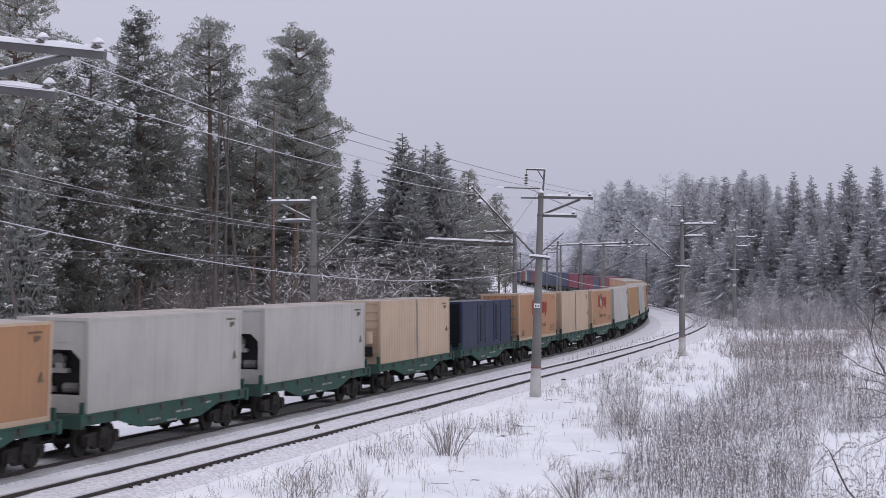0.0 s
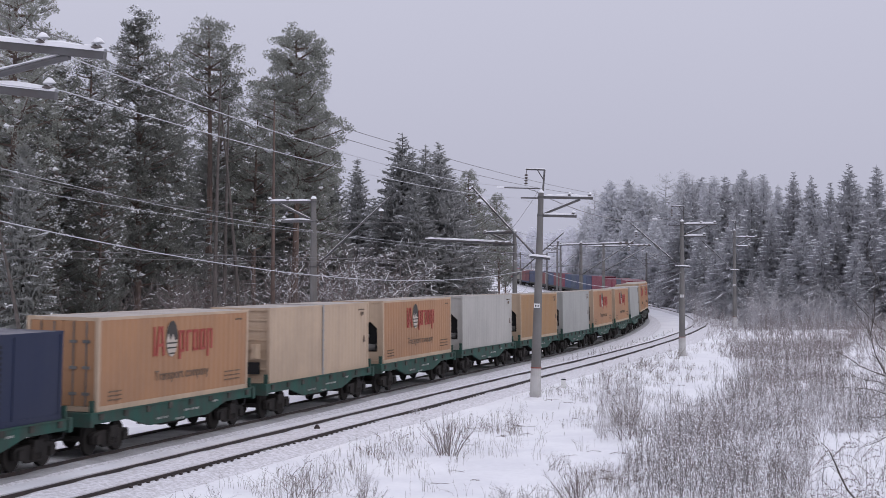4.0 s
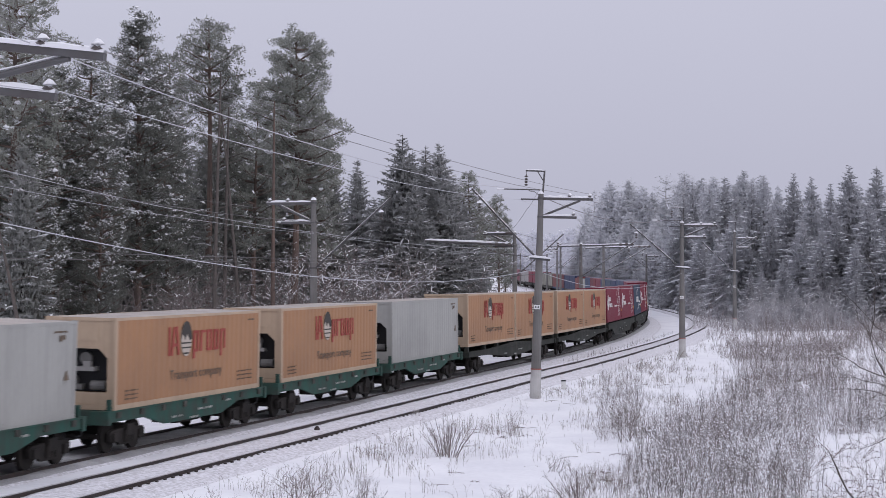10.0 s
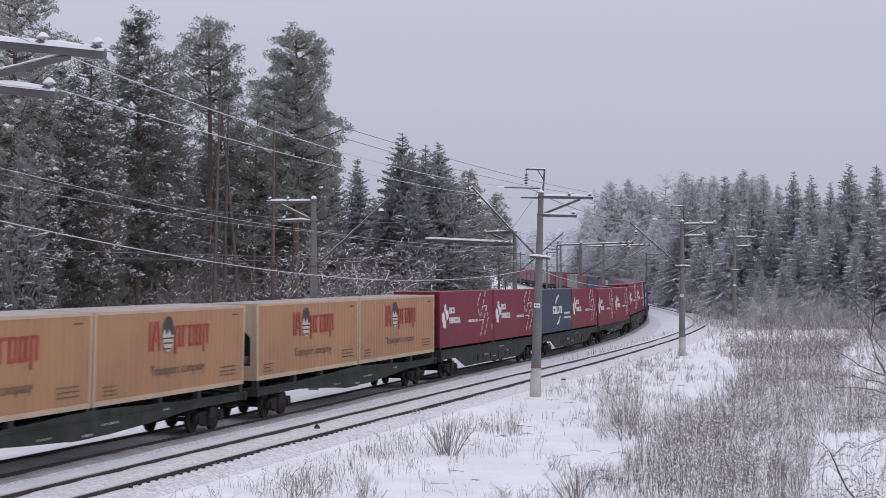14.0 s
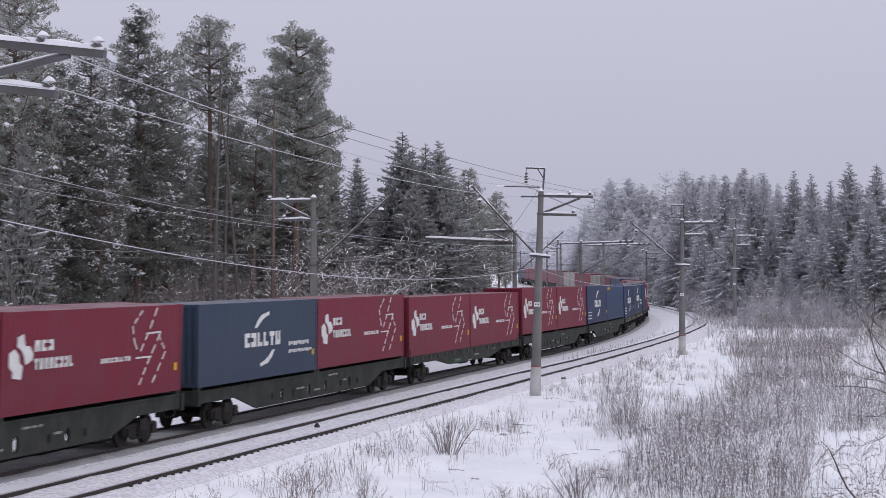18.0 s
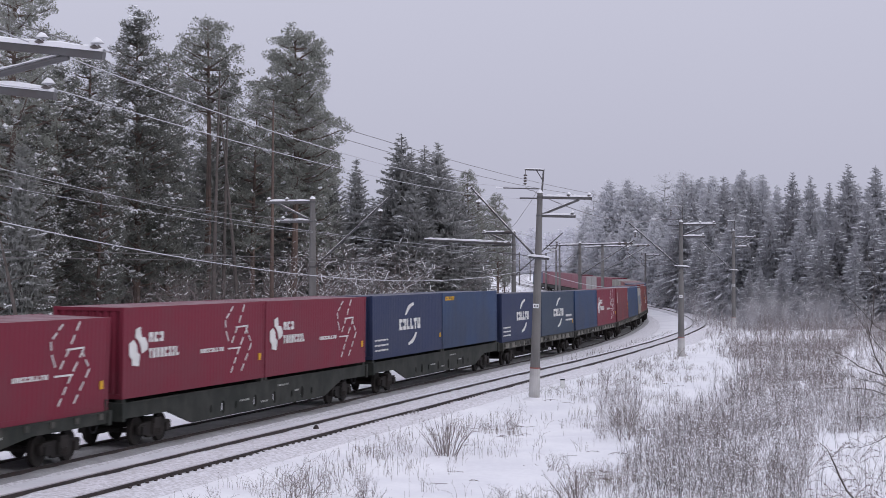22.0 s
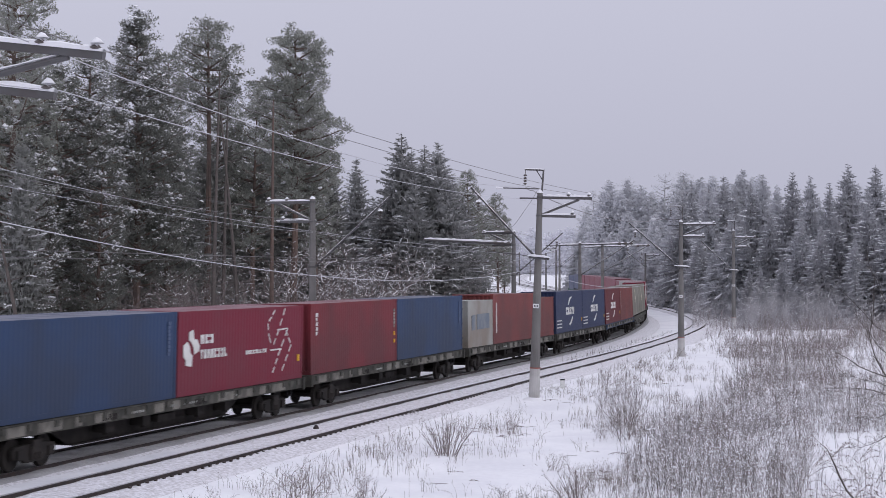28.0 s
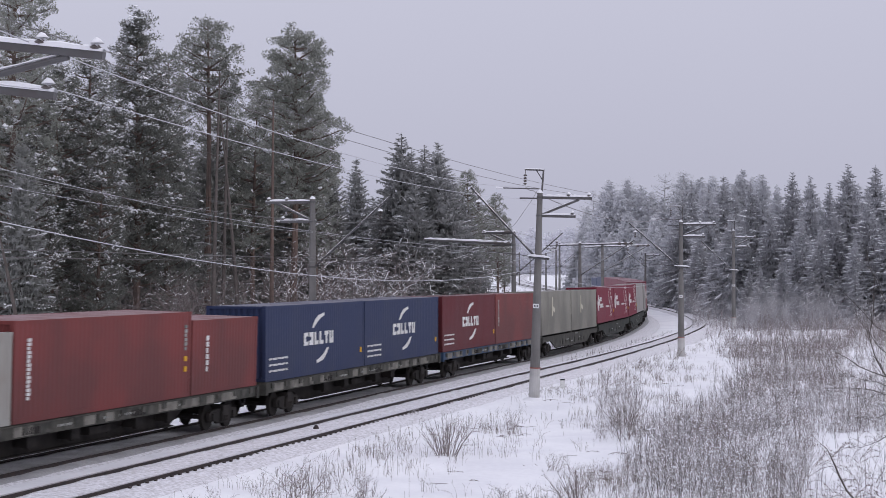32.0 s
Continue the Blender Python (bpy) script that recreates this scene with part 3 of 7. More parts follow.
def container(label, colour, L=12.19, H=2.896, wall="ribbed", front="plain", roof="", deco=None, split=False, frame=None):
    """A freight container; x from its front end, y across, z from its feet."""
    c = thing("shipping_container", label, "container", "containers on the train")
    m = PAINT[colour]
    fr = PAINT[frame] if frame else m
    depth, pitch = {"ribbed": (0.007, 0.278), "smooth": (0.012, 0.42), "flat": (0.004, 1.2)}[wall]
    part("side_wall", ribs(L - 0.2, -1.212, 0.16, H - 0.09, depth, pitch, True), m, c).location.x = 0.1
    part("side_wall", ribs(L - 0.2, 1.212, 0.16, H - 0.09, depth, pitch, False), m, c).location.x = 0.1
    b = Build()
    n = int(L / 0.45)
    w = (L - 0.06) / n
    xs = []
    for i in range(n):
        xs += [(0.03 + i * w, 0), (0.03 + (i + 0.6) * w, 0), (0.03 + (i + 0.68) * w, 1), (0.03 + (i + 0.92) * w, 1)]
    xs.append((L - 0.03, 0))
    for x, q in xs:
        for y in (-1.17, 1.17):
            b.v.append((x, y, H - 0.012 - 0.02 * q))
    b.f = [(2 * i, 2 * i + 2, 2 * i + 3, 2 * i + 1) for i in range(len(xs) - 1)]
    b.m = [0] * len(b.f)
    part("roof", b, [roof or ROOFS[colour]], c)
    for x in (0.0, L - 0.16):
        for y in (-1.22, 1.10):
            b = Build()
            b.box(x, y, 0.12, x + 0.16, y + 0.12, H - 0.12)
            part("corner_post", b, fr, c)
            for z in (0.0, H - 0.118):
                b = Build()
                b.box(x - 0.004, y - 0.004 if y < 0 else y - 0.04, z, x + 0.174, y + 0.164 if y < 0 else y + 0.124, z + 0.118)
                part("corner_casting", b, fr, c)
    for y in (-1.22, 1.16):
        b = Build()
        b.box(0.17, y, H - 0.10, L - 0.17, y + 0.06, H - 0.01)
        part("top_rail", b, fr, c)
        b = Build()
        b.box(0.17, y, 0.0, L - 0.17, y + 0.06, 0.162)
        part("bottom_rail", b, fr, c)
    # the far end: two door leaves
    for y in (-1.09, 0.01):
        b = Build()
        b.box(L - 0.07, y, 0.14, L - 0.02, y + 1.08, H - 0.12)
        d = part("door", b, m, c)
        for k in (0.28, 0.72):
            b = Build()
            b.tube([(L - 0.005, y + k, 0.16), (L - 0.005, y + k, H - 0.14)], 0.02, 6)
            part("locking_bar", b, SEAM, d)
    b = Build()
    b.box(0.02, -1.1, 0.0, 0.14, 1.1, 0.155)
    part("end_sill", b, fr, c)
    b = Build()
    b.box(0.02, -1.1, H - 0.115, 0.14, 1.1, H - 0.01)
    part("end_header", b, fr, c)
    if front == "plain":
        part("end_wall", end_ribs(0.045, H, True), m, c)
    elif front == "doors":
        for y in (-1.09, 0.01):
            b = Build()
            b.box(0.03, y, 0.17, 0.08, y + 1.08, H - 0.12)
            d = part("door", b, m, c)
            for k in (0.28, 0.72):
                b = Build()
                b.tube([(0.01, y + k, 0.18), (0.01, y + k, H - 0.14)], 0.025, 6)
                for z in (0.5, 1.3, 2.1):
                    b.box(-0.02, y + k - 0.12, z, 0.03, y + k + 0.12, z + 0.09)
                part("locking_bar", b, CHARCOAL, d)
    elif front == "louvres":
        b = Build()
        for i in range(15):
            b.box(0.03, -1.08, 0.2 + i * 0.15, 0.10, 1.08, 0.29 + i * 0.15)
        b.box(0.11, -1.1, 0.16, 0.14, 1.1, H - 0.12)
        part("louvre_panel", b, DARKLOUVRE, c)
    elif front == "cooling":
        for y0, z0, y1, z1 in ((-1.1, H * 0.66, 1.1, H - 0.12), (-1.1, 0.16, 1.1, H * 0.19), (-1.1, H * 0.19, -0.92, H * 0.66), (0.92, H * 0.19, 1.1, H * 0.66)):
            b = Build()
            b.box(0.05, y0, z0, 0.12, y1, z1)
            part("end_panel", b, fr, c)
        b = Build()
        b.box(0.035, -0.6, H * 0.74, 0.05, 0.3, H * 0.9)
        part("hatch", b, fr, c)
        b = Build()
        b.box(0.42, -0.92, H * 0.19, 0.45, 0.92, H * 0.66)
        b.box(0.12, -0.92, H * 0.19, 0.42, -0.9, H * 0.66)
        b.box(0.12, 0.9, H * 0.19, 0.42, 0.92, H * 0.66)
        part("machine_recess", b, BLACKBOX, c, "black machinery recess")
        b = Build()
        b.box(0.10, -0.45, H * 0.415, 0.40, 0.25, H * 0.462)
        b.box(0.12, -0.3, H * 0.445, 0.3, -0.05, H * 0.52)
        part("control_box", b, SEAM, c, "pale control box")
        b = Build()
        b.tube([(0.26, -0.8, H * 0.26), (0.26, -0.3, H * 0.26)], 0.16, 10)
        b.box(0.16, 0.0, H * 0.21, 0.40, 0.8, H * 0.27)
        part("compressor", b, CHARCOAL, c, "grey compressor in the recess")
        for y0, y1 in ((-0.92, -0.62), (0.92, 0.62)):
            b = Build()
            k = len(b.v)
            b.v += [(q, y, z) for q in (0.05, 0.12) for y, z in ((y0, H * 0.56), (y1, H * 0.66), (y0, H * 0.66))]
            b.f += [(k, k + 1, k + 2), (k + 5, k + 4, k + 3), (k, k + 3, k + 4, k + 1), (k + 1, k + 4, k + 5, k + 2), (k + 2, k + 5, k + 3, k)]
            b.m += [0] * 5
            part("corner_gusset", b, fr, c)
        b = Build()
        b.tube([(0.2, 0.45, H * 0.3), (0.41, 0.45, H * 0.3)], 0.24, 14)
        part("fan_housing", b, CHARCOAL, c, "round fan housing")
        b = Build()
        b.tube([(0.2, -0.1, H * 0.55), (0.41, -0.1, H * 0.55)], 0.2, 14)
        part("fan_housing", b, CHARCOAL, c, "round fan housing")
    elif front == "tanks":
        for i in range(6):
            b = Build()
            b.box(0.04, -1.08, 0.5 + i * 0.38, 0.10, 1.08, 0.56 + i * 0.38)
            part("end_rib", b, fr, c)
        b = Build()
        b.box(0.10, -1.1, 0.16, 0.13, 1.1, H - 0.12)
        part("end_panel", b, fr, c)
        b = Build()
        b.box(-0.02, -0.8, 0.35, 0.04, -0.25, 0.8)
        b.box(-0.02, 0.0, 0.35, 0.04, 0.7, 0.8)
        part("machine_recess", b, BLACKBOX, c, "black machinery openings")
        for y in (-0.65, 0.2):
            b = Build()
            b.tube([(-0.02, y, 0.95), (-0.02, y, 1.5)], 0.18, 10)
            part("cylinder", b, m, c)
    if front == "louvres":
        for u in (0.345, 0.66):
            b = Build()
            for i in range(13):
                b.box(u * L, -1.252, 0.35 + i * 0.155, u * L + 0.5, -1.2145, 0.44 + i * 0.155)
            part("louvre_panel", b, DARKLOUVRE, c)
        for u in (0.0, 0.30, 0.44, 0.62, 0.76, 0.985):
            b = Build()
            b.box(max(0.17, u * L), -1.236, 0.162, u * L + (0.2 if u == 0 else 0.06), -1.2145, H - 0.1)
            part("panel_frame", b, m, c)
    if split:
        b = Build()
        b.box(L / 2 - 0.09, -1.236, 0.0, L / 2 + 0.09, -1.2205, H - 0.005)
        b.box(L / 2 - 0.09, -1.236, H - 0.012, L / 2 + 0.09, 1.236, H + 0.006)
        for i in range(7):
            b.box(L / 2 - 0.12, -1.25, 0.2 + i * 0.4, L / 2 + 0.12, -1.225, 0.26 + i * 0.4)
        part("joining_strip", b, SEAM, c, "zinc strip over the joint")
    if deco:
        deco(c, L, H)
    return c


# ----- waggons -----
def bogie(parent, x):
    bg = part("bogie", Build(), BOGIE, parent, "two-axle iron bogie")
    b = Build()
    for y in (-1.02, 1.02):
        out = [(-1.25, 0.62), (-1.15, 0.70), (-0.55, 0.74), (0.55, 0.74), (1.15, 0.70), (1.25, 0.62), (1.2, 0.36), (0.75, 0.38), (0.5, 0.22), (-0.5, 0.22), (-0.75, 0.38), (-1.2, 0.36)]
        b.prism([(x + q, z) for q, z in out], y - 0.07, y + 0.07)
        for q in (-0.925, 0.925):
            b.box(x + q - 0.16, y - 0.14, 0.34, x + q + 0.16, y + 0.14, 0.62)
        for q in (-0.22, 0.0, 0.22):
            b.tube([(x + q, y + (0.1 if y > 0 else -0.1), 0.3), (x + q, y + (0.1 if y > 0 else -0.1), 0.66)], 0.085, 8)
    b.box(x - 0.25, -1.2, 0.5, x + 0.25, 1.2, 0.86)
    bg.data = b.mesh("bogie", BOGIE)
    for q in (-0.925, 0.925):
        b = Build()
        for y in (-0.79, 0.79):
            b.wheel(x + q, y, 0.475, 0.475, 0.13, 0, 22)
            b.wheel(x + q, y - 0.05 if y > 0 else y + 0.05, 0.475, 0.505, 0.035, 0, 22)
        b.tube([(x + q, -1.1, 0.475), (x + q, 1.1, 0.475)], 0.085, 8)
        part("wheelset", b, BOGIE, bg)


def sill(b, out, y, holes=()):
    """A deep side sill, drawn as an outline of (x, bottom, top) stations; holes are (x0, x1, z0, z1)."""
    cut = sorted(holes)
    y0, y1 = (y - 0.05, y + 0.05)

    def at(x):
        for (a, b0, t0), (c, b1, t1) in zip(out, out[1:]):
            if a <= x <= c:
                k = (x - a) / max(c - a, 1e-6)
                return b0 + (b1 - b0) * k, t0 + (t1 - t0) * k
        return out[-1][1:]

    xs = sorted({q[0] for q in out} | {h[0] for h in cut} | {h[1] for h in cut})
    for a, c in zip(xs, xs[1:]):
        (b0, t0), (b1, t1) = at(a), at(c)
        hole = next((h for h in cut if h[0] <= a and c <= h[1]), None)
        if hole:
            b.prism([(a, b0), (c, b1), (c, hole[2]), (a, hole[2])], y0, y1)
            b.prism([(a, hole[3]), (c, hole[3]), (c, t1), (a, t0)], y0, y1)
        else:
            b.prism([(a, b0), (c, b1), (c, t1), (a, t0)], y0, y1)


def weld(me):
    """Joins the segments of one plate along their shared edges."""
    bm = bmesh.new()
    bm.from_mesh(me)
    bmesh.ops.remove_doubles(bm, verts=bm.verts, dist=0.0005)
    bm.to_mesh(me)
    bm.free()


def waggon(kind, colour, deck, half, base, label):
    """A flat container waggon; x along the track from its middle, z from the rails."""
    w = thing("container_wagon", label, "railway wagon", "wagons of the train")
    hole = []
    lo, hi, end = {"belly": (0.66, deck, 1.0), "deep": (0.46, deck - 0.12, 1.0), "truss": (0.62, deck - 0.10, 0.95), "flat": (1.0, deck - 0.02, 1.0)}[kind]
    if kind == "belly":
        out = [(-half, end, hi), (-half * 0.60, end, hi), (-half * 0.36, lo, hi), (half * 0.36, lo, hi), (half * 0.60, end, hi), (half, end, hi)]
    elif kind == "deep":
        out = [(-half, end, hi), (-half * 0.72, end, hi), (-half * 0.55, lo, hi), (half * 0.55, lo, hi), (half * 0.72, end, hi), (half, end, hi)]
        for i, q in enumerate((-5.2, -4.1, -2.9, -1.0, 1.0, 2.9, 4.1, 5.2)):
            f = 1.15 if i in (1, 3, 4, 6) else 0.7
            for k0, k1, hh in ((-0.13, -0.09, 0.12), (-0.09, -0.04, 0.18), (-0.04, 0.04, 0.21), (0.04, 0.09, 0.18), (0.09, 0.13, 0.12)):
                hole.append((q + k0 * f, q + k1 * f, 0.80 - hh * f, 0.80 + hh * f))
    elif kind == "truss":
        out = [(-half, end, end + 0.3), (-half * 0.62, end - 0.02, end + 0.3), (-half * 0.3, lo + 0.1, hi - 0.08), (-half * 0.1, lo, hi), (half * 0.1, lo, hi), (half * 0.3, lo + 0.1, hi - 0.08), (half * 0.62, end - 0.02, end + 0.3), (half, end, end + 0.3)]
    else:
        out = [(-half, end, hi), (half, end, hi)]
    for y in (-1.2, 1.2):
        b = Build()
        sill(b, out if y < 0 or kind != "deep" else [(q, max(r, 0.74), t) for q, r, t in out], y, hole if y < 0 else ())
        weld(part("side_sill", b, colour, w).data)
    b = Build()
    top = hi if kind != "truss" else end + 0.28
    b.box(-half, -0.35, 1.08 if kind == "deep" else 0.84, half, 0.35, min(top, 1.4) - 0.06)
    n = int(2 * half / 1.6)
    for i in range(n + 1):
        x = -half + 0.02 + i * (2 * half - 0.2) / n
        b.box(x, -1.148, 1.1, x + 0.16, 1.148, top - 0.02)
    part("underframe", b, colour, w)
    if kind == "belly" and half > 8:
        b = Build()
        b.box(-half * 0.30, -1.256, 0.70, -half * 0.17, -1.2495, 0.93)
        part("repair_panel", b, GREEN, w, "green repainted panel")
    if kind == "flat":
        b = Build()
        for y in (-0.46, 0.38):
            b.prism([(-half * 0.62, 0.97), (-half * 0.50, 0.36), (half * 0.50, 0.36), (half * 0.62, 0.97)], y, y + 0.08)
        b.box(-half * 0.5, -0.62, 0.34, half * 0.5, 0.46, 0.38)
        part("centre_sill", b, BOGIE, w, "deep black centre sill")
        # brake rigging hung under the sill
        for x in (-half * 0.38, -half * 0.16, half * 0.2, half * 0.4):
            b = Build()
            b.box(x, -0.95, 0.62, x + 0.55, -0.5, 0.96)
            b.tube([(x + 0.27, -0.8, 0.55), (x + 0.27, -0.8, 0.98)], 0.09, 8)
            part("brake_rigging", b, BOGIE, w)
    for x in (-half + 0.0, half - 0.1):
        b = Build()
        b.box(x - 0.06, -1.31, 0.93, x + 0.16, 1.31, top + 0.012)
        part("head_stock", b, colour, w)
    b = Build()
    b.box(-half + 0.16, -1.292, top - 0.045, half - 0.16, -1.2505, top - 0.004)
    part("top_flange", b, colour, w)
    # supports under the container feet
    if deck - top > 0.02 or kind == "truss":
        feet = [-half + 0.15, -0.3, 0.1, half - 0.35] if half > 8 else [-half + 0.3, half - 0.5]
        if kind == "truss":
            feet += [-half * 0.66, half * 0.66, -half * 0.4, half * 0.4]
        for x in feet:
            for y in (-1.2, 1.0):
                b = Build()
                b.prism([(x - 0.1, top - 0.1), (x + 0.3, top - 0.1), (x + 0.2, deck), (x, deck)], y, y + 0.2)
                part("container_support", b, colour, w)
    # stake pockets and markings on the near side
    b = Build()
    n = int(half * 1.3)
    for i in range(n):
        x = -half + 0.6 + i * (2 * half - 1.4) / (n - 1)
        if kind in ("belly", "flat"):
            b = Build()
            b.box(x, -1.30, top - 0.24, x + 0.26, -1.251, top - 0.05)
            part("stake_pocket", b, POCKET, w)
    b = Build()
    if kind == "flat":
        for x0 in (-half * 0.45, half * 0.12):
            for i in range(5):
                q = Build()
                q.box(x0 + i * 0.22, -1.27, 1.06, x0 + 0.13 + i * 0.22, -1.251, 1.26)
                part("louvre_slot", q, BOGIE, w)
    if kind == "flat":
        lots = random.Random(5)
        x = -half + 0.9
        while x < half - 1.2:
            ln = lots.uniform(0.4, 1.5)
            q = Build()
            q.box(x, -1.258, 1.04, x + ln, -1.251, top - 0.06)
            part("sill_plate", q, POCKET if lots.random() < 0.45 else PALEPLATE, w)
            x += ln + lots.uniform(0.2, 0.9)
    b = Build()
    for x0, nn, z in ((-half * 0.28, 7, 0.80), (half * 0.05, 9, 0.92), (-half * 0.05, 5, 0.68), (half * 0.42, 4, 1.06)):
        if kind == "flat":
            z = 1.14
        elif kind == "deep":
            x0, nn, z = {7: (-2.5, 7, 0.88), 9: (1.3, 9, 1.2), 5: (-0.4, 5, 0.7), 4: (3.2, 4, 0.9)}[nn]
        for i in range(nn):
            b.box(x0 + i * 0.14, -1.262, z, x0 + i * 0.14 + (0.09 if i % 3 else 0.05), -1.251, z + 0.07)
    stuffed(part("marking", b, MARK, w, "faded pale marking bars"))
    b = Build()
    lift = 0.42 if kind == "deep" else 0.0
    b.box(-0.5, -0.8, lift + (0.5 if kind != "flat" else 0.62), 0.9, 0.1, lift + 0.86)
    b.tube([(1.4, -0.3, 0.6 + lift * 1.3), (2.4, -0.3, 0.6 + lift * 1.3)], 0.2, 10)
    b.box(-half * 0.4, 0.5, 0.7 + lift, half * 0.4, 0.56, 0.76 + lift)
    part("brake_gear", b, BOGIE, w)
    for s in (-1, 1):
        b = Build()
        b.box(min(s * half, s * (half + 0.58)), -0.13, 0.93, max(s * half, s * (half + 0.58)), 0.13, 1.19)
        b.box(min(s * (half + 0.38), s * (half + 0.58)), -0.2, 0.9, max(s * (half + 0.38), s * (half + 0.58)), 0.2, 1.22)
        part("coupler", b, BOGIE, w)
        b = Build()
        b.tube([(s * (half + 0.06), -0.5, 1.0), (s * (half + 0.3), -0.5, 0.62), (s * (half + 0.6), -0.5, 0.6)], 0.03, 6)
        part("brake_hose", b, BLACKBOX, w)
        bogie(w, s * base / 2)
    if kind == "belly":
        for s in (-1, 1):
            for y in (-1.24, 1.10):
                b = Build()
                b.box(s * (half - 0.25) - 0.05, y, deck, s * (half - 0.25) + 0.05, y + 0.14, deck + 0.36)
                part("end_stop", b, colour, w)
    return w


W_GREEN = lambda: waggon("belly", GREEN, 1.35, 6.62, 9.72, "green flat waggon for one container")
MADE = {}


def place(maker, key, u_mid, base, up=0.0):
    """The first of a kind is built, the rest are copies; all ride with the train."""
    if key in MADE:
        ob = copy_thing(MADE[key], Matrix.Identity(4))
    else:
        ob = MADE[key] = maker()
    KEYED.append((ob, u_mid, base, up))
    return ob


def box_on(u, deck, key, label, colour, base, mid, **kw):
    """A container whose front end is at u, riding with the waggon whose middle is at mid."""
    L = kw.get("L", 12.19)
    ob = place(lambda: container(label, colour, **kw), key, mid, base, (u, deck))
    return ob


SHORT = [
    (-0.4, "orange_plain"), (14.2, "white"), (28.85, "white"), (43.55, "cream"), (58.35, "power"), (72.93, "orange_door"), (87.45, "cream"), (101.95, "globe"), (116.6, "white_b"),
    (131.4, "tan"), (145.9, "greywhite"), (160.8, "globe"), (175.38, "globe"), (190.1, "greywhite"), (743.6, "hazed_blue")]
KINDS = {
    "orange_plain": dict(label="plain orange refrigerated container on a green waggon", colour="orange", wall="smooth", front="cooling", frame="cream", deco=deco_marks, roof=RUBBLE),
    "white": dict(label="white refrigerated container with a cooling unit", colour="white", wall="smooth", front="cooling", deco=deco_marks, roof=RUBBLE),
    "white_b": dict(label="bright white refrigerated container with a cooling unit", colour="white", wall="smooth", front="cooling", deco=deco_marks, roof=RUBBLE),
    "cream": dict(label="cream insulated container with a zinc joint strip", colour="cream", wall="smooth", front="tanks", split=True, roof=RUBBLE, deco=deco_marks),
    "power": dict(label="low navy blue power container with louvred panels", colour="navy", H=2.59, wall="flat", front="louvres"),
    "orange_door": dict(label="orange container with red lettering and barred doors", colour="orange", wall="smooth", front="doors", frame="cream", deco=deco_globe, roof=RUBBLE),
    "globe": dict(label="orange refrigerated container with red lettering and globe", colour="orange", wall="smooth", front="cooling", frame="cream", deco=deco_globe, roof=RUBBLE),
    "tan": dict(label="dusty tan refrigerated container with a cooling unit", colour="tan", wall="smooth", front="cooling", frame="cream", deco=deco_marks, roof=RUBBLE),
    "greywhite": dict(label="dirty grey-white refrigerated container with faint ribs", colour="greywhite", wall="smooth", front="cooling", deco=deco_marks, roof=RUBBLE),
    "bolt": dict(label="red ribbed container with white emblem and bolt", colour="red", deco=deco_bolt),
    "slate_swoosh": dict(label="slate blue container with white lettering and strokes", colour="slate", deco=lambda c, L, H: deco_swoosh(c, L, H, 1)),
    "blue_swoosh": dict(label="dark blue container with white lettering and strokes", colour="blue", deco=deco_swoosh),
    "maroon_swoosh": dict(label="maroon container with white lettering and strokes", colour="maroon", deco=deco_swoosh),
    "blue_yellow": dict(label="mid blue container with small yellow lettering", colour="midblue", deco=deco_yellowbar),
    "blue_plain": dict(label="mid blue ribbed container with scuffed sides", colour="midblue", deco=lambda c, L, H: deco_column(c, L, H, 0.94, 0.9, 0.5, 9, DULLINK)),
    "brick": dict(label="brick red ribbed container with small white letters", colour="brick", deco=lambda c, L, H: deco_aged(c, L, H, 0.05, 0.88, 0.55, 5)),
    "rust_col": dict(label="faded red container with white lettering down it", colour="rust", deco=lambda c, L, H: deco_aged(c, L, H, 0.06, 0.83, 0.22, 15)),
    "rust_short": dict(label="short faded red container with white letters", colour="rust", L=6.06, H=2.59, deco=lambda c, L, H: deco_column(c, L, H, 0.2, 0.8, 0.3, 6)),
    "grey_short": dict(label="short weathered grey container with overpainted patches", colour="grey", L=6.06, H=2.59, wall="flat", front="doors", deco=deco_patch),
    "rust": dict(label="faded red ribbed container with pale lettering column", colour="rust", deco=lambda c, L, H: deco_column(c, L, H, 0.05, 0.9, 0.35, 8, MARK)),
    "olive": dict(label="olive grey container with a pale tall emblem", colour="olive", deco=deco_tower),
    # for the train's far end: paint muted in place of haze
    "hazed_tan": dict(label="grey container paled for haze, with no lettering", colour="hazetan"),
    "hazed_red": dict(label="haze-muted red container with white emblem", colour="hazered", deco=deco_bolt),
    "hazed_blue": dict(label="haze-muted blue container with white lettering", colour="hazeblue", deco=deco_swoosh),
}
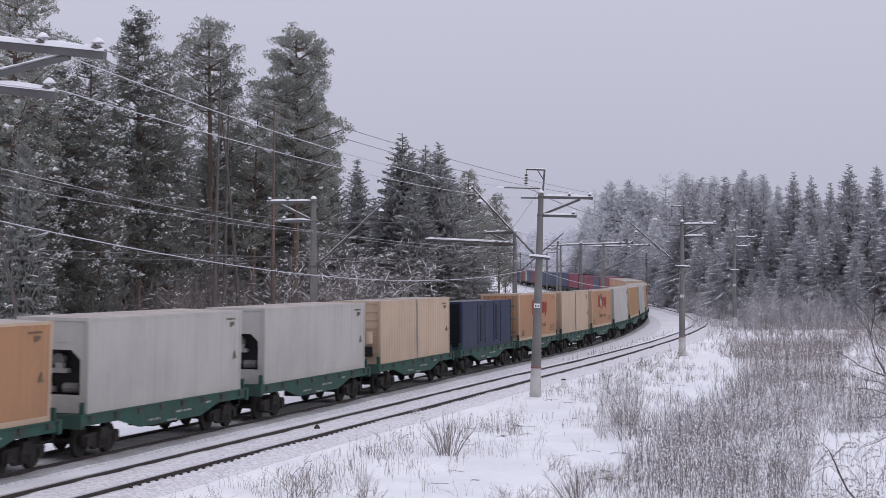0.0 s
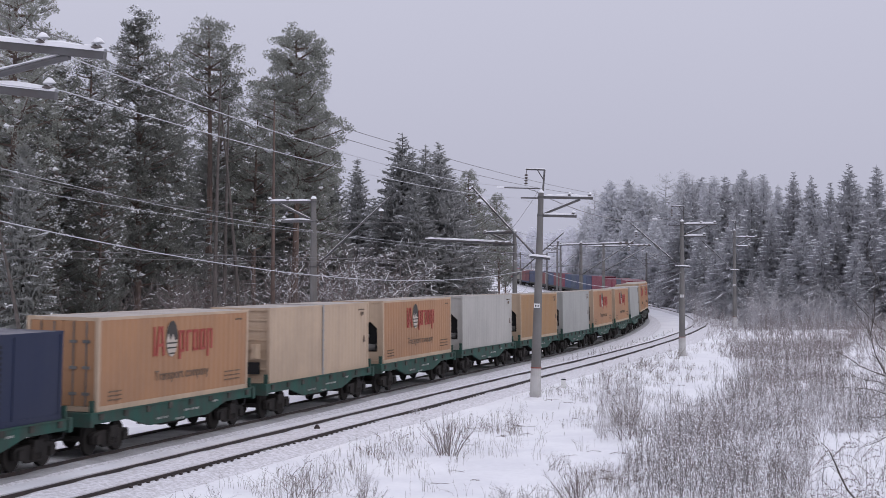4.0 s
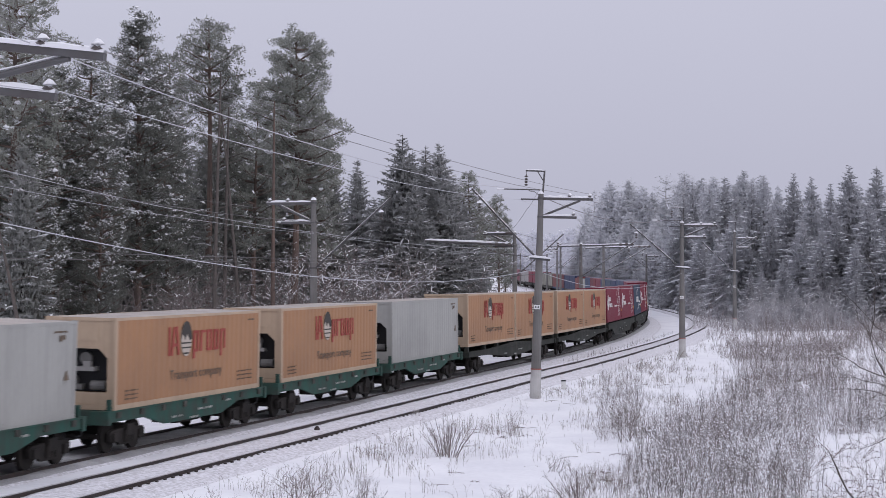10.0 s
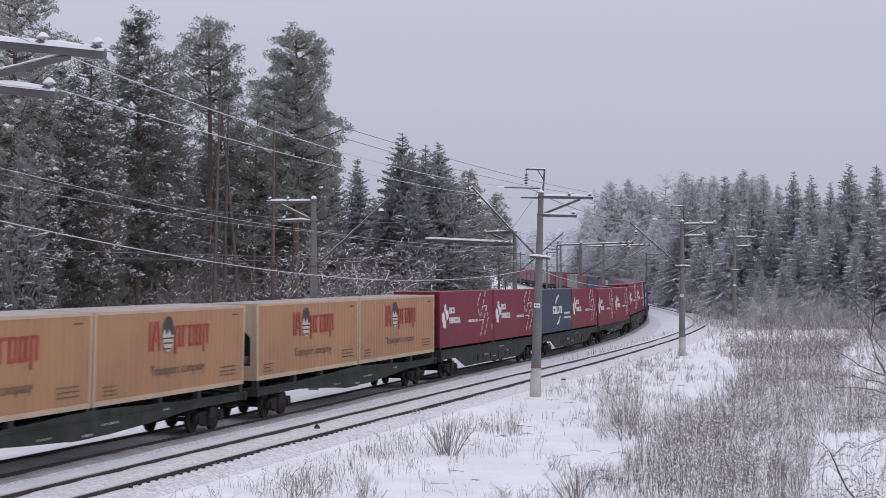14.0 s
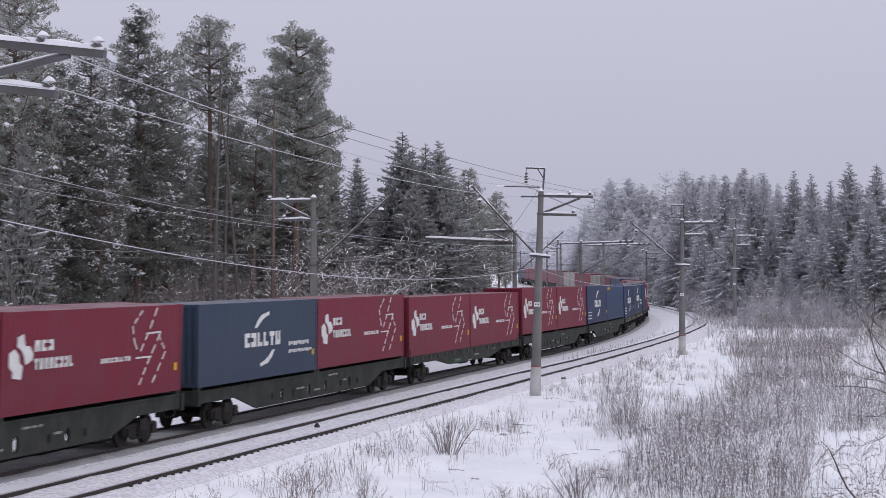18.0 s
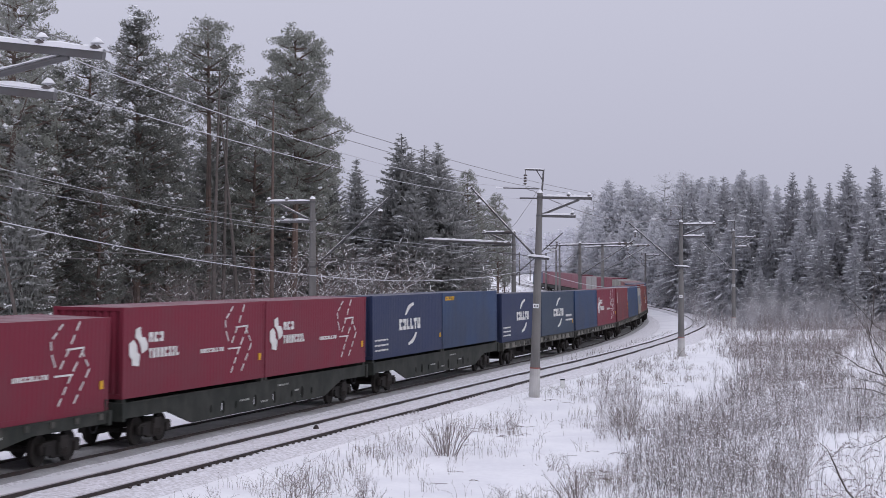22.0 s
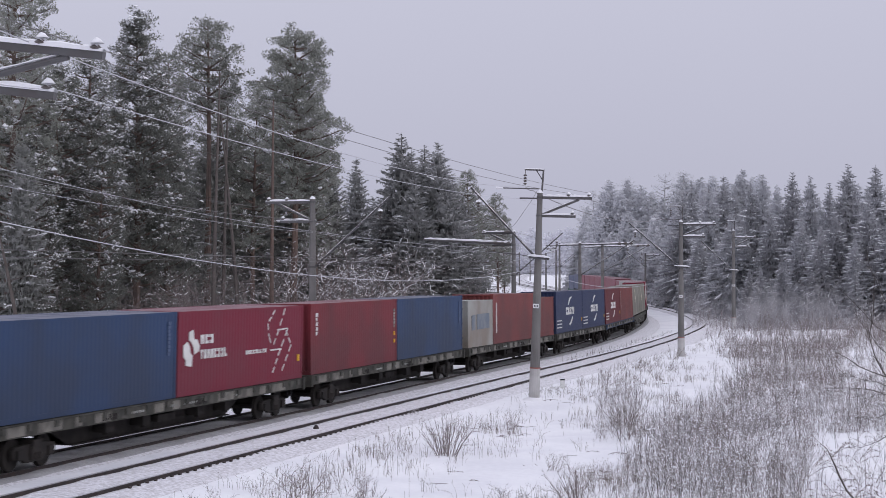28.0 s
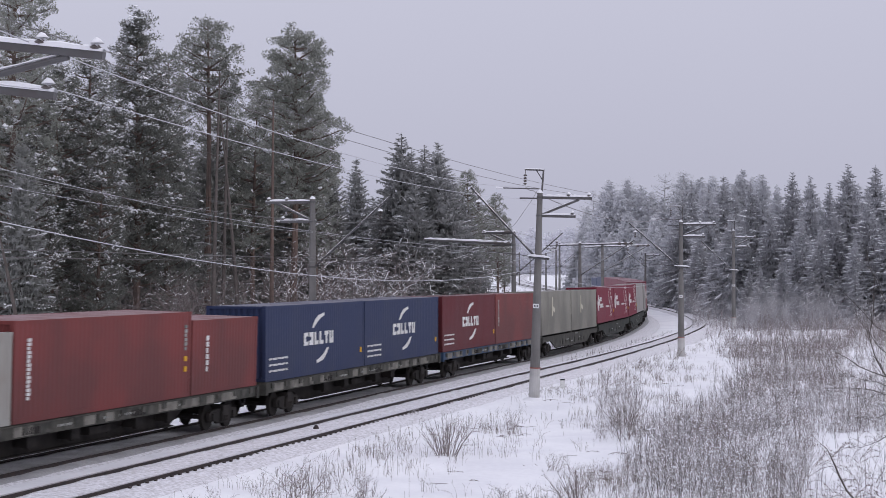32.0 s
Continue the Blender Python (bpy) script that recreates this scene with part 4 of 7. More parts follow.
LONG = [
    (204.4, "truss", DARKW, 1.52, ("globe", "globe")), (230.3, "truss", DARKW, 1.52, ("globe", "globe")),
    (256.0, "deep", DARKW, 1.62, ("bolt", "bolt")), (282.05, "deep", DARKW, 1.55, ("slate_swoosh", "bolt")), (307.6, "belly", DARKW, 1.38, ("bolt", "bolt")),
    (333.2, "deep", DARKW, 1.62, ("bolt", "bolt")), (358.9, "deep", DARKW, 1.60, ("blue_swoosh", "blue_yellow")),
    (384.7, "flat", GREYW, 1.41, ("blue_swoosh", "slate_swoosh")), (410.1, "flat", GREYW, 1.41, ("blue_plain", "bolt")), (435.7, "flat", GREYW, 1.41, ("brick", "blue_plain")),
    (461.5, "flat", GREYW, 1.40, ("grey_short", "rust_col", "rust_short")), (487.05, "flat", GREYW, 1.42, ("blue_swoosh", "blue_swoosh")),
    (512.5, "flat", BLUEW, 1.40, ("maroon_swoosh", "rust")), (538.1, "deep", GREYW, 1.45, ("olive", "olive")), (563.5, "deep", DARKW, 1.60, ("bolt", "bolt")),
    (589.1, "deep", DARKW, 1.55, ("bolt", "hazed_tan")), (614.8, "flat", GREYW, 1.41, ("hazed_tan", "hazed_red")), (640.5, "deep", DARKW, 1.60, ("hazed_red", "hazed_red")),
    (666.2, "deep", DARKW, 1.60, ("hazed_red", "hazed_red")), (691.9, "deep", DARKW, 1.60, ("hazed_red", "hazed_red")), (717.6, "deep", DARKW, 1.60, ("hazed_red", "hazed_blue"))]


def make_train():
    for u, kind in SHORT:
        mid = u + 6.1
        place(W_GREEN, "waggon_green", mid, 9.72)
        box_on(u, 1.35, kind, base=9.72, mid=mid, **KINDS[kind])
    for u, frame_kind, colour, deck, load in LONG:
        mid = u + 12.25
        label = {"truss": "dark flat waggon with raised container supports", "deep": "flat waggon with deep pierced side sills", "belly": "dark green waggon with bellied side sills",
                 "flat": "long flat waggon with straight side sills"}[frame_kind]
        label = {DARKW: "black ", GREYW: "weathered grey ", BLUEW: "blue "}[colour] + label
        place(lambda: waggon(frame_kind, colour, deck, 12.35, 19.0, label), (frame_kind, colour.name, deck), mid, 19.0)
        x = u
        for kind in load:
            box_on(x, deck, kind, base=19.0, mid=mid, **KINDS[kind])
            x += KINDS[kind].get("L", 12.19) + 0.12


make_train()


def motions():
    """The whole train rolls towards the eye at one speed."""
    for ob, mid, base, up in KEYED:
        shift = Matrix.Translation((up[0] - mid, 0, up[1])) if up else Matrix.Identity(4)
        walk(ob, [(t, train_pose(mid - gone(t), base) @ shift) for t in range(33)])


# ---------- overhead line ----------
FOCAL = 3197.0


def spot(px, d):
    """Across the view, at d metres ahead."""
    return (px - 784) / FOCAL * d


def level(py, d):
    return EYE[2] + (488.0 - py) / FOCAL * d


def beside(x, y):
    """The line's heading nearest to a place."""
    i = int(np.argmin((TX - x) ** 2 + (TY - y) ** 2))
    return float(TH[i])


def snow_strip(b, p, q, w, h, mi=0):
    """A rounded ridge of snow lying on a beam from p to q."""
    p, q = Vector(p), Vector(q)
    n = max(2, int((q - p).length / 0.25))
    d = (q - p).normalized()
    side = d.cross(Vector((0, 0, 1))).normalized() * w / 2
    prev = None
    for i in range(n + 1):
        c = p.lerp(q, i / n)
        hh = h * (0.75 + 0.5 * random.random()) * (0.5 if i in (0, n) else 1)
        ring = [c - side, c - side * 0.7 + Vector((0, 0, hh * 0.8)), c + side * 0.1 + Vector((0, 0, hh)), c + side * 0.75 + Vector((0, 0, hh * 0.75)), c + side]
        if prev:
            for j in range(4):
                b.face([prev[j], ring[j], ring[j + 1], prev[j + 1]], mi)
        prev = ring


def insulator(b, x, y, z, n=3, r=0.085, down=True):
    for i in range(n):
        zz = z - i * 0.13 if down else z + i * 0.13
        b.tube([(x, y, zz), (x, y, zz - 0.05), (x, y, zz - 0.09)], [r * 0.45, r, r * 0.4], 8)


def mast(px, base_py, top_py, d, lean=0.0, out=1, arms=True, bracket=True, reach=3.5, strut=(5.9, 9.2), label="", white=1.4, feed=(9.05, 8.2), r0=0.25, r1=0.125, plate=True, back=0.0):
    """A concrete catenary mast. out: +1 where its feeder arms point to the right of the line, -1 to the left."""
    x, y = spot(px, d), d
    th = beside(x, y)
    z0, z1 = level(base_py, d), level(top_py, d)
    h = z1 - z0
    mt = thing("catenary_mast", label or "round concrete catenary mast with snowy steel arms", "mast", "catenary masts")
    # own space: x to the right of the line, z up from the foot
    mt.matrix_basis = Matrix.Translation((x, y, z0)) @ Matrix.Rotation(-th, 4, "Z") @ Matrix.Rotation(lean, 4, "Y")
    b = Build()
    n = 7
    b.tube([(0, 0, h * i / n) for i in range(n + 1)], [r0 + (r1 - r0) * i / n for i in range(n + 1)], 16)
    part("post", b, CONCRETE, mt, smooth=False)
    b = Build()
    b.tube([(0, 0, h), (0, 0, h + 0.05), (0, 0, h + 0.12), (0, 0, h + 0.15)], [r1 + 0.02, r1 + 0.01, r1 * 0.7, 0.02], 12)
    part("snow_cap", b, SNOWCAP, mt, "snow on the mast's top", smooth=True)
    if white:
        b = Build()
        b.tube([(0, 0, -0.25), (0, 0, white)], [r0 + 0.012, r0 + 0.012 - 0.012 * white / h * 9], 16)
        part("painted_foot", b, WHITEWASH, mt, "whitewashed mast foot")
        b = Build()
        b.tube([(0, 0, white), (0, 0, white + 0.05)], r0 + 0.006, 16)
        part("red_ring", b, REDBAND, mt, "narrow red ring")
        b = Build()
        b.tube([(0, 0, -0.3), (0, 0, 0.0), (0, 0, 0.08)], [0.75, 0.5, 0.2], 14)
        part("snow_mound", b, SNOWCAP, mt, "snow drift round the foot", smooth=True)
    rz = lambda z: r0 + (r1 - r0) * z / h
    H = lambda z: z - z0
    if plate:
        b = Build()
        zz = h * 0.44
        b.box(-0.13, -rz(zz) - 0.03, zz, 0.15, -rz(zz) - 0.012, zz + 0.2)
        p = part("number_plate", b, PLATE, mt, "small white plate")
        b = Build()
        for i in range(3):
            b.box(-0.08 + i * 0.07, -rz(zz) - 0.036, zz + 0.06, -0.04 + i * 0.07, -rz(zz) - 0.031, zz + 0.14)
        part("plate_bars", b, INK, p)
    for zz in (H(feed[0]), H(feed[1]), H(strut[0])):
        b = Build()
        b.tube([(0, 0, zz - 0.04), (0, 0, zz + 0.04)], rz(zz) + 0.025, 14)
        part("clamp", b, STEEL, mt)
    s = out
    if arms:
        for zz, ln in ((H(feed[0]), 2.45), (H(feed[1]), 1.7)):
            b = Build()
            b.box(min(s * 0.1, s * ln), -0.06, zz - 0.07, max(s * 0.1, s * ln), 0.06, zz + 0.05)
            a = part("feeder_arm", b, STEEL, mt)
            b = Build()
            snow_strip(b, (s * 0.15, 0, zz + 0.05), (s * ln, 0, zz + 0.05), 0.15, 0.095)
            part("snow_ridge", b, SNOWCAP, a, "snow lying on the arm", smooth=True)
            for k in ((1.35, 2.3) if ln > 2 else (1.55,)):
                b = Build()
                insulator(b, s * k, 0, zz + 0.15, 1, 0.11, False)
                i = part("insulator", b, PORCELAIN, a)
                b = Build()
                b.tube([(s * k, 0, zz + 0.155), (s * k + 0.01, 0, zz + 0.175), (s * k - 0.01, 0, zz + 0.235), (s * k - 0.02, 0, zz + 0.265)], [0.10, 0.115, 0.06, 0.015], 9)
                part("snow_hat", b, SNOWCAP, a, "snow on the insulator", smooth=True)
        b = Build()
        b.tube([(s * 0.12, 0, H(feed[1]) + 0.05), (s * 1.85, 0, H(feed[0]) - 0.08)], 0.055, 6)
        snow_strip(b, (s * 0.2, 0, H(feed[1]) + 0.15), (s * 1.8, 0, H(feed[0]) - 0.03), 0.09, 0.03, 1)
        part("arm_brace", b, [STEEL, SNOWCAP], mt)
    if bracket:
        b = Build()
        b.tube([(0.05, 0, h - 0.7), (0.14, 0, h + 1.05)], 0.045, 6)
        b.tube([(0.16, 0, h + 1.05), (-0.75, 0, h + 1.07)], 0.04, 6)
        b.tube([(0.1, 0, h + 0.6), (-0.2, 0, h + 1.05)], 0.025, 6)
        snow_strip(b, (0.18, 0, h + 1.08), (-0.75, 0, h + 1.10), 0.08, 0.05, 1)
        part("top_bracket", b, [STEEL, SNOWCAP], mt)
        b = Build()
        b.tube([(-0.72, 0, h + 1.05), (-0.72, 0, h + 0.85)], 0.015, 5)
        insulator(b, -0.72, 0, h + 0.85, 4, 0.10)
        part("hanging_insulator", b, PORCELAIN, mt)
    # stub on the track side
    if arms and bracket:
        b = Build()
        b.tube([(-0.05, 0, H(9.0)), (-0.95, 0, H(9.0))], 0.04, 6)
        part("stub_arm", b, STEEL, mt)
        b = Build()
        b.tube([(-0.05, 0, H(9.44)), (-2.0, 0, H(9.46))], 0.03, 6)
        b.tube([(-1.75, 0, H(9.46)), (-2.1, 0, H(9.46))], 0.05, 8, 1)
        part("tension_rod", b, [STEEL, SNOWCAP], mt)
        b = Build()
        b.tube([(-0.4, -0.2, H(strut[0]) + 0.02), (0.55, -0.2, H(strut[0]) - 0.05)], 0.06, 6)
        snow_strip(b, (-0.45, -0.2, H(strut[0]) + 0.07), (0.6, -0.2, H(strut[0]) + 0.0), 0.2, 0.09, 1)
        part("collar_beam", b, [STEEL, SNOWCAP], mt, "short beam with snow on it")
    # the slanting cantilever over the track
    if reach:
        t = -s
        a0, a1 = Vector((t * 0.1, back * 0.0, H(strut[0]))), Vector((t * reach, back, H(strut[1])))
        b = Build()
        b.tube([a0, a1], 0.05, 8)
        snow_strip(b, a0.lerp(a1, 0.1) + Vector((0, 0, 0.04)), a1 + Vector((0, 0, 0.04)), 0.08, 0.025, 1)
        part("cantilever", b, [STEEL, SNOWCAP], mt)
        k = a0.lerp(a1, 0.88)
        b = Build()
        b.tube([k, k - Vector((0, 0, 0.3))], 0.02, 5)
        insulator(b, k.x, k.y, k.z - 0.3, 3, 0.11)
        part("hanging_insulator", b, PORCELAIN, mt)
        b = Build()
        b.tube([(k.x, k.y, k.z - 0.28), (k.x, k.y, k.z - 0.22), (k.x, k.y, k.z - 0.16)], [0.14, 0.12, 0.03], 10)
        part("snow_hat", b, SNOWCAP, mt, "snow on the insulator", smooth=True)
        b = Build()
        b.tube([(t * 0.1, back * 0, H(strut[0]) + 0.05), (t * reach * 0.75, back, H(strut[0]) + 0.25)], 0.02, 6)
        part("registration_arm", b, STEEL, mt)
    return mt


def make_masts():
    m = mast
    m(-126, 635, 76, 28.8, lean=radians(7), plate=False, label="concrete catenary mast with big snowy feeder arms", strut=(6.3, 9.3), reach=0, feed=(9.17, 8.47))
    m(947, 705, 341, 83.7, lean=radians(1.7), strut=(6.25, 9.45), reach=3.3, label="leaning concrete catenary mast with whitewashed foot")
    m(1207, 632, 392, 128.5, strut=(6.05, 9.2), reach=3.7, label="concrete catenary mast beside the outer rail")
    m(1300, 584, 408, 198, strut=(6.0, 9.2), reach=3.5, feed=(9.6, 8.6), label="grey concrete mast with three snowy arms")
    m(1243, 557, 441, 285, strut=(6.2, 9.0), reach=3.5, label="distant concrete mast on the bend", bracket=False)
    m(1162, 538, 452, 338, strut=(6.8, 9.0), reach=3.0, label="distant thin mast past the bend", bracket=False, white=0)
    m(555, 690, 352, 89, out=-1, bracket=False, white=0, strut=(5.85, 9.25), reach=3.95, feed=(9.05, 8.1), label="concrete mast before the pine wood", plate=False)
    m(911, 632, 410, 137, out=-1, bracket=False, white=0, strut=(5.45, 8.65), reach=3.75, feed=(8.65, 7.75), label="dark concrete mast behind the train", plate=False)
    m(1028, 596, 430, 172, out=-1, bracket=False, white=0, strut=(5.5, 8.8), reach=5.2, feed=(8.4, 7.6), label="dark concrete mast behind the train", plate=False, arms=False)
    m(1068, 573, 433, 212, out=-1, bracket=False, white=0, strut=(5.9, 8.9), reach=5.2, feed=(8.9, 8.0), label="dark concrete mast behind the train", plate=False, arms=False)
    for px, by, ty, d in ((992, 529, 430, 320), (986, 524, 436, 345), (921, 505, 446, 470), (968, 513, 447, 410), (903, 500, 440, 560), (884, 498, 452, 610), (940, 498, 452, 640), (1144, 545, 447, 300)):
        m(px, by, ty, d, out=1 if px == 1144 else -1, bracket=False, white=0, strut=(7.0, 9.3), reach=3.0, feed=(level(ty, d) - 0.4, level(ty, d) - 1.2), label="far thin mast in the winter haze", plate=False, r0=0.22, r1=0.14)


make_masts()


def make_cross_beams():
    """Snowy horizontal tubes on the masts behind the train."""
    for a, c, d, r in (((752, 424), (906, 431), 137, 0.10), ((990, 434), (1122, 430), 172, 0.07), ((1036, 437), (1152, 434), 212, 0.07), ((862, 411), (905, 410), 137, 0.05)):
        p, q = Vector((spot(a[0], d), d, level(a[1], d))), Vector((spot(c[0], d), d, level(c[1], d)))
        t = thing("cross_arm", "horizontal steel arm with a ridge of snow", "mast arm", "snowy cross arms")
        b = Build()
        b.tube([p, q], r, 8)
        part("tube", b, STEEL, t)
        b = Build()
        snow_strip(b, p + Vector((0, 0, r * 0.6)), q + Vector((0, 0, r * 0.6)), r * 2, r * 1.3)
        part("snow_ridge", b, SNOWCAP, t, "snow lying on the tube", smooth=True)
        for k in (0.82, 0.9, 0.97):
            b = Build()
            c0 = p.lerp(q, k)
            b.tube([c0 - Vector((0.12, 0, 0)), c0 + Vector((0.12, 0, 0))], r + 0.06, 8)
            part("insulator_disc", b, PORCELAIN, t)


make_cross_beams()


def wire(pts, sag, r, material, label):
    """Hangs from support to support."""
    b = Build()
    line = []
    for (p, q), g in zip(zip(pts, pts[1:]), sag):
        p, q = Vector(p), Vector(q)
        line += [p.lerp(q, i / 24) - Vector((0, 0, 4 * g * (i / 24) * (1 - i / 24))) for i in range(24)]
    b.tube(line + [Vector(pts[-1])], r, 4, 0, False)
    t = thing("overhead_wire", label, "wire", "overhead wires", data=b.mesh("overhead_wire", material))
    return t


def at(px, py, d):
    return (spot(px, d), d, level(py, d))


def make_wires():
    thin, fat = 0.007, 0.0105
    wire([at(-700, -300, 14), at(62, 66, 29), at(1011, 342, 84), at(1238, 391, 128.5), at(1317, 411, 198)], [0.2, 0.335, 0.3, 0.5], 0.0075, WIRE, "thin dark feeder wire between the masts")
    wire([at(-600, -290, 14), at(170, 84, 29), at(1048, 342, 84), at(1262, 391, 128.5), at(1343, 411, 198)], [0.2, 0.235, 0.15, 0.4], 0.0075, WIRE, "thin dark feeder wire between the masts")
    wire([at(-500, -150, 20), at(933, 331, 83.7), at(1180, 386, 128.5), at(1250, 440, 285)], [0.75, 0.75, 1.0], fat, WIREFROST, "frosted wire hung from the brackets")
    wire([at(-500, 40, 16), at(108, 160, 29), at(922, 351, 84), at(1178, 401, 128.5), at(1240, 445, 285)], [0.1, 0.35, 0.6, 1.0], 0.009, WIREFROST, "frosted lower feeder wire")
    wire([at(-420, 185, 40), at(556, 409, 89), at(911, 437, 137), at(1028, 452, 172), at(1068, 452, 212)], [0.35, 0.25, 0.4, 0.4], fat, WIREFROST, "frosted wire along the far masts")
    wire([at(-420, 240, 40), at(556, 411, 89), at(911, 447, 137), at(1028, 460, 172), at(1068, 458, 212)], [0.30, 0.25, 0.4, 0.4], 0.008, WIREFROST, "frosted wire along the far masts")
    wire([at(-200, 345, 30), at(946, 475, 83.5), at(1207, 481, 128.5), at(1300, 488, 198)], [0.95, 1.0, 1.2], fat, WIREFROST, "low frosted cable sagging between the masts")
    wire([at(-420, 190, 44), at(676, 386, 90), at(996, 430, 137), at(1120, 440, 172)], [0.5, 0.5, 0.4], thin, WIRE, "thin dark catenary wire over the far track")
    wire([at(933, 333, 83.6), at(946, 337, 83.6), at(960, 346, 83.6)], [0.03, 0.02], 0.012, WIRE, "short jumper wire at the mast's top")
    wire([at(952, 338, 83.4), at(930, 372, 83.2), at(906, 404, 83.0), at(880, 412, 82.8)], [0.05, 0.05, 0.05], 0.008, WIRE, "curved jumper wire beside the mast")
    wire([at(1180, 388, 128.2), at(1192, 392, 128.2), at(1203, 398, 128.2)], [0.03, 0.02], 0.012, WIRE, "short jumper wire at the mast's top")
    wire([at(960, 346, 83.7), at(1177, 387, 128.4)], [0.6], 0.016, WIRE, "heavy dark wire between two masts")
    st = [-40, -5, 47, 92, 150, 200, 260, 330, 420]
    for side, who in ((0, "near"), (-APART, "far")):
        wire([tuple(on_line(s, side, 6.05, side)) for s in st], [0.03] * 8, 0.009, WIRE, "straight contact wire over the %s track" % who)
    wire([tuple(on_line(s, 0, 8.2)) for s in st[1:]], [0.9, 0.8, 0.8, 0.8, 0.8, 0.8, 0.8], 0.009, WIRE, "thin catenary wire over the near track")


make_wires()


# ---------- trees ----------
def tri(b, p, q, r, mi=0):
    b.face([p, q, r], mi)


def spruce_meshes(name, H, R, rng, needle, snow=0.4, start=0.05, step=0.45, per=9, seg=4, curtain=0.45, fine=0.3, taper=0.85, fat=1.0, core=0.5, pillow=0.0, bark=None, drop=0.5, load=1.0):
    """Trunk, needles and snow of a spruce of height H: drooping boughs with hanging sprays, snow lying along their backs."""
    t = Build()
    t.tube([(0, 0, -0.4), (0, 0, H * 0.4), (0, 0, H * 0.98)], [0.010 * H + 0.05, 0.007 * H + 0.03, 0.015], 7)
    g, s = Build(), Build()
    z, seed = H * start, rng.uniform(0, 90)
    while z < H * 0.985:
        k = z / H
        reach = R * ((1 - k) ** taper) * (1 + 0.22 * noise.noise((z * 0.55, seed, 0))) + 0.10
        n = max(4, int(per * (0.5 + 0.55 * (1 - k))))
        turn = rng.random() * 6.28
        for i in range(n):
            a = turn + i * 6.283 / n + rng.uniform(-0.3, 0.3)
            dx, dy = math.cos(a), math.sin(a)
            L = reach * rng.uniform(0.66, 1.08) * (1 + 0.18 * noise.noise((dx * 1.5, dy * 1.5 + seed, z * 0.35)))
            side = Vector((-dy, dx, 0))
            out = Vector((dx, dy, 0))
            droop = drop - (drop + 0.42) * k + rng.uniform(-0.1, 0.14)
            zz = z + rng.uniform(-0.5, 0.5) * step
            m = max(2, min(seg, int(L / 0.45) + 1))
            pts = [out * L * q + Vector((0, 0, zz - droop * L * q ** 1.25 + 0.24 * L * max(0.0, q - 0.6))) for q in (j / m for j in range(m + 1))]
            heavy = rng.random() < snow
            for j in range(m):
                p, q = pts[j], pts[j + 1]
                f = (j + 0.5) / m
                w = fat * min(0.9, L * 0.30) * math.sin(math.pi * (0.2 + 0.72 * f)) + 0.06
                for sg in (-1, 1):
                    tri(g, p, q, p.lerp(q, rng.uniform(0.4, 1.1)) + out * w * 0.5 + side * (sg * w * rng.uniform(0.6, 1.2)) - Vector((0, 0, rng.uniform(0.0, 0.25) * w)))
                c = max(1, int((q - p).length / fine))
                for h in range(c):
                    o = p.lerp(q, (h + rng.random()) / c)
                    for sg in (-1, 1):
                        b0 = o + side * (sg * w * rng.uniform(0.0, 0.8))
                        e = (out * rng.uniform(0.3, 1.0) + side * (sg * rng.uniform(0.0, 1.1))) * fine * 0.75
                        dn = curtain * rng.uniform(0.35, 1.2) * min(1.0, 0.12 + L / 2.2)
                        tri(g, b0 - e, b0 + e, b0 + e * rng.uniform(-0.6, 0.9) - Vector((0, 0, dn)))
                if pillow and f > 0.35 and rng.random() < pillow:
                    for _ in range(rng.choice((1, 2, 3, 5))):
                        lump(s, p.lerp(q, rng.uniform(-0.2, 1.3)) + side * rng.uniform(-0.7, 0.7) * w + Vector((0, 0, rng.uniform(-0.08, 0.06))), rng.uniform(0.04, 0.11) + 0.12 * rng.random() ** 4, rng)
            if heavy and m >= 3 and L > 0.5:
                i0 = max(rng.randrange(1, m), m - 2 if load > 1 else 1)
                roll = [q + Vector((0, 0, 0.05 * load)) + side * rng.uniform(-0.12, 0.12) for q in pts[i0:m + 1]]
                roll.insert(0, pts[i0].lerp(pts[i0 - 1], rng.uniform(0.2, 0.9)) + Vector((0, 0, 0.04)))
                if rng.random() < 0.5:
                    roll[-1] = roll[-1] + out * 0.12 * L - Vector((0, 0, rng.uniform(0.0, 0.25) * load))
                s.tube(roll, [rng.uniform(0.045, 0.095) * load * (0.45 if q in (0, len(roll) - 1) else 1.0) for q in range(len(roll))], 5)
            e = 0.05 + 0.04 * L
            tri(g, pts[-1] + side * e, pts[-1] - side * e, pts[-1] + out * 3 * e + Vector((0, 0, 0.5 * e)))
        # the inner boughs close the crown
        if core and k < 0.93:
            n = int(6.283 * reach * core / (1.0 * fine)) + 3
            for i in range(n):
                a = turn + i * 6.283 / n + rng.uniform(-0.25, 0.25)
                r0 = reach * core * rng.uniform(0.45, 1.3)
                w, h, zz = rng.uniform(0.05, 0.11) * fine / 0.16, rng.uniform(0.25, 0.6), z + rng.uniform(-0.5, 0.5) * step
                c, sd = Vector((math.cos(a) * r0, math.sin(a) * r0, zz)), Vector((-math.sin(a), math.cos(a), rng.uniform(-0.5, 0.5)))
                tri(g, c - sd * w, c + sd * w, Vector((c.x * rng.uniform(0.8, 1.15), c.y * rng.uniform(0.8, 1.15), zz - h)))
        z += step * (0.5 + 0.65 * (1 - k)) * rng.uniform(0.8, 1.2)
    for a in (0, 2.1, 4.2):
        tri(g, Vector((0.05 * math.cos(a), 0.05 * math.sin(a), H * 0.955)), Vector((-0.05 * math.cos(a), -0.05 * math.sin(a), H * 0.955)), Vector((0, 0, H)))
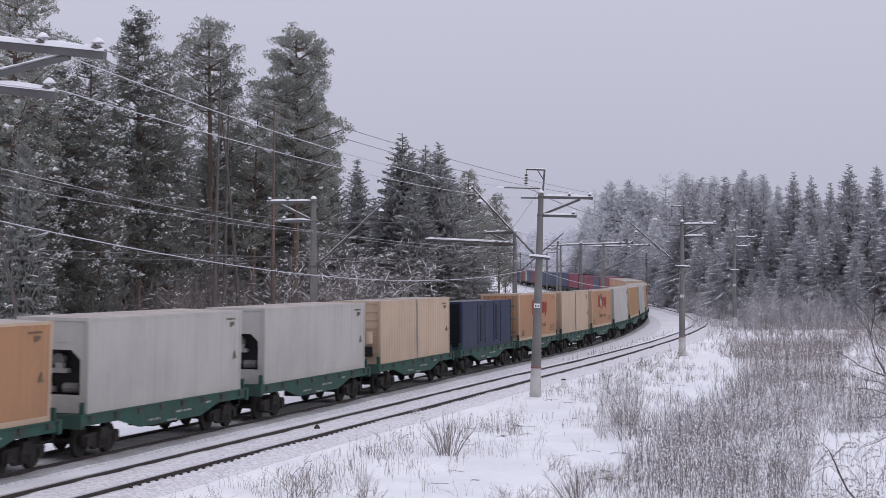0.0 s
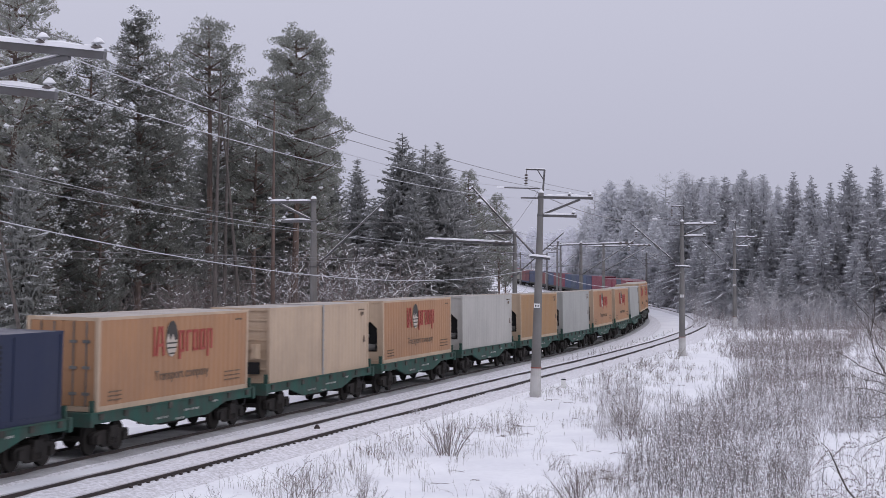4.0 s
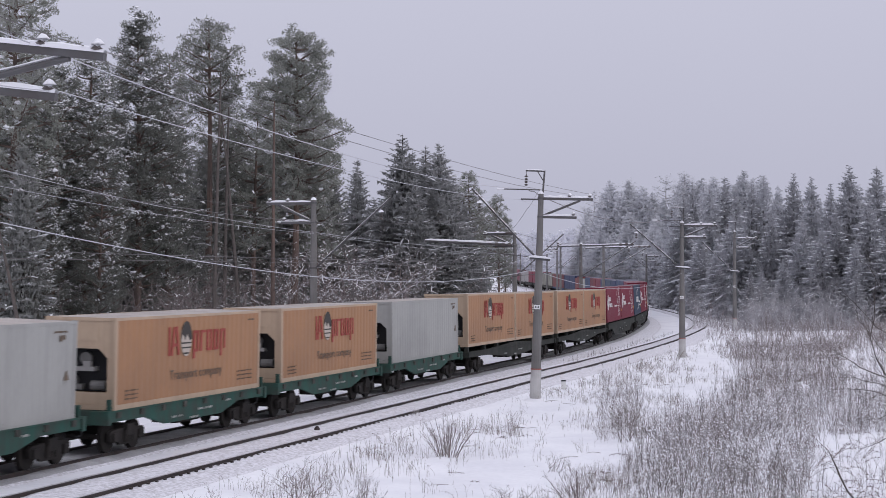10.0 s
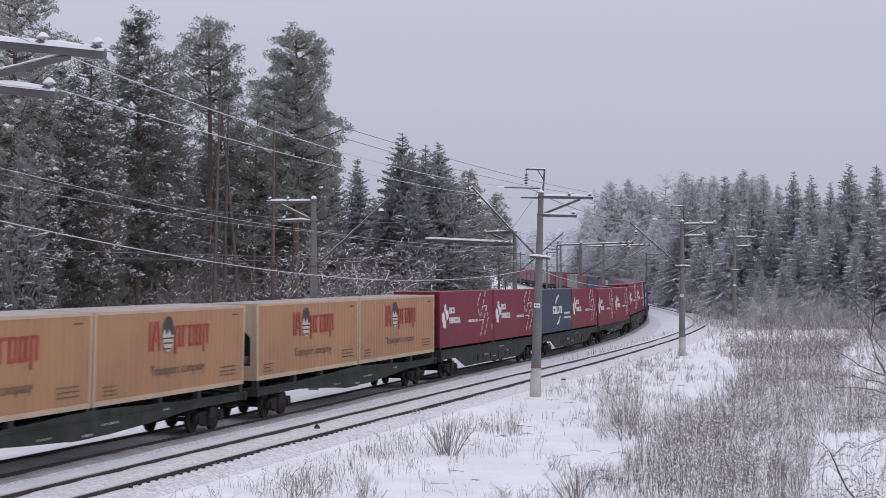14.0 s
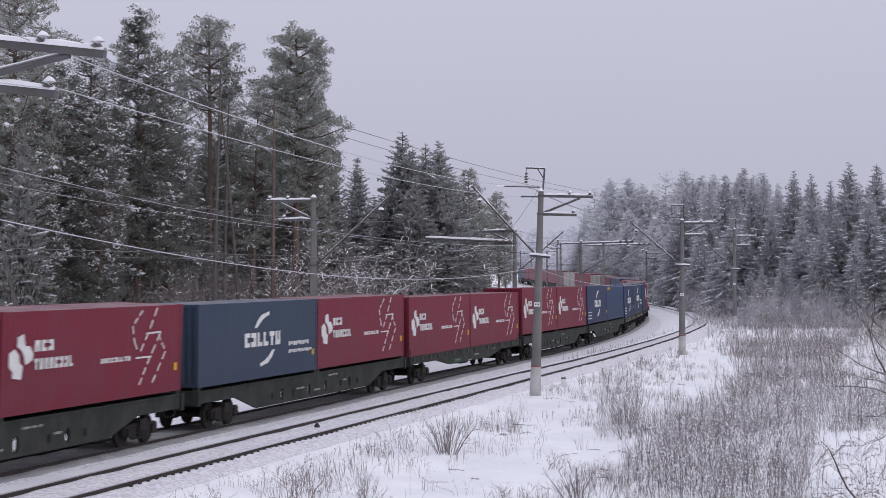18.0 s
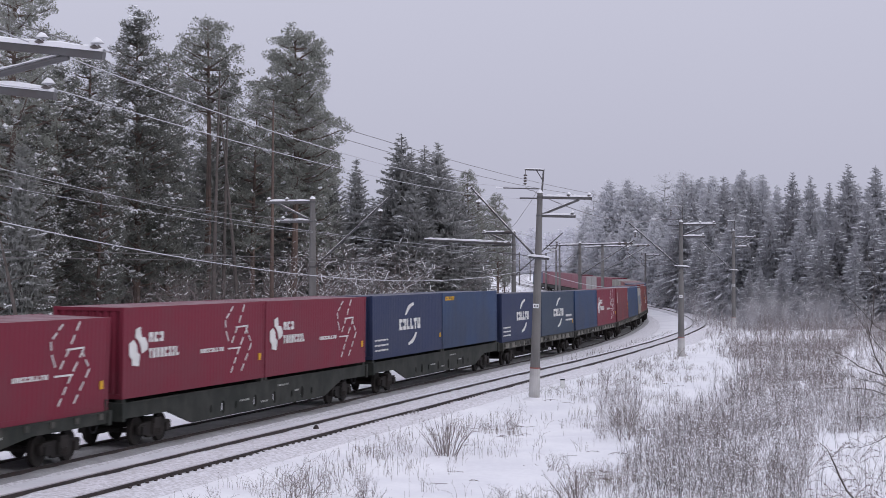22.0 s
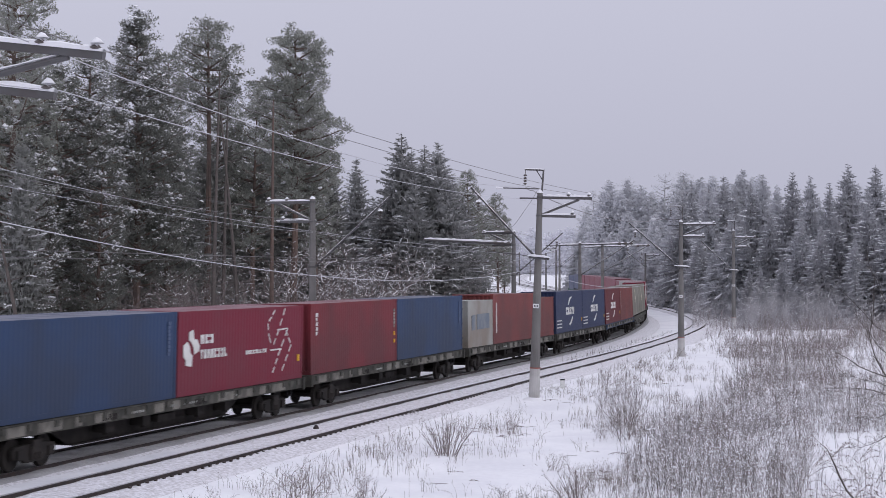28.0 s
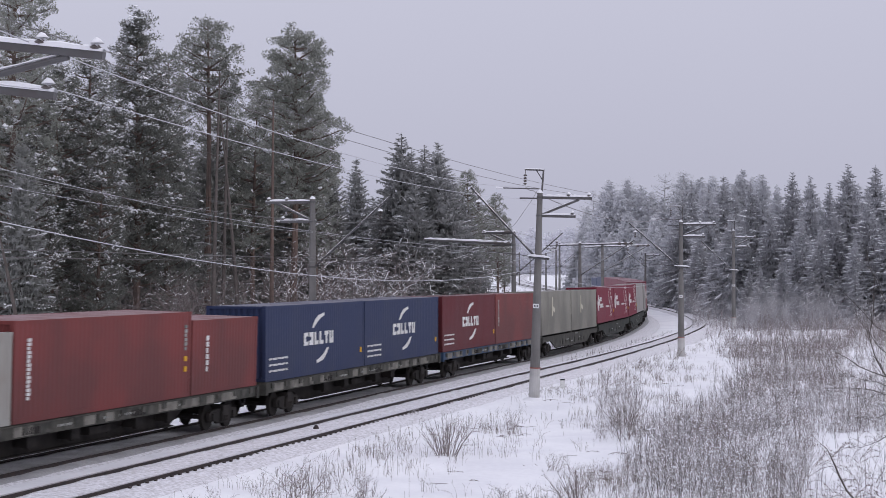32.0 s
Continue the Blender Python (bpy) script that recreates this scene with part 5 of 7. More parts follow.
    return t.mesh(name + "_trunk", bark or BARK), g.mesh(name + "_crown", needle), s.mesh(name + "_snow", SNOWCAP)


def lump(s, q, k, rng):
    """A small uneven pillow of snow, longer than high."""
    a = rng.uniform(0, 6.28)
    ca, sa = math.cos(a), math.sin(a)
    tilt = rng.uniform(-0.5, 0.5)
    pts = []
    for t in range(5):
        u = math.cos(t * 1.2566) * k * rng.uniform(0.8, 1.7)
        v = math.sin(t * 1.2566) * k * rng.uniform(0.5, 1.1)
        pts.append(q + Vector((u * ca - v * sa, u * sa + v * ca, u * tilt + rng.uniform(-0.35, 0.2) * k)))
    top = q + Vector((k * rng.uniform(-0.4, 0.4), k * rng.uniform(-0.4, 0.4), k * rng.uniform(0.3, 0.6)))
    low = q - Vector((0, 0, k * rng.uniform(0.3, 0.7)))
    for i in range(5):
        s.face([pts[i], pts[(i + 1) % 5], top])
        s.face([pts[(i + 1) % 5], pts[i], low])


def puff(g, s, c, r, rng, n, snow, big=1.0):
    """A round tuft of fine needle sprays, with snow on top."""
    for _ in range(n):
        a, e = rng.uniform(0, 6.283), math.asin(rng.uniform(-0.8, 1.0))
        d = Vector((math.cos(a) * math.cos(e), math.sin(a) * math.cos(e), math.sin(e) * 0.85))
        p = c + d * r * (0.25 + 0.75 * rng.random() ** 0.6)
        w = Vector((rng.uniform(-1, 1), rng.uniform(-1, 1), rng.uniform(-1, 1))) * rng.uniform(0.035, 0.06)
        tri(g, p - w, p + w, p + d * rng.uniform(0.06, 0.14) + Vector((0, 0, rng.uniform(-0.02, 0.06))))
    for _ in range(2):
        w = Vector((rng.uniform(-1, 1), rng.uniform(-1, 1), rng.uniform(-0.6, 0.6))) * r * 0.4
        tri(g, c - w, c + w, c + Vector((-w.y, w.x, r * rng.uniform(-0.4, 0.4))))
    if rng.random() < snow:
        for _ in range(rng.choice((1, 2, 3)) if big == 1.0 else int(6 * big)):
            size = (rng.uniform(0.04, 0.10) + 0.16 * rng.random() ** 3) if big == 1.0 else rng.uniform(0.05, 0.14)
            lump(s, c + Vector((rng.uniform(-r, r) * 0.9, rng.uniform(-r, r) * 0.9, r * rng.uniform(0.1, 0.8))), size, rng)


def pine_meshes(name, H, env, rng, needle, snow=0.3, limbs=60, bark=None, dense=40, bend=0.3, low=0.3, clump=0.0):
    """A tall pine. env: the crown's outline, rows of (share of the height, reach to one side, reach to the other)."""
    t, g, s = Build(), Build(), Build()
    axis = lambda z: Vector((bend * math.sin(z / H * 2.2), 0.3 * math.sin(z / H * 3 + 1), z))
    st = [axis(H * i / 10 * 0.985) for i in range(11)]
    st[0].z = -0.4
    t.tube(st, [0.25 * (1 - i / 10) ** 0.8 * H / 22 + 0.03 for i in range(11)], 9)
    ks, rl, rr = ([q[i] for q in env] for i in range(3))
    for i in range(limbs):
        k = ks[0] + (ks[-1] - ks[0]) * ((i + rng.random()) / limbs)
        a = i * 2.4 + rng.uniform(-0.5, 0.5)
        ca = math.cos(a)
        full = float(np.interp(k, ks, rl)) * (1 - ca) / 2 + float(np.interp(k, ks, rr)) * (1 + ca) / 2
        L = full * rng.uniform(0.7, 1.0)
        tip = axis(H * k) + Vector((ca * L, math.sin(a) * L, 0))
        base = axis(H * k - L * rng.uniform(0.15, 0.55))
        mid = base.lerp(tip, 0.5) + Vector((rng.uniform(-0.1, 0.1), rng.uniform(-0.1, 0.1), -0.12 * L * rng.random()))
        t.tube([base, base.lerp(mid, 0.6), mid, mid.lerp(tip, 0.6), tip], [0.03 + 0.022 * L, 0.028 + 0.016 * L, 0.045, 0.03, 0.012], 5, 0, False)
        for f0 in ((0.62, 0.95) if L < 1.6 else (0.45, 0.72, 0.97)):
            o = (base.lerp(mid, 2 * f0) if f0 < 0.5 else mid.lerp(tip, 2 * f0 - 1)) + Vector((rng.gauss(0, 0.15), rng.gauss(0, 0.15), rng.gauss(0.1, 0.12)))
            held, big = snow, 1.0
            if clump:
                held, big = (0.9, 1.3) if rng.random() < clump * min(1.2, max(0.15, 2.2 * k - 0.5)) else (snow * min(1.0, k + 0.2), 0.5)
            for _ in range(rng.choice((3, 4, 5))):
                puff(g, s, o + Vector((rng.gauss(0, 0.30), rng.gauss(0, 0.30), rng.gauss(0.0, 0.17))), rng.uniform(0.2, 0.42), rng, dense, held, big)
    # dead stubs and a few bare twigs under the crown
    for i in range(14):
        z = H * (low + (ks[0] - low) * (i + rng.random()) / 14)
        a, L = rng.random() * 6.28, rng.uniform(0.4, 1.6)
        o, e = axis(z), axis(z) + Vector((math.cos(a) * L, math.sin(a) * L, rng.uniform(-0.3, 0.5)))
        t.tube([o, o.lerp(e, 0.6) + Vector((0, 0, 0.1)), e], [0.03, 0.018, 0.006], 4, 0, False)
    return t.mesh(name + "_trunk", bark or PINEBARK), g.mesh(name + "_crown", needle), s.mesh(name + "_snow", SNOWCAP)


def bare_meshes(name, H, rng, twig, spread=0.5, depth=4, snow=0.8, stems=1, thick=1.0):
    """A leafless tree with snow lying along its boughs."""
    t, s = Build(), Build()

    def grow(p, d, L, r, lev):
        n = 3 if lev < 3 else 2 if lev < 5 else 1
        pts = [p]
        for i in range(n):
            d = (d + Vector((rng.gauss(0, 0.26), rng.gauss(0, 0.26), rng.gauss(0.04, 0.2)))).normalized()
            pts.append(pts[-1] + d * L / n)
        t.tube(pts, [r * (1 - 0.5 * i / n) for i in range(n + 1)], 5 if lev < 1 else 3, 0, False)
        for a, c in zip(pts, pts[1:]):
            flat = 1 - abs((c - a).normalized().z)
            if rng.random() < snow * (0.25 + flat) and lev > 0:
                side = (c - a).cross(Vector((0, 0, 1)))
                if side.length > 1e-4:
                    side = side.normalized() * (r * 0.8 + 0.008)
                    u = Vector((0, 0, r * 0.5 + 0.009))
                    s.face([a - side + u * 0.5, c - side + u * 0.5, c + u * 2, a + u * 2])
                    s.face([a + u * 2, c + u * 2, c + side + u * 0.5, a + side + u * 0.5])
        if lev < depth:
            kids = 5 if lev == 0 else rng.choice((2, 3, 3)) if lev < 3 else 2
            for i in range(kids):
                f = 0.3 + 0.7 * (i + rng.random()) / kids
                q = pts[0].lerp(pts[-1], f) if lev == 0 else pts[min(n, 1 + int(f * n))]
                out = Vector((rng.gauss(0, 1), rng.gauss(0, 1), rng.uniform(-0.25, 0.6))).normalized()
                grow(q, (d * (1 - spread) + out * spread).normalized(), L * rng.uniform(0.36, 0.62), r * rng.uniform(0.4, 0.6), lev + 1)

    for i in range(stems):
        lean = Vector((rng.gauss(0, 0.18), rng.gauss(0, 0.18), 1)).normalized()
        grow(Vector((rng.gauss(0, 0.3) * (stems > 1), rng.gauss(0, 0.3) * (stems > 1), -0.3)), lean, H * rng.uniform(0.5, 0.65), thick * (0.007 * H + 0.006), 0)
    return t.mesh(name + "_limbs", twig), None, s.mesh(name + "_snow", SNOWCAP)


def plant(meshes, name, x, y, scale, turn, label, category="tree", group="", z=None, lean=0.0):
    """Sets out one tree with its own parts on shared meshes."""
    ob = thing(name, label, category, group)
    ob.matrix_basis = Matrix.Translation((x, y, ground_height(x, y) - 0.05 if z is None else z)) @ Matrix.Rotation(lean, 4, "Y") @ Matrix.Rotation(turn, 4, "Z") @ Matrix.Diagonal((*scale, 1))
    for me, nm in zip(meshes, ("trunk", "crown", "snow_cover")):
        if me is not None and len(me.polygons):
            o = new(nm, me)
            o.parent = ob
            if nm != "trunk":
                o["kind"] = "stuff"
    return ob


RNG = random.Random(7)
SP_DEEP = [spruce_meshes("spruce", 18, r, RNG, NEEDLE_S, 0.15, step=0.6, per=8, seg=3, fine=0.3, curtain=0.5) for r in (3.8, 4.4)]
SP_NEAR = [spruce_meshes("spruce", 20, r, RNG, NEEDLE_S, sn, step=0.42, per=10, seg=7, fine=0.12, curtain=0.26, taper=tp, pillow=pl) for r, sn, tp, pl in ((5.0, 0.10, 0.5, 0.13), (4.4, 0.14, 0.65, 0.16), (4.8, 0.16, 0.6, 0.30))]
SP_EDGE = [spruce_meshes("spruce", 18, r, RNG, NEEDLE_PM, sn, step=0.48, per=10, seg=5, fine=0.16, curtain=0.30, taper=0.95, drop=0.6) for r, sn in ((5.4, 0.16), (5.0, 0.2), (5.6, 0.16))]
# from here to the far pines, needles and bark carry haze as colour
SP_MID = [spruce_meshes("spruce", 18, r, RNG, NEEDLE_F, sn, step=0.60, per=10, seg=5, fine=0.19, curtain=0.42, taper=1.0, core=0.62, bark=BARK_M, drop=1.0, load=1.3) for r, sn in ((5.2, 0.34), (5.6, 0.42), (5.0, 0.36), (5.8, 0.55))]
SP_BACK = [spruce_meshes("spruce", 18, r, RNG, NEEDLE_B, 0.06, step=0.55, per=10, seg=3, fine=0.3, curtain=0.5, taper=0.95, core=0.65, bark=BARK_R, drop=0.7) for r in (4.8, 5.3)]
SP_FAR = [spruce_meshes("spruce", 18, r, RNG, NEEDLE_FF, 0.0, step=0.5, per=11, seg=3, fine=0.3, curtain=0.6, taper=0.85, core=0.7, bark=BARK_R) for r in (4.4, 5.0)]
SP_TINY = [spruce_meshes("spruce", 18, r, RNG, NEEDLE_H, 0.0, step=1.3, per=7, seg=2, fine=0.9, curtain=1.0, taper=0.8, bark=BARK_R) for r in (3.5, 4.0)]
TALL = [(0.50, 0.9, 1.9), (0.553, 1.7, 2.6), (0.637, 1.9, 2.9), (0.686, 2.2, 3.7), (0.737, 2.6, 3.3), (0.78, 2.9, 1.7), (0.81, 2.6, 1.85), (0.88, 2.6, 1.85), (0.955, 1.1, 1.65), (0.99, 0.5, 0.8)]
FLAT = [(0.74, 1.2, 1.2), (0.78, 2.2, 1.9), (0.84, 1.6, 2.2), (0.893, 1.9, 2.1), (0.933, 2.35, 1.9), (0.965, 1.6, 1.1), (0.99, 0.7, 0.6)]
WIDE = [(0.40, 1.5, 1.5), (0.55, 2.8, 2.6), (0.7, 3.1, 2.9), (0.85, 2.5, 2.7), (0.95, 1.6, 1.8), (0.995, 0.6, 0.6)]
PINES = [pine_meshes("pine", 20, e, random.Random(40 + n), NEEDLE_P, sn, n, None, dn, bd) for e, sn, n, dn, bd in ((FLAT, 0.06, 30, 48, 0.3), (TALL, 0.08, 82, 60, 0.35), (WIDE, 0.25, 66, 50, 0.3))]
CONE = [(0.25, 1.4, 1.4), (0.40, 2.6, 2.5), (0.59, 2.6, 2.5), (0.785, 2.1, 2.2), (0.88, 1.7, 1.8), (0.94, 0.8, 0.7), (0.97, 0.3, 0.25), (0.995, 0.05, 0.05)]
FULL = [(0.16, 2.0, 2.0), (0.35, 3.2, 3.0), (0.55, 3.3, 3.2), (0.72, 3.0, 3.0), (0.88, 2.1, 2.3), (0.96, 1.2, 1.1), (0.995, 0.4, 0.4)]
PINE_SNOW = [pine_meshes("pine", 20, e, random.Random(60 + n), NEEDLE_D, 0.22, n, None, 44, bd, 0.1, cl) for e, n, bd, cl in ((CONE, 120, 0.15, 0.26), (FULL, 92, 0.3, 0.42), (FULL, 96, -0.3, 0.28))]
PINE_MID = [pine_meshes("pine", 20, WIDE, random.Random(8), NEEDLE_P, 0.10, 78, None, 42)]
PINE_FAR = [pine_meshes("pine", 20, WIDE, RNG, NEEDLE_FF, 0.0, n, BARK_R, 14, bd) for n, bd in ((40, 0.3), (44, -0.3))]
BARE = [bare_meshes("birch", 8, RNG, TWIG, 0.42, 4, 0.06, st) for st in (1, 2)]
BARE_S = [bare_meshes("birch", 8, RNG, TWIG, 0.46, 5, 0.20, st, 0.6) for st in (1, 2)]
BARE_F = [bare_meshes("birch", 8, RNG, TWIG_F, 0.5, 3, 0.14, st) for st in (3, 5)]
BARE_R = [bare_meshes("birch", 8, RNG, RIME_HAZED, 0.5, 4, 0.05, st, 0.8) for st in (3, 4)]
BUSH = [bare_meshes("bush", 3, RNG, TWIG, 0.5, 3, 0.5, st) for st in (5, 7)]


def tree_at(meshes, name, px, top, d, width, label, group, category="tree", lean=0.0, model=18.0, turn=None):
    x = spot(px, d)
    z = ground_height(x, d) - 0.05
    h = level(top, d) - z
    k = h / model
    return plant(meshes, name, x, d, (k * width, k * width, k), RNG.uniform(0, 6.28) if turn is None else turn, label, category, group, z, lean)


def make_left_wood():
    g = "pine wood behind the railway"
    P = "tall Scots pine with a reddish trunk, snow in its crown"
    S = "dark dense spruce with patches of snow"
    for i, px, top, d, w, turn in ((2, 14, -62, 92, 1.0, 0.4), (0, 362, 36, 116, 1.0, 0), (1, 515, 53, 112, 1.0, 0), (2, 292, 100, 122, 0.8, 1), (2, 455, 150, 124, 0.85, 2), (2, 395, 165, 126, 0.8, 3), (2, 560, 190, 126, 0.8, 4)):
        tree_at(PINES[i], "pine", px, top, d, w, P, g, model=20.0, turn=turn)
    for px, top, d, w in ((828, 304, 165, 0.8), (880, 345, 185, 0.85), (856, 366, 178, 0.8), (895, 385, 190, 0.8)):
        tree_at(PINE_MID[0], "pine", px, top, d, w, P, g, model=20.0)
    for i, px, top, d, w in ((0, 250, 130, 112, 1.0), (1, 205, 170, 112, 0.95), (1, 285, 150, 114, 0.9), (0, 66, 150, 108, 1.0), (0, 112, 160, 108, 1.1), (1, 150, 170, 108, 1.0), (0, 8, 170, 108, 1.05), (1, 165, 190, 110, 0.95)):
        tree_at(SP_DEEP[i], "spruce", px, top, d, w, "dark spruce deep in the wood", g)
    for i, px, top, d, w in ((1, -50, 60, 98, 1.1), (1, 312, 205, 112, 1.0), (1, 40, 250, 90, 0.9),
                             (1, 420, 215, 128, 1.0), (0, 470, 250, 130, 0.9), (1, 590, 300, 130, 0.9), (1, 545, 250, 132, 1.0), (1, 372, 230, 124, 0.9)):
        tree_at(SP_NEAR[i], "spruce", px, top, d, w, S, g, model=20.0)
    for i, px, top, d, w in ((1, 632, 276, 158, 1.25), (0, 712, 233, 150, 1.35), (1, 690, 300, 153, 1.2), (0, 753, 255, 154, 1.25), (2, 777, 247, 150, 1.2), (1, 802, 308, 155, 1.2), (0, 662, 345, 160, 1.2), (1, 612, 350, 160, 1.2), (1, 838, 385, 172, 1.2), (2, 735, 310, 146, 1.2), (2, 680, 360, 150, 1.2),
                             (0, 820, 345, 160, 1.15), (1, 730, 262, 158, 1.2), (0, 790, 290, 160, 1.2)):
        tree_at(SP_EDGE[i], "spruce", px, top, d, w, S, g)
    for i, px, top, d, w, turn in ((0, 240, 34, 104, 1.0, 0), (1, 152, 96, 100, 0.95, 1), (2, 98, 116, 98, 1.0, 2), (2, 48, 100, 99, 0.9, 4), (1, 6, 170, 94, 1.0, 3), (2, 292, 190, 106, 0.8, 5), (1, 60, 240, 93, 0.8, 0.5), (2, 180, 260, 97, 0.8, 1.7)):
        tree_at(PINE_SNOW[i], "pine", px, top, d, w, "bushy dark pine with clumps of snow", g, model=20.0, turn=turn)
    # a dark back row closes the wood
    for i in range(28):
        px = -160 + i * 28 + RNG.uniform(-10, 10)
        d = RNG.uniform(128, 150)
        tree_at(SP_DEEP[i % 2], "spruce", px, (185 if px < 300 else 150 + 0.25 * px if px < 560 else 350) + RNG.uniform(-20, 50), d, 1.2, "dark spruce deep in the wood", g)
    # slender leafless trees and boughs with snow at the wood's edge
    for i in range(28):
        px = RNG.uniform(-40, 890)
        d = RNG.uniform(0, 14) + (88 if px < 350 else 98 if px < 600 else 118 if px < 760 else 138)
        top = RNG.uniform(400, 470) if px > 360 else RNG.uniform(430, 490)
        tree_at((BARE if px < 540 or px > 770 else BARE_S)[i % 2], "bare_tree", px, top, d, RNG.uniform(0.9, 1.5), "leafless young tree with snow along its boughs", "bare trees at the wood's edge", model=10.0)
    for i in range(34):
        px = RNG.uniform(255, 660) if i % 5 else RNG.uniform(-20, 300)
        d = RNG.uniform(0, 14) + (92 if px < 350 else 99 if px < 500 else 104)
        tree_at((BARE_S if px > 440 else BARE)[i % 2], "bare_tree", px, RNG.uniform(330, 450), d, RNG.uniform(1.0, 1.7), "leafless young tree with snow along its boughs", "bare trees at the wood's edge", model=10.0)
    for i in range(18):
        px = RNG.uniform(480, 745)
        d = RNG.uniform(0, 8) + (104 if px < 560 else 116 if px < 700 else 130)
        tree_at(BARE_S[i % 2], "bare_tree", px, RNG.uniform(345, 440), d, RNG.uniform(1.1, 1.7), "frosted leafless tree before dark spruces", "bare trees at the wood's edge", model=7.5)
    for i in range(40):
        px = RNG.uniform(850, 1000)
        d = RNG.uniform(150, 260)
        tree_at((BARE if px < 915 else BARE_F)[i % 2], "bare_tree", px, RNG.uniform(455, 492) if px < 900 else RNG.uniform(503, 520), d, RNG.uniform(1.0, 1.7), "leafless bush beside the far line", "rimed bushes along the line", model=10.0)
    for i in range(26):
        px = RNG.uniform(835, 932)
        tree_at(BARE[i % 2], "bare_tree", px, RNG.uniform(478, 506), RNG.uniform(138, 172), RNG.uniform(1.2, 1.9), "leafless bush beside the far line", "rimed bushes along the line", model=10.0)
    # bare stems standing in front of the dark wood
    for px, top, d, bend in ((377, 120, 96, 0.4), (430, 190, 100, -1.2), (482, 170, 100, 0.1), (50, 380, 86, -1.5), (395, 180, 102, 0.3)):
        x = spot(px, d)
        z = ground_height(x, d)
        h = level(top, d) - z
        b = Build()
        b.tube([(bend * (k / 6) ** 1.3, 0, h * k / 6) for k in range(7)], [0.15 - 0.018 * k for k in range(7)], 8)
        t = thing("dead_tree", "slender bare trunk at the wood's edge", "tree", g)
        t.location = (x, d, z - 0.2)
        part("trunk", b, PINEBARK if px == 482 else BARK, t)
        for k in range(8):
            b = Build()
            q = 0.25 + 0.08 * k
            a = RNG.uniform(0, 6.28)
            o = Vector((bend * q ** 1.3, 0, h * q))
            b.tube([o, o + Vector((math.cos(a) * 0.9, math.sin(a) * 0.9, 0.25)), o + Vector((math.cos(a) * 1.7, math.sin(a) * 1.7, 0.1))], [0.03, 0.02, 0.006], 4, 0, False)
            part("limb", b, BARK, t)


def past_line(px):
    """How far ahead the line runs behind the bend, and a little more."""
    return 14 + float(np.interp(px, [925, 934, 951, 979, 1017, 1064, 1118, 1181, 1234, 1300], [685, 585, 535, 485, 435, 385, 335, 285, 240, 200]))


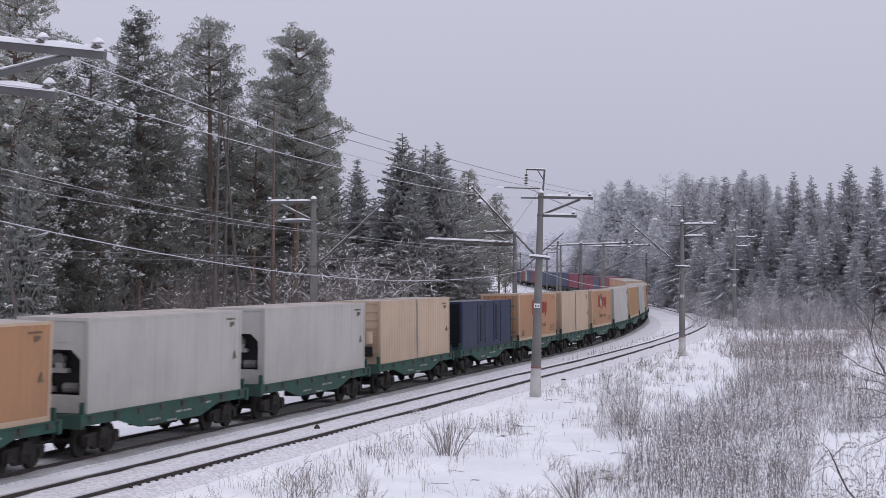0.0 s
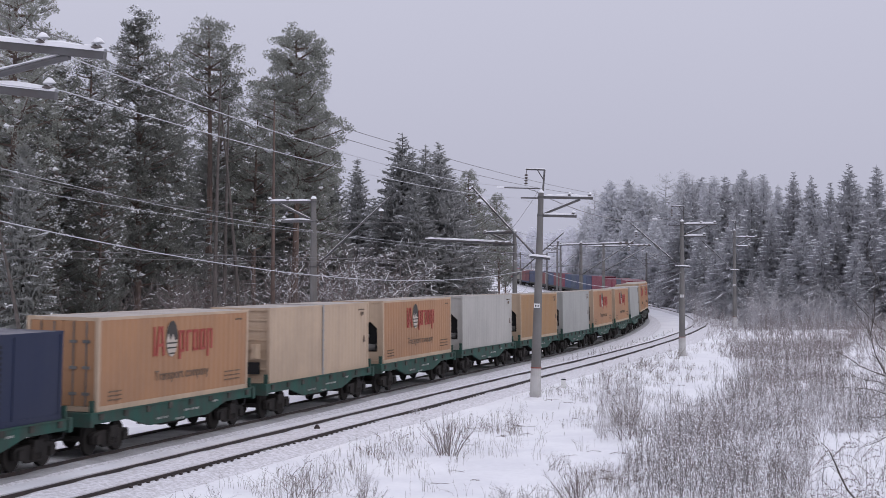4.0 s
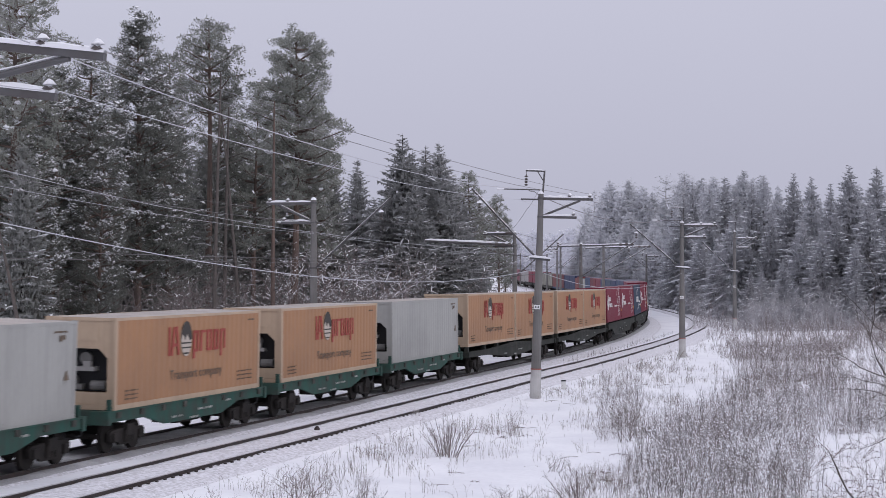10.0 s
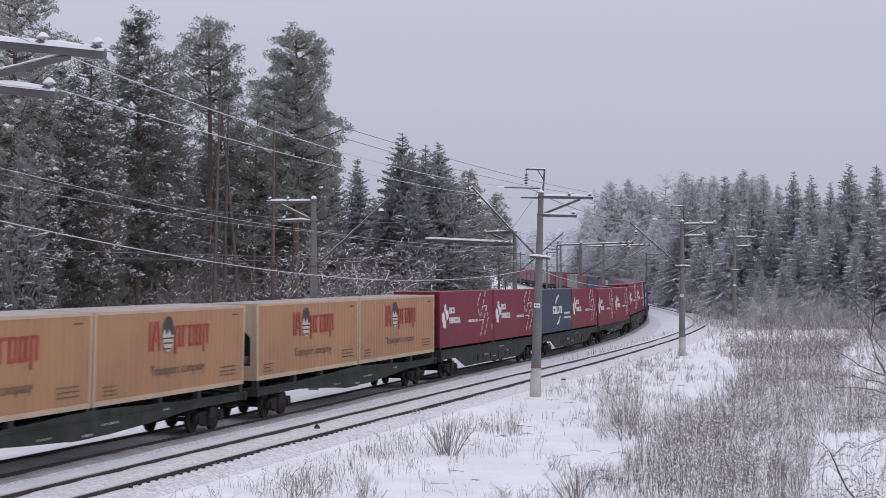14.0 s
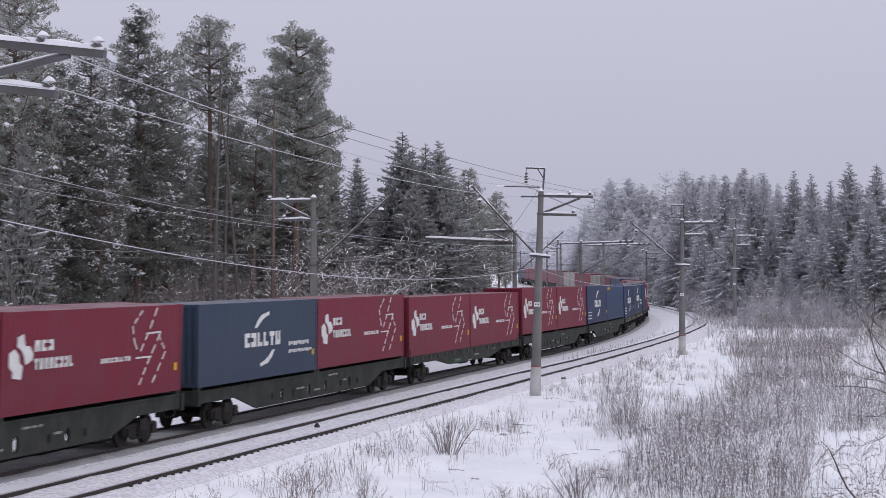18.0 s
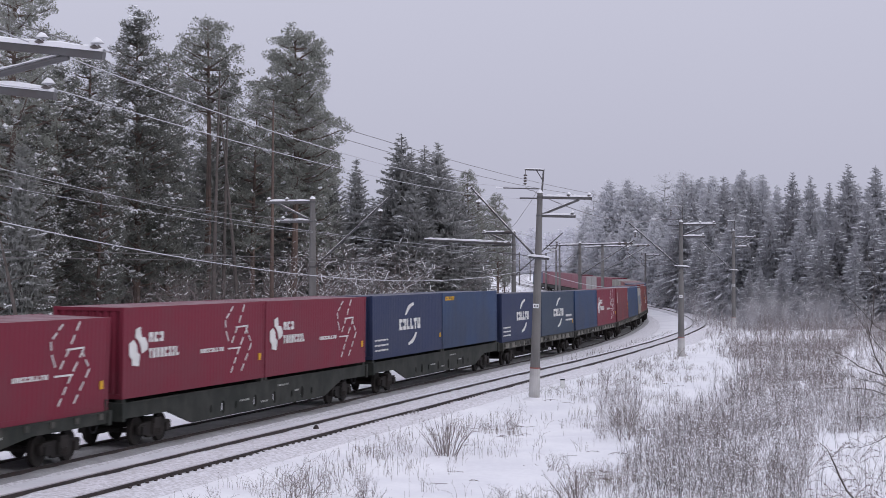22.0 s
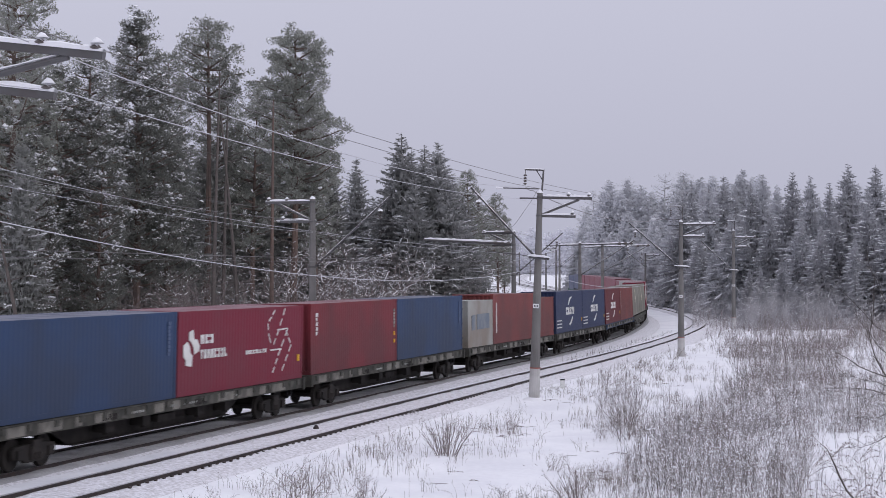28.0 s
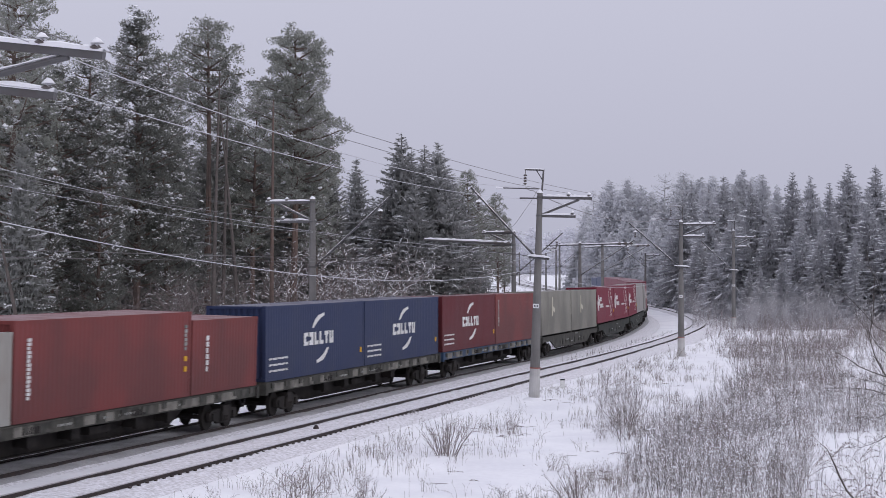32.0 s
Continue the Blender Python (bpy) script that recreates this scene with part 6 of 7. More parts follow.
def make_right_wood():
    g = "spruce wood past the bend"
    # needle and bark colours here are lightened in place of haze
    S = "tall spruce paled for haze, snow on its boughs"
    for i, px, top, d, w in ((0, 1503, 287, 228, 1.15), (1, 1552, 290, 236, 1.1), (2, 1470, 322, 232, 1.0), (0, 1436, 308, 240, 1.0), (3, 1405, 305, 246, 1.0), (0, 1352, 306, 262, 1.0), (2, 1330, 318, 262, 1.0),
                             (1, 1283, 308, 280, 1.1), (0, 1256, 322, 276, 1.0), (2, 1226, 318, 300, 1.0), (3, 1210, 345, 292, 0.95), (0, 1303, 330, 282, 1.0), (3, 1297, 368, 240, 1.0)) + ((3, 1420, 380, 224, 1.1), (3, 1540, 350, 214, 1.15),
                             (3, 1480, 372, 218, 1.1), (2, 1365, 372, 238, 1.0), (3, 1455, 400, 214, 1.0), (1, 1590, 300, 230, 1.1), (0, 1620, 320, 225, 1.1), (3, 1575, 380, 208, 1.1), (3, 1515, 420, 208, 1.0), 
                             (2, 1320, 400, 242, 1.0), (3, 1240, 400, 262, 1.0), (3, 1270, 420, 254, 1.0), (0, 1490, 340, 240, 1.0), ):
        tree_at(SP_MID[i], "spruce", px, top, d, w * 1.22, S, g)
    # young snow-laden spruces fill the wood's foot
    for i in range(34):
        px = RNG.uniform(1180, 1590)
        d = RNG.uniform(200, 224) if px > 1290 else past_line(px) + RNG.uniform(4, 14)
        if i % 4 == 0:
            tree_at(SP_MID[3], "spruce", px, RNG.uniform(430, 505), d + 5, 1.2, "young spruce bowed under snow", g)
        else:
            tree_at(BARE_F[i % 2], "bare_tree", px, RNG.uniform(478, 522), d, RNG.uniform(1.3, 2.0), "rimed leafless bush at the wood's foot", "rimed bushes along the line", model=10.0)
    # pale bare trees between the spruces, their twig colour imitating haze
    for i in range(64):
        px = RNG.uniform(1195, 1600)
        d = RNG.uniform(202, 226) if px > 1290 else past_line(px) + RNG.uniform(4, 16)
        tree_at(BARE_R[i % 2], "bare_tree", px, RNG.uniform(455, 520), d, RNG.uniform(1.0, 1.5), "rimed leafless tree, its twigs paled for haze", "rimed bushes along the line", model=10.0)
    for i in range(24):
        px = 1200 + i * 19 + RNG.uniform(-8, 8)
        tree_at(SP_BACK[i % 2], "spruce", px, 330 + RNG.uniform(-18, 35), RNG.uniform(290, 330) - (px - 1200) * 0.1, 1.05, S, g)
    # farther trees, with the haze painted as paler needles and bark
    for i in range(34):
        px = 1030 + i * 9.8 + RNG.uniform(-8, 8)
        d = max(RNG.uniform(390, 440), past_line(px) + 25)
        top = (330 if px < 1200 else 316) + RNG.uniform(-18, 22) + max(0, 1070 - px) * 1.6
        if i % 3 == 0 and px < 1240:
            tree_at(PINE_FAR[i % 2], "pine", px, top - 4, d, 1.0, "pine on the far slope, paled for haze", "rimed trees on the far slope", model=20.0)
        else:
            tree_at(SP_FAR[i % 2], "spruce", px, top, d, 1.35, "spruce on the far slope, paled for haze", "rimed trees on the far slope")
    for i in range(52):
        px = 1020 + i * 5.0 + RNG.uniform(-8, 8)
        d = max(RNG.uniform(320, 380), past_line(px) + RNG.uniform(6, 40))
        tree_at(SP_FAR[i % 2], "spruce", px, 400 + RNG.uniform(-30, 50) + max(0, 1060 - px) * 0.8, d, 1.5, "spruce on the far slope, paled for haze", "rimed trees on the far slope")
    # the last line of wood closes the valley, palest, its haze painted in
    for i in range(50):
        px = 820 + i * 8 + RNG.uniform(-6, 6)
        tree_at(SP_TINY[i % 2], "spruce", px, 402 + 0.10 * abs(px - 1000) + RNG.uniform(-6, 8), RNG.uniform(880, 960), 1.5, "faint haze-coloured spruce closing the valley", "faint woods closing the valley")


make_left_wood()
make_right_wood()


# ---------- shrubs, stalks and grass ----------
def stalk(b, x, y, z, h, rng, mi, twigs=3, r=0.008, fleck=0.35, lean=0.15, grain=1.0):
    """One dry stem with side twigs and grains of snow caught on them."""
    lx, ly = rng.gauss(0, lean) * h, rng.gauss(0, lean) * h
    p0, p1, p2 = Vector((x, y, z - 0.05)), Vector((x + lx * 0.4, y + ly * 0.4, z + h * 0.55)), Vector((x + lx, y + ly, z + h))
    b.tube([p0, p1, p2], [r, r * 0.8, r * 0.35], 3, mi, False)
    for i in range(twigs):
        f = rng.uniform(0.25, 0.95)
        o = p0.lerp(p1, f * 2) if f < 0.5 else p1.lerp(p2, f * 2 - 1)
        a = rng.uniform(0, 6.283)
        L = h * rng.uniform(0.12, 0.36)
        e = o + Vector((math.cos(a) * L * 0.8, math.sin(a) * L * 0.8, L * rng.uniform(0.2, 1.1)))
        w = Vector((math.cos(a + 1.57), math.sin(a + 1.57), 0)) * r * 0.85
        b.face([o - w, o + w, e], mi)
        if rng.random() < fleck:
            k = (0.010 + 0.022 * rng.random() ** 2) * (0.5 + r / 0.006) * grain
            c = o.lerp(e, rng.uniform(0.3, 1.0))
            q = [c + Vector((k * rng.uniform(-1.3, -0.6), 0, k * rng.uniform(-0.4, 0.3))), c + Vector((0, -k, -0.3 * k)), c + Vector((k * rng.uniform(0.6, 1.3), 0, k * rng.uniform(-0.4, 0.3))), c + Vector((0, 0, k * rng.uniform(0.5, 0.9)))]
            b.face([q[0], q[1], q[3]], 2)
            b.face([q[1], q[2], q[3]], 2)


def weed(b, x, y, z, h, rng, mi, r):
    """A bent dry stem with a ragged seed head and a little snow on it."""
    a, k = rng.uniform(0, 6.283), abs(rng.gauss(0, 0.45)) * h
    dx, dy = math.cos(a) * k, math.sin(a) * k
    pts = [Vector((x + dx * f * f, y + dy * f * f, z - 0.04 + (h + 0.04) * (f - 0.25 * k / h * f ** 3))) for f in (0, 0.4, 0.75, 1)]
    b.tube(pts, [r, r * 0.9, r * 0.7, r * 0.4], 3, mi, False)
    for i in range(rng.choice((0, 2, 4))):
        o = pts[1].lerp(pts[3], rng.random())
        L = h * rng.uniform(0.12, 0.4)
        q = rng.uniform(0, 6.283)
        e = o + Vector((math.cos(q) * L, math.sin(q) * L, L * rng.uniform(-0.3, 0.9)))
        w = Vector((-math.sin(q), math.cos(q), 0.6)) * r * 1.1
        b.face([o - w, o + w, e], mi)
    if rng.random() < 0.55:
        o, c = pts[3], rng.uniform(1.5, 3.5) * r + 0.008
        for i in range(3):
            q = rng.uniform(0, 6.283)
            b.face([o, o + Vector((math.cos(q) * c, math.sin(q) * c, c * rng.uniform(-0.6, 1.2))), o + Vector((math.cos(q + 1.2) * c, 0, c * rng.uniform(0.2, 1.6)))], mi if rng.random() < 0.6 else 2)


def thick_at(px, py):
    """How dense the shrubs stand, seen from the eye."""
    edge = float(np.interp(py, [560, 575, 595, 627, 660, 690, 715, 740, 780, 840, 900], [1235, 1240, 1245, 1270, 1295, 1265, 1195, 1140, 1105, 1085, 1060]))
    v = min(1.0, max(0.0, (px - edge) / 60))
    if 1060 < px < 1140 and 690 < py < 770:
        v = max(v, 0.55)
    if 572 < py < 603 and 1305 < px < 1500:
        v *= 0.3
    if px > 1490 and 610 < py < 690:
        v *= 0.35
    return v


def make_shrubs():
    rng = random.Random(21)
    b = Build()
    n = 0
    while n < 26500:
        py = rng.uniform(560, 960)
        px = rng.uniform(1030, 1640)
        if rng.random() > thick_at(px, py) * max(0.12, 0.62 + (0.45 if py < 720 else 0.75) * noise.noise((px * 0.016, py * 0.03, 0))) * (1.0 if px > 1300 and py < 760 else 0.72) * min(1.0, (300 / (py - 488) * 0.40) ** 1.7) * (0.1 if px > 1440 - 0.25 * (py - 800) and py > 760 else 1.0):
            continue
        d = 5.6 * FOCAL / (py - 488)
        x = spot(px, d)
        z = ground_height(x, d)
        tall = rng.uniform(0.35, 1.2) * (0.8 + 0.5 * noise.noise((x * 0.3, d * 0.1, 5)))
        snowy = 0.25 + 0.5 * max(0.0, noise.noise((x * 0.9, d * 0.3, 31)))
        tint = 0 if rng.random() < (0.9 if py < 700 else 0.62) else 1
        for _k in range(3):
            stalk(b, x + rng.gauss(0, 0.10), d + rng.gauss(0, 0.2), z, tall * rng.uniform(0.5, 1.15), rng, tint, 8, 0.0031 + d * 0.000023, 0.8 * snowy * min(1.0, 75 / d), 0.36, 1.1)
        n += 3
    # a brown stand of straight stems below the wood
    for _ in range(1300):
        px, py = rng.uniform(1250, 1505), rng.uniform(600, 642) - rng.random() * 6
        if abs(px - 1430) / 110 > rng.uniform(0.3, 1.5):
            continue
        d = 5.6 * FOCAL / (py - 488)
        x = spot(px, d)
        stalk(b, x, d, ground_height(x, d), rng.uniform(0.6, 1.45), rng, 4 if rng.random() < 0.1 else 0, 7, 0.0055, 0.1, 0.2)
    # taller single stems rise out of the thicket
    n = 0
    while n < 620:
        py, px = rng.uniform(590, 940), rng.uniform(1050, 1600)
        if rng.random() > thick_at(px, py) * min(1.0, (160 / (py - 488))) * (0.12 if px > 1420 and py > 765 else 1.0):
            continue
        d = 5.6 * FOCAL / (py - 488)
        x = spot(px, d)
        stalk(b, x, d, ground_height(x, d), rng.uniform(0.9, 1.8), rng, 3, 12, 0.0035 + d * 0.00003, 0.3, 0.12)
        n += 1
    tagged(new("dry_shrubs", b.mesh("dry_shrubs", [TWIG, TWIG_F, SNOWCAP, BARK, DRYGRASS])), "frosted thicket of thin leafless stems in snow", "shrubs", kind="stuff")
    # a taller rimed thicket along the wood's foot
    b = Build()
    for _ in range(5200):
        if rng.random() < 0.72:
            px = rng.uniform(1235, 1650)
            d = rng.uniform(196, 232) if rng.random() < 0.8 else rng.uniform(150, 196)
        else:
            px = rng.uniform(1000, 1300)
            d = past_line(px) + rng.uniform(-4, 22)
        x = spot(px, d)
        i = int(np.argmin((TX - x) ** 2 + (TY - d) ** 2))
        if math.hypot(TX[i] - x, TY[i] - d) < 6.5:
            continue
        stalk(b, x, d, ground_height(x, d), rng.uniform(0.8, 2.6) * (0.55 + 0.9 * abs(noise.noise((x * 0.15, d * 0.08, 9)))), rng, 0 if rng.random() < 0.8 else 1, 9, 0.011, 0.05, 0.25)
    for _ in range(2000):
        px = rng.uniform(1225, 1650)
        d = rng.uniform(192, 224)
        x = spot(px, d)
        stalk(b, x, d, ground_height(x, d), rng.uniform(0.8, 3.2) * (0.25 + 1.5 * abs(noise.noise((x * 0.12, d * 0.05, 4)))), rng, rng.choice((0, 1, 3)), 11, 0.011, 0.15)
    tagged(new("rimed_thicket", b.mesh("rimed_thicket", [TWIG, TWIG_F, SNOWCAP, RIME_HAZED])), "tall rimed thicket at the foot of the wood", "shrubs", kind="stuff")
    # sparse grass and weeds on the snow beside the line
    b = Build()
    for _ in range(4200):
        py = rng.uniform(600, 905)
        px = rng.uniform(-20, 1300) if _ % 3 else rng.uniform(1020, 1290)
        d = 5.6 * FOCAL / (py - 488)
        x = spot(px, d)
        i = int(np.argmin((TX - x) ** 2 + (TY - d) ** 2))
        side = (x - TX[i]) * math.cos(TH[i]) - (d - TY[i]) * math.sin(TH[i])
        if side < 2.6:
            continue
        patch = noise.noise((x * 0.35, d * 0.16, 2)) + (0.32 if side < 8 else 0.0)
        if patch < 0.16:
            continue
        for _k in range(rng.choice((1, 2, 4, 7))):
            xx, yy = x + rng.gauss(0, 0.16), d + rng.gauss(0, 0.35)
            weed(b, xx, yy, ground_height(xx, yy), rng.uniform(0.12, 0.5), rng, rng.choice((0, 0, 1)), 0.0028 + d * 0.000022)
    # bands of seeded weeds along the slope of the bed
    for _ in range(260):
        f = rng.random()
        px, py = (500 + 240 * f + rng.gauss(0, 28), 862 - 100 * f + rng.gauss(0, 16)) if _ < 190 else (rng.gauss(870, 45), rng.gauss(745, 12)) if _ < 250 else (rng.uniform(700, 1000), rng.uniform(690, 800))
        d = 5.6 * FOCAL / (py - 488)
        x = spot(px, d)
        i = int(np.argmin((TX - x) ** 2 + (TY - d) ** 2))
        if (x - TX[i]) * math.cos(TH[i]) - (d - TY[i]) * math.sin(TH[i]) < 2.4:
            continue
        for _k in range(rng.choice((1, 2, 4))):
            xx, yy = x + rng.gauss(0, 0.1), d + rng.gauss(0, 0.3)
            weed(b, xx, yy, ground_height(xx, yy), rng.uniform(0.2, 0.5), rng, rng.choice((0, 1, 1)), 0.0042 + d * 0.000022)
    # brown tufts at the foot of the bank
    for _ in range(260):
        px, py = rng.gauss(960, 70), rng.gauss(640, 16)
        if _ > 150:
            px, py = rng.gauss(1105, 70), rng.gauss(646, 15)
        if 90 < _ < 150:
            px, py = rng.uniform(780, 1000), rng.uniform(655, 700)
        d = 5.6 * FOCAL / (py - 488)
        x = spot(px, d)
        i = int(np.argmin((TX - x) ** 2 + (TY - d) ** 2))
        if (x - TX[i]) * math.cos(TH[i]) - (d - TY[i]) * math.sin(TH[i]) < 2.6:
            continue
        for _k in range(7):
            xx, yy = x + rng.gauss(0, 0.16), d + rng.gauss(0, 0.4)
            weed(b, xx, yy, ground_height(xx, yy), rng.uniform(0.2, 0.65), rng, rng.choice((0, 0, 1)), 0.004 + d * 0.000022)
    for _ in range(60):
        py = rng.uniform(612, 830)
        px = rng.uniform(860, 1260) if py < 700 else rng.uniform(760, 1120)
        d = 5.6 * FOCAL / (py - 488)
        x = spot(px, d)
        i = int(np.argmin((TX - x) ** 2 + (TY - d) ** 2))
        if (x - TX[i]) * math.cos(TH[i]) - (d - TY[i]) * math.sin(TH[i]) < 3.4:
            continue
        z = ground_height(x, d)
        L, a = rng.uniform(0.25, 0.8), rng.uniform(-0.6, 0.6) + (math.pi if rng.random() < 0.5 else 0)
        hump = rng.uniform(0.03, 0.09)
        pts = [Vector((x + math.cos(a) * L * f, d + math.sin(a) * L * f, z - 0.03 + hump * math.sin(2.7 * f))) for f in (0, 0.3, 0.6, 0.85, 1)]
        b.tube(pts, [0.007, 0.008, 0.007, 0.006, 0.003], 4, 1, False)
        for q in range(rng.choice((2, 4, 9))):
            o = pts[1].lerp(pts[4], rng.random())
            b.face([o, o + Vector((rng.uniform(-0.08, 0.08), 0.02, 0.02)), o + Vector((rng.uniform(-0.12, 0.12), 0, rng.uniform(-0.12, 0.08)))], 1)
    tagged(new("dry_grass", b.mesh("dry_grass", [DRYGRASS, TWIG, SNOWCAP])), "dry grass and weed stalks sticking out of snow", "grass", kind="stuff")
    # weeds inside the bend
    b = Build()
    for _ in range(160):
        d = rng.uniform(120, 190)
        s = d - 38 + rng.uniform(-3, 3)
        p = on_line(s, rng.uniform(-2.6, -2.0), -0.4)
        stalk(b, p.x, p.y, p.z, rng.uniform(0.2, 0.6), rng, 1, 3, 0.012)
    tagged(new("track_weeds", b.mesh("track_weeds", [DRYGRASS, TWIG, SNOWCAP])), "thin dry weeds between the two tracks", "weeds", kind="stuff")
    # single bushes that stand out
    for k, (px, py, h) in enumerate(((792, 782, 1.3), (905, 735, 0.9), (1100, 765, 1.5), (1075, 665, 1.0), (1190, 645, 0.9), (730, 735, 0.6), (525, 878, 1.4), (640, 858, 0.9), (380, 890, 0.9), (980, 812, 0.8), (1020, 870, 1.2), (905, 890, 1.0))):
        d = 5.6 * FOCAL / (py - 488)
        x = spot(px, d)
        plant(BUSH[k % 2], "bush", x, d, (h / 2.6, h / 2.6, h / 2.6), rng.uniform(0, 6.28), "small leafless bush with frosted twigs", "bush", "small bushes in the snow")
    # fans of thin upright stems that stand alone in the snow
    for px, py, wide, tall, n in ((792, 788, 0.75, 1.45, 46), (1106, 738, 0.7, 1.25, 40), (1128, 760, 0.6, 1.0, 26), (1192, 632, 0.7, 1.2, 20), (1022, 872, 0.5, 1.0, 18), (655, 880, 0.35, 0.9, 10), (1140, 648, 0.8, 0.8, 22)):
        d = 5.6 * FOCAL / (py - 488)
        x = spot(px, d)
        t = thing("bush", "leafless bush of many thin upright stems", "bush", "small bushes in the snow")
        t.location = (x, d, ground_height(x, d))
        b = Build()
        for _ in range(n):
            q = rng.uniform(-1, 1)
            h = tall * rng.uniform(0.5, 1.05) * (1 - 0.3 * abs(q))
            o, e = Vector((q * wide * 0.45, rng.gauss(0, 0.25), -0.08)), Vector((q * wide * 1.15 + rng.gauss(0, 0.1), rng.gauss(0, 0.3), h))
            m = o.lerp(e, 0.5) - Vector((q * 0.08, 0, 0))
            b.tube([o, m, e], [0.009, 0.007, 0.003], 3, 0, False)
            for _k in range(7):
                c = m.lerp(e, rng.random())
                a, L = rng.uniform(0, 6.28), rng.uniform(0.1, 0.3)
                w = Vector((-math.sin(a), math.cos(a), 0)) * 0.005
                b.face([c - w, c + w, c + Vector((math.cos(a) * L, math.sin(a) * L, L * rng.uniform(0.5, 1.3)))])
        part("stem_fan", b, TWIG if n % 4 else DRYGRASS, t)["kind"] = "stuff"
    # a sapling and boughs close to the eye at the field's edge
    d = 30.0
    x = spot(1592, d)
    t = thing("sapling", "leafless sapling with long thin dark boughs", "sapling", "saplings near the slope")
    z = ground_height(x, d)
    t.location = (x, d, z)
    b = Build()
    b.tube([(0, 0, -0.2), (-0.08, 0, 1.2), (-0.02, 0, 3.0), (-0.12, 0.1, 5.2)], [0.035, 0.028, 0.02, 0.006], 7)
    part("trunk", b, BARK, t)
    foot = Vector((x, d, z))
    for px0, py0, px1, py1, hang, r in ((1590, 690, 1536, 572, 0.10, 0.017), (1540, 590, 1546, 520, -0.04, 0.010), (1590, 675, 1478, 622, 0.05, 0.012), (1592, 712, 1466, 690, -0.12, 0.011), (1592, 690, 1488, 668, -0.05, 0.009),
                                        (1590, 720, 1500, 735, 0.10, 0.009), (1588, 755, 1505, 790, 0.12, 0.009), (1590, 640, 1515, 560, 0.05, 0.009), (1590, 600, 1500, 520, 0.06, 0.008), (1592, 560, 1540, 470, 0.05, 0.007)):
        o, e = Vector(at(px0, py0, d)) - foot, Vector(at(px1, py1, d - 0.6)) - foot
        q = (e - o).cross(Vector((0, 1, 0))).normalized() * hang
        pts = [o.lerp(e, f) + q * math.sin(math.pi * f) + Vector((0, 0, rng.gauss(0, 0.018))) for f in (0, 0.2, 0.4, 0.6, 0.8, 1)]
        b = Build()
        b.tube(pts, [r, r * 0.85, r * 0.7, r * 0.55, r * 0.4, r * 0.2], 5, 0, False)
        for k in range(9):
            c = pts[1 + k % 4].lerp(pts[2 + k % 4], rng.random())
            t1 = c + (e - o).normalized() * rng.uniform(0.12, 0.4) + Vector((rng.gauss(0, 0.08), rng.gauss(0, 0.1), rng.gauss(0.03, 0.14)))
            b.tube([c, c.lerp(t1, 0.5) + Vector((0, 0, 0.02)), t1], [r * 0.4, r * 0.28, r * 0.14], 3, 0, False)
            for _k in range(2):
                m = c.lerp(t1, rng.uniform(0.4, 1.0))
                b.tube([m, m + (t1 - c) * rng.uniform(0.2, 0.5) + Vector((0, 0, rng.gauss(0, 0.07)))], [0.0025, 0.001], 3, 0, False)
        part("bough", b, BARK, t)
    # weeds bowed under snow on the open slope
    for _ in range(26):
        px, py = rng.uniform(1395, 1600), rng.uniform(770, 900)
        d = 5.6 * FOCAL / (py - 488)
        x = spot(px, d)
        t = thing("snowy_weed", "dry weed bowed under snow on the slope", "weed", "bowed weeds on the slope")
        t.location = (x, d, ground_height(x, d) - 0.02)
        for _k in range(rng.choice((2, 3, 4))):
            b = Build()
            a, L, h = rng.uniform(-0.7, 0.7) + (math.pi if rng.random() < 0.3 else 0), rng.uniform(0.5, 0.95), rng.uniform(0.15, 0.55)
            pts = [Vector((math.cos(a) * L * f, math.sin(a) * L * f, h * math.sin(2.2 * f))) for f in (0, 0.2, 0.4, 0.6, 0.8, 1.0)]
            b.tube(pts, [0.007, 0.007, 0.006, 0.005, 0.004, 0.002], 3, 0, False)
            for f in range(16):
                i = rng.randrange(1, 5)
                o = pts[i].lerp(pts[i + 1], rng.random())
                q, k = rng.uniform(0, 6.28), rng.uniform(0.03, 0.08)
                e = o + Vector((math.cos(q) * k, math.sin(q) * k, rng.uniform(-0.3, 1.0) * k))
                b.face([o, o.lerp(e, 0.6) + Vector((0.012, 0, 0.016)), e, o.lerp(e, 0.6) - Vector((0.012, 0, 0.016))], 1 if rng.random() < 0.5 else 0)
            part("spray", b, [TWIG, SNOWCAP], t)
    # a broken stem leaning over the snow
    d = 44.0
    x = spot(1517, d)
    t = thing("leaning_stem", "dark broken stem leaning in the snow", "dead wood")
    t.location = (x, d, ground_height(x, d))
    b = Build()
    pts = [Vector((0.12 - 0.8 * f + 0.05 * math.sin(9 * f), 0.3 * f, -0.1 + 1.55 * f + 0.04 * math.sin(14 * f))) for f in (0, 0.2, 0.4, 0.6, 0.8, 1)]
    b.tube(pts, [0.026, 0.03, 0.024, 0.026, 0.02, 0.008], 6)
    part("stem", b, BARK, t)
    for q in range(6):
        b = Build()
        o = pts[2 + q % 4]
        b.tube([o, o + Vector((rng.uniform(-0.4, 0.4), 0.2, rng.uniform(-0.1, 0.4)))], [0.007, 0.002], 4, 0, False)
        part("twig", b, BARK, t)
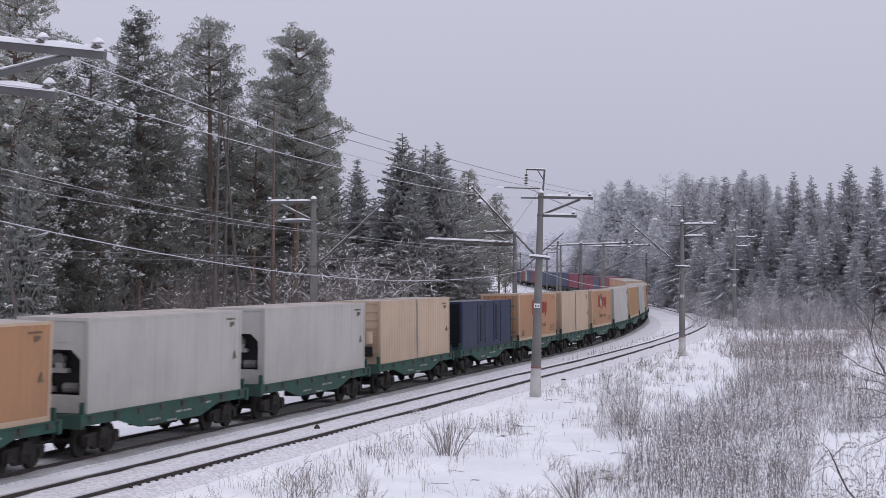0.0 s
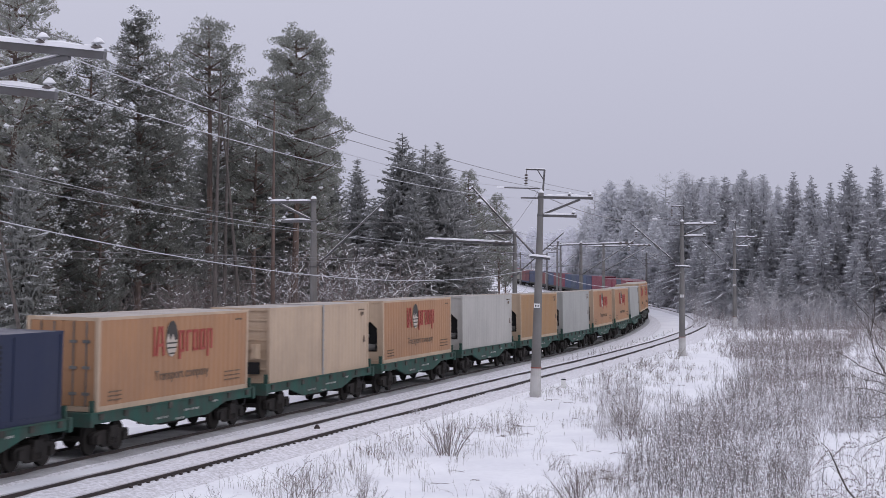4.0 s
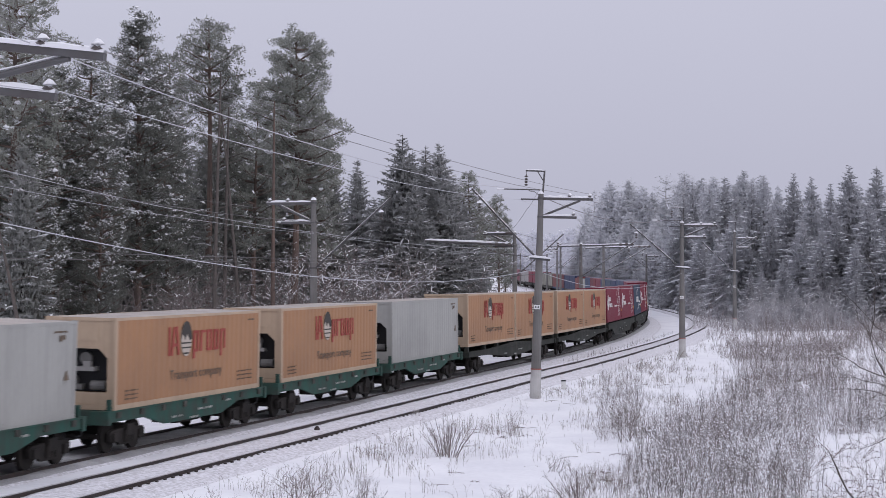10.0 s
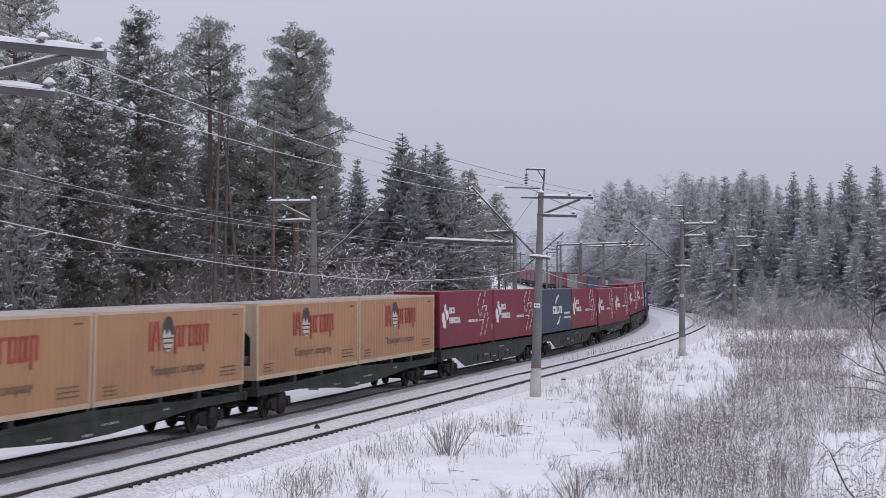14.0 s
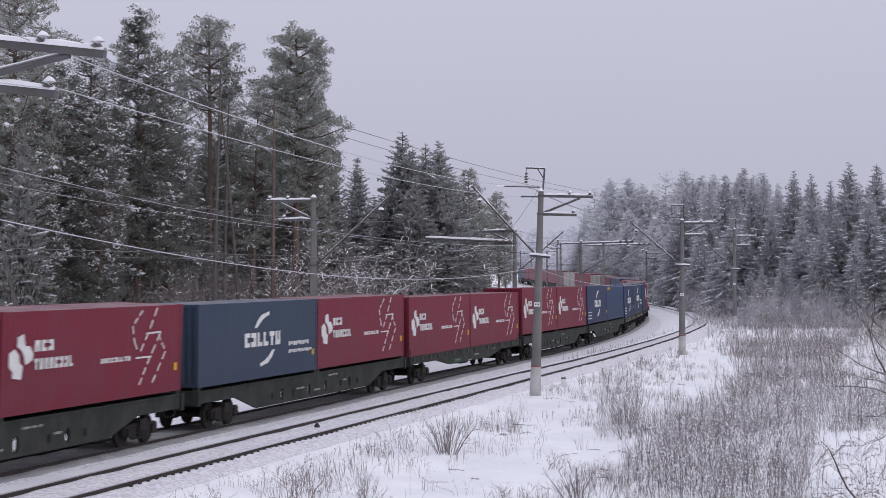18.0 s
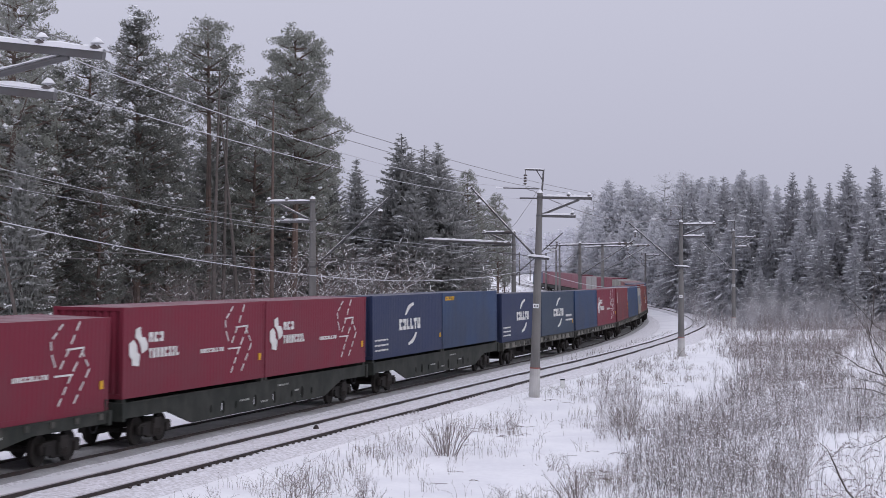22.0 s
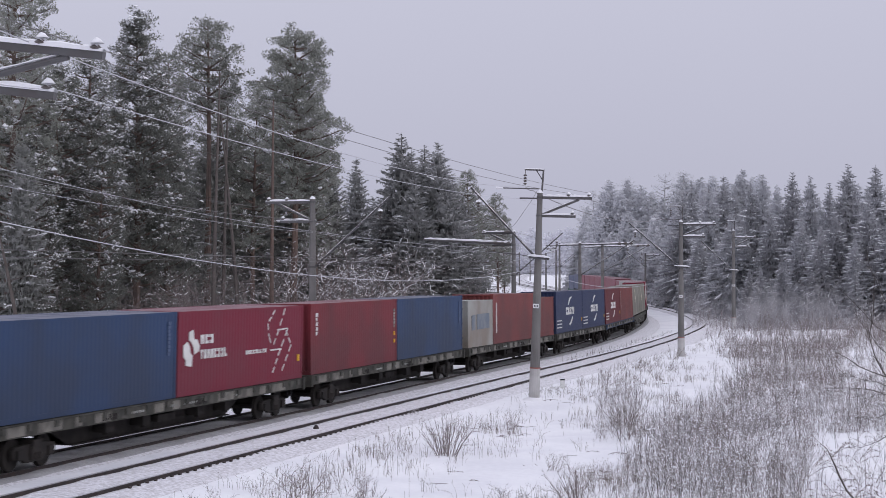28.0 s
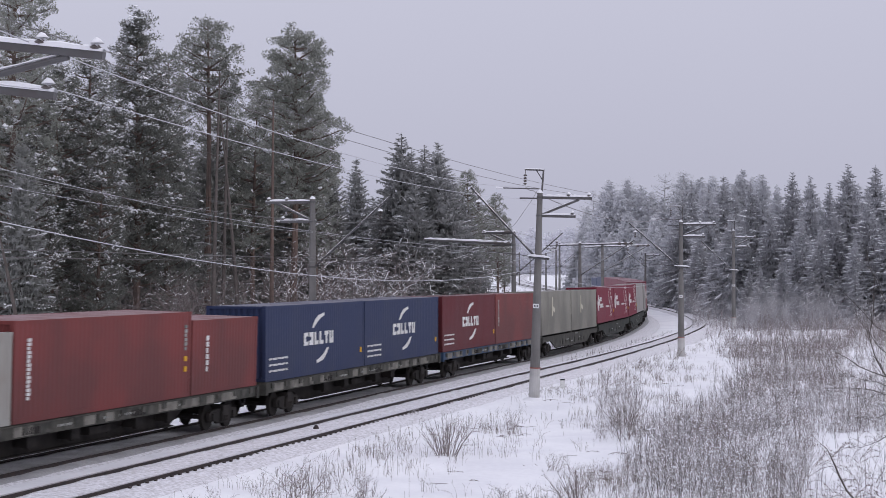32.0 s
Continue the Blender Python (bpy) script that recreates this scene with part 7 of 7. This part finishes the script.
    for px, d, h, lean in ((1330, 52, 2.2, 0.05), (1405, 48, 2.0, -0.1), (1545, 40, 1.4, 0.5), (1500, 39, 1.3, -0.5), (1240, 62, 1.8, 0.1)):
        x = spot(px, d)
        plant(BARE[0], "sapling", x, d, (h / 8 * 0.8, h / 8 * 0.8, h / 8), rng.uniform(0, 6.28), "leafless sapling with thin dark twigs", "sapling", "saplings near the slope", lean=lean)


make_shrubs()


# ---------- small things beside the track ----------
def make_small():
    d = 5.75 * FOCAL / (688 - 488)
    x = spot(997, d)
    p = thing("marker_post", "short concrete marker post with a dark top", "marker post")
    p.location = (x, d, ground_height(x, d))
    b = Build()
    b.box(-0.11, -0.09, -0.2, 0.11, 0.09, 0.42)
    part("post", b, WHITEINK, p, "pale weathered post")
    b = Build()
    b.box(-0.12, -0.1, 0.42, 0.12, 0.1, 0.48)
    part("painted_top", b, INK, p, "dark painted top")
    q = thing("track_box", "small dark box beside the near rail", "track box")
    s = 25.9
    q.matrix_basis = Matrix.Translation(on_line(s, -0.2, -0.14)) @ Matrix.Scale(0.75, 4)
    b = Build()
    b.tube([(0, 0, 0), (0, 0, 0.12), (0, 0, 0.24)], [0.16, 0.13, 0.05], 8)
    part("housing", b, RAIL, q)


make_small()


# ---------- sleepers ----------
def make_sleepers():
    b = Build()
    b.prism([(-1.35, -0.36), (1.35, -0.36), (1.35, -0.22), (0.95, -0.185), (0.0, -0.22), (-0.95, -0.185), (-1.35, -0.22)], -0.13, 0.13)
    for side in (-0.7975, 0.7975):
        for k in (0.12 if side > 0 else -0.12,):
            b.box(side + k - 0.035, -0.05, -0.19, side + k + 0.035, 0.05, -0.066, 1)
    me = b.mesh("sleeper", [SLEEPER, RAIL])
    for base, tr, first, count in ((0.0, near_track, 8.0, 280), (-APART, far_track, 14.0, 150)):
        for i in range(count):
            s = first + i * 0.543
            o = new("sleeper", me)
            o.parent = tr
            p = on_line(s, base, -0.07 if base else 0.0, base)
            th = float(np.interp(s, SS, TH))
            o.matrix_basis = Matrix.Translation(p) @ Matrix.Rotation(-th, 4, "Z") @ Matrix.Rotation(float(np.interp(s, SS, TC)), 4, "Y")


make_sleepers()
motions()
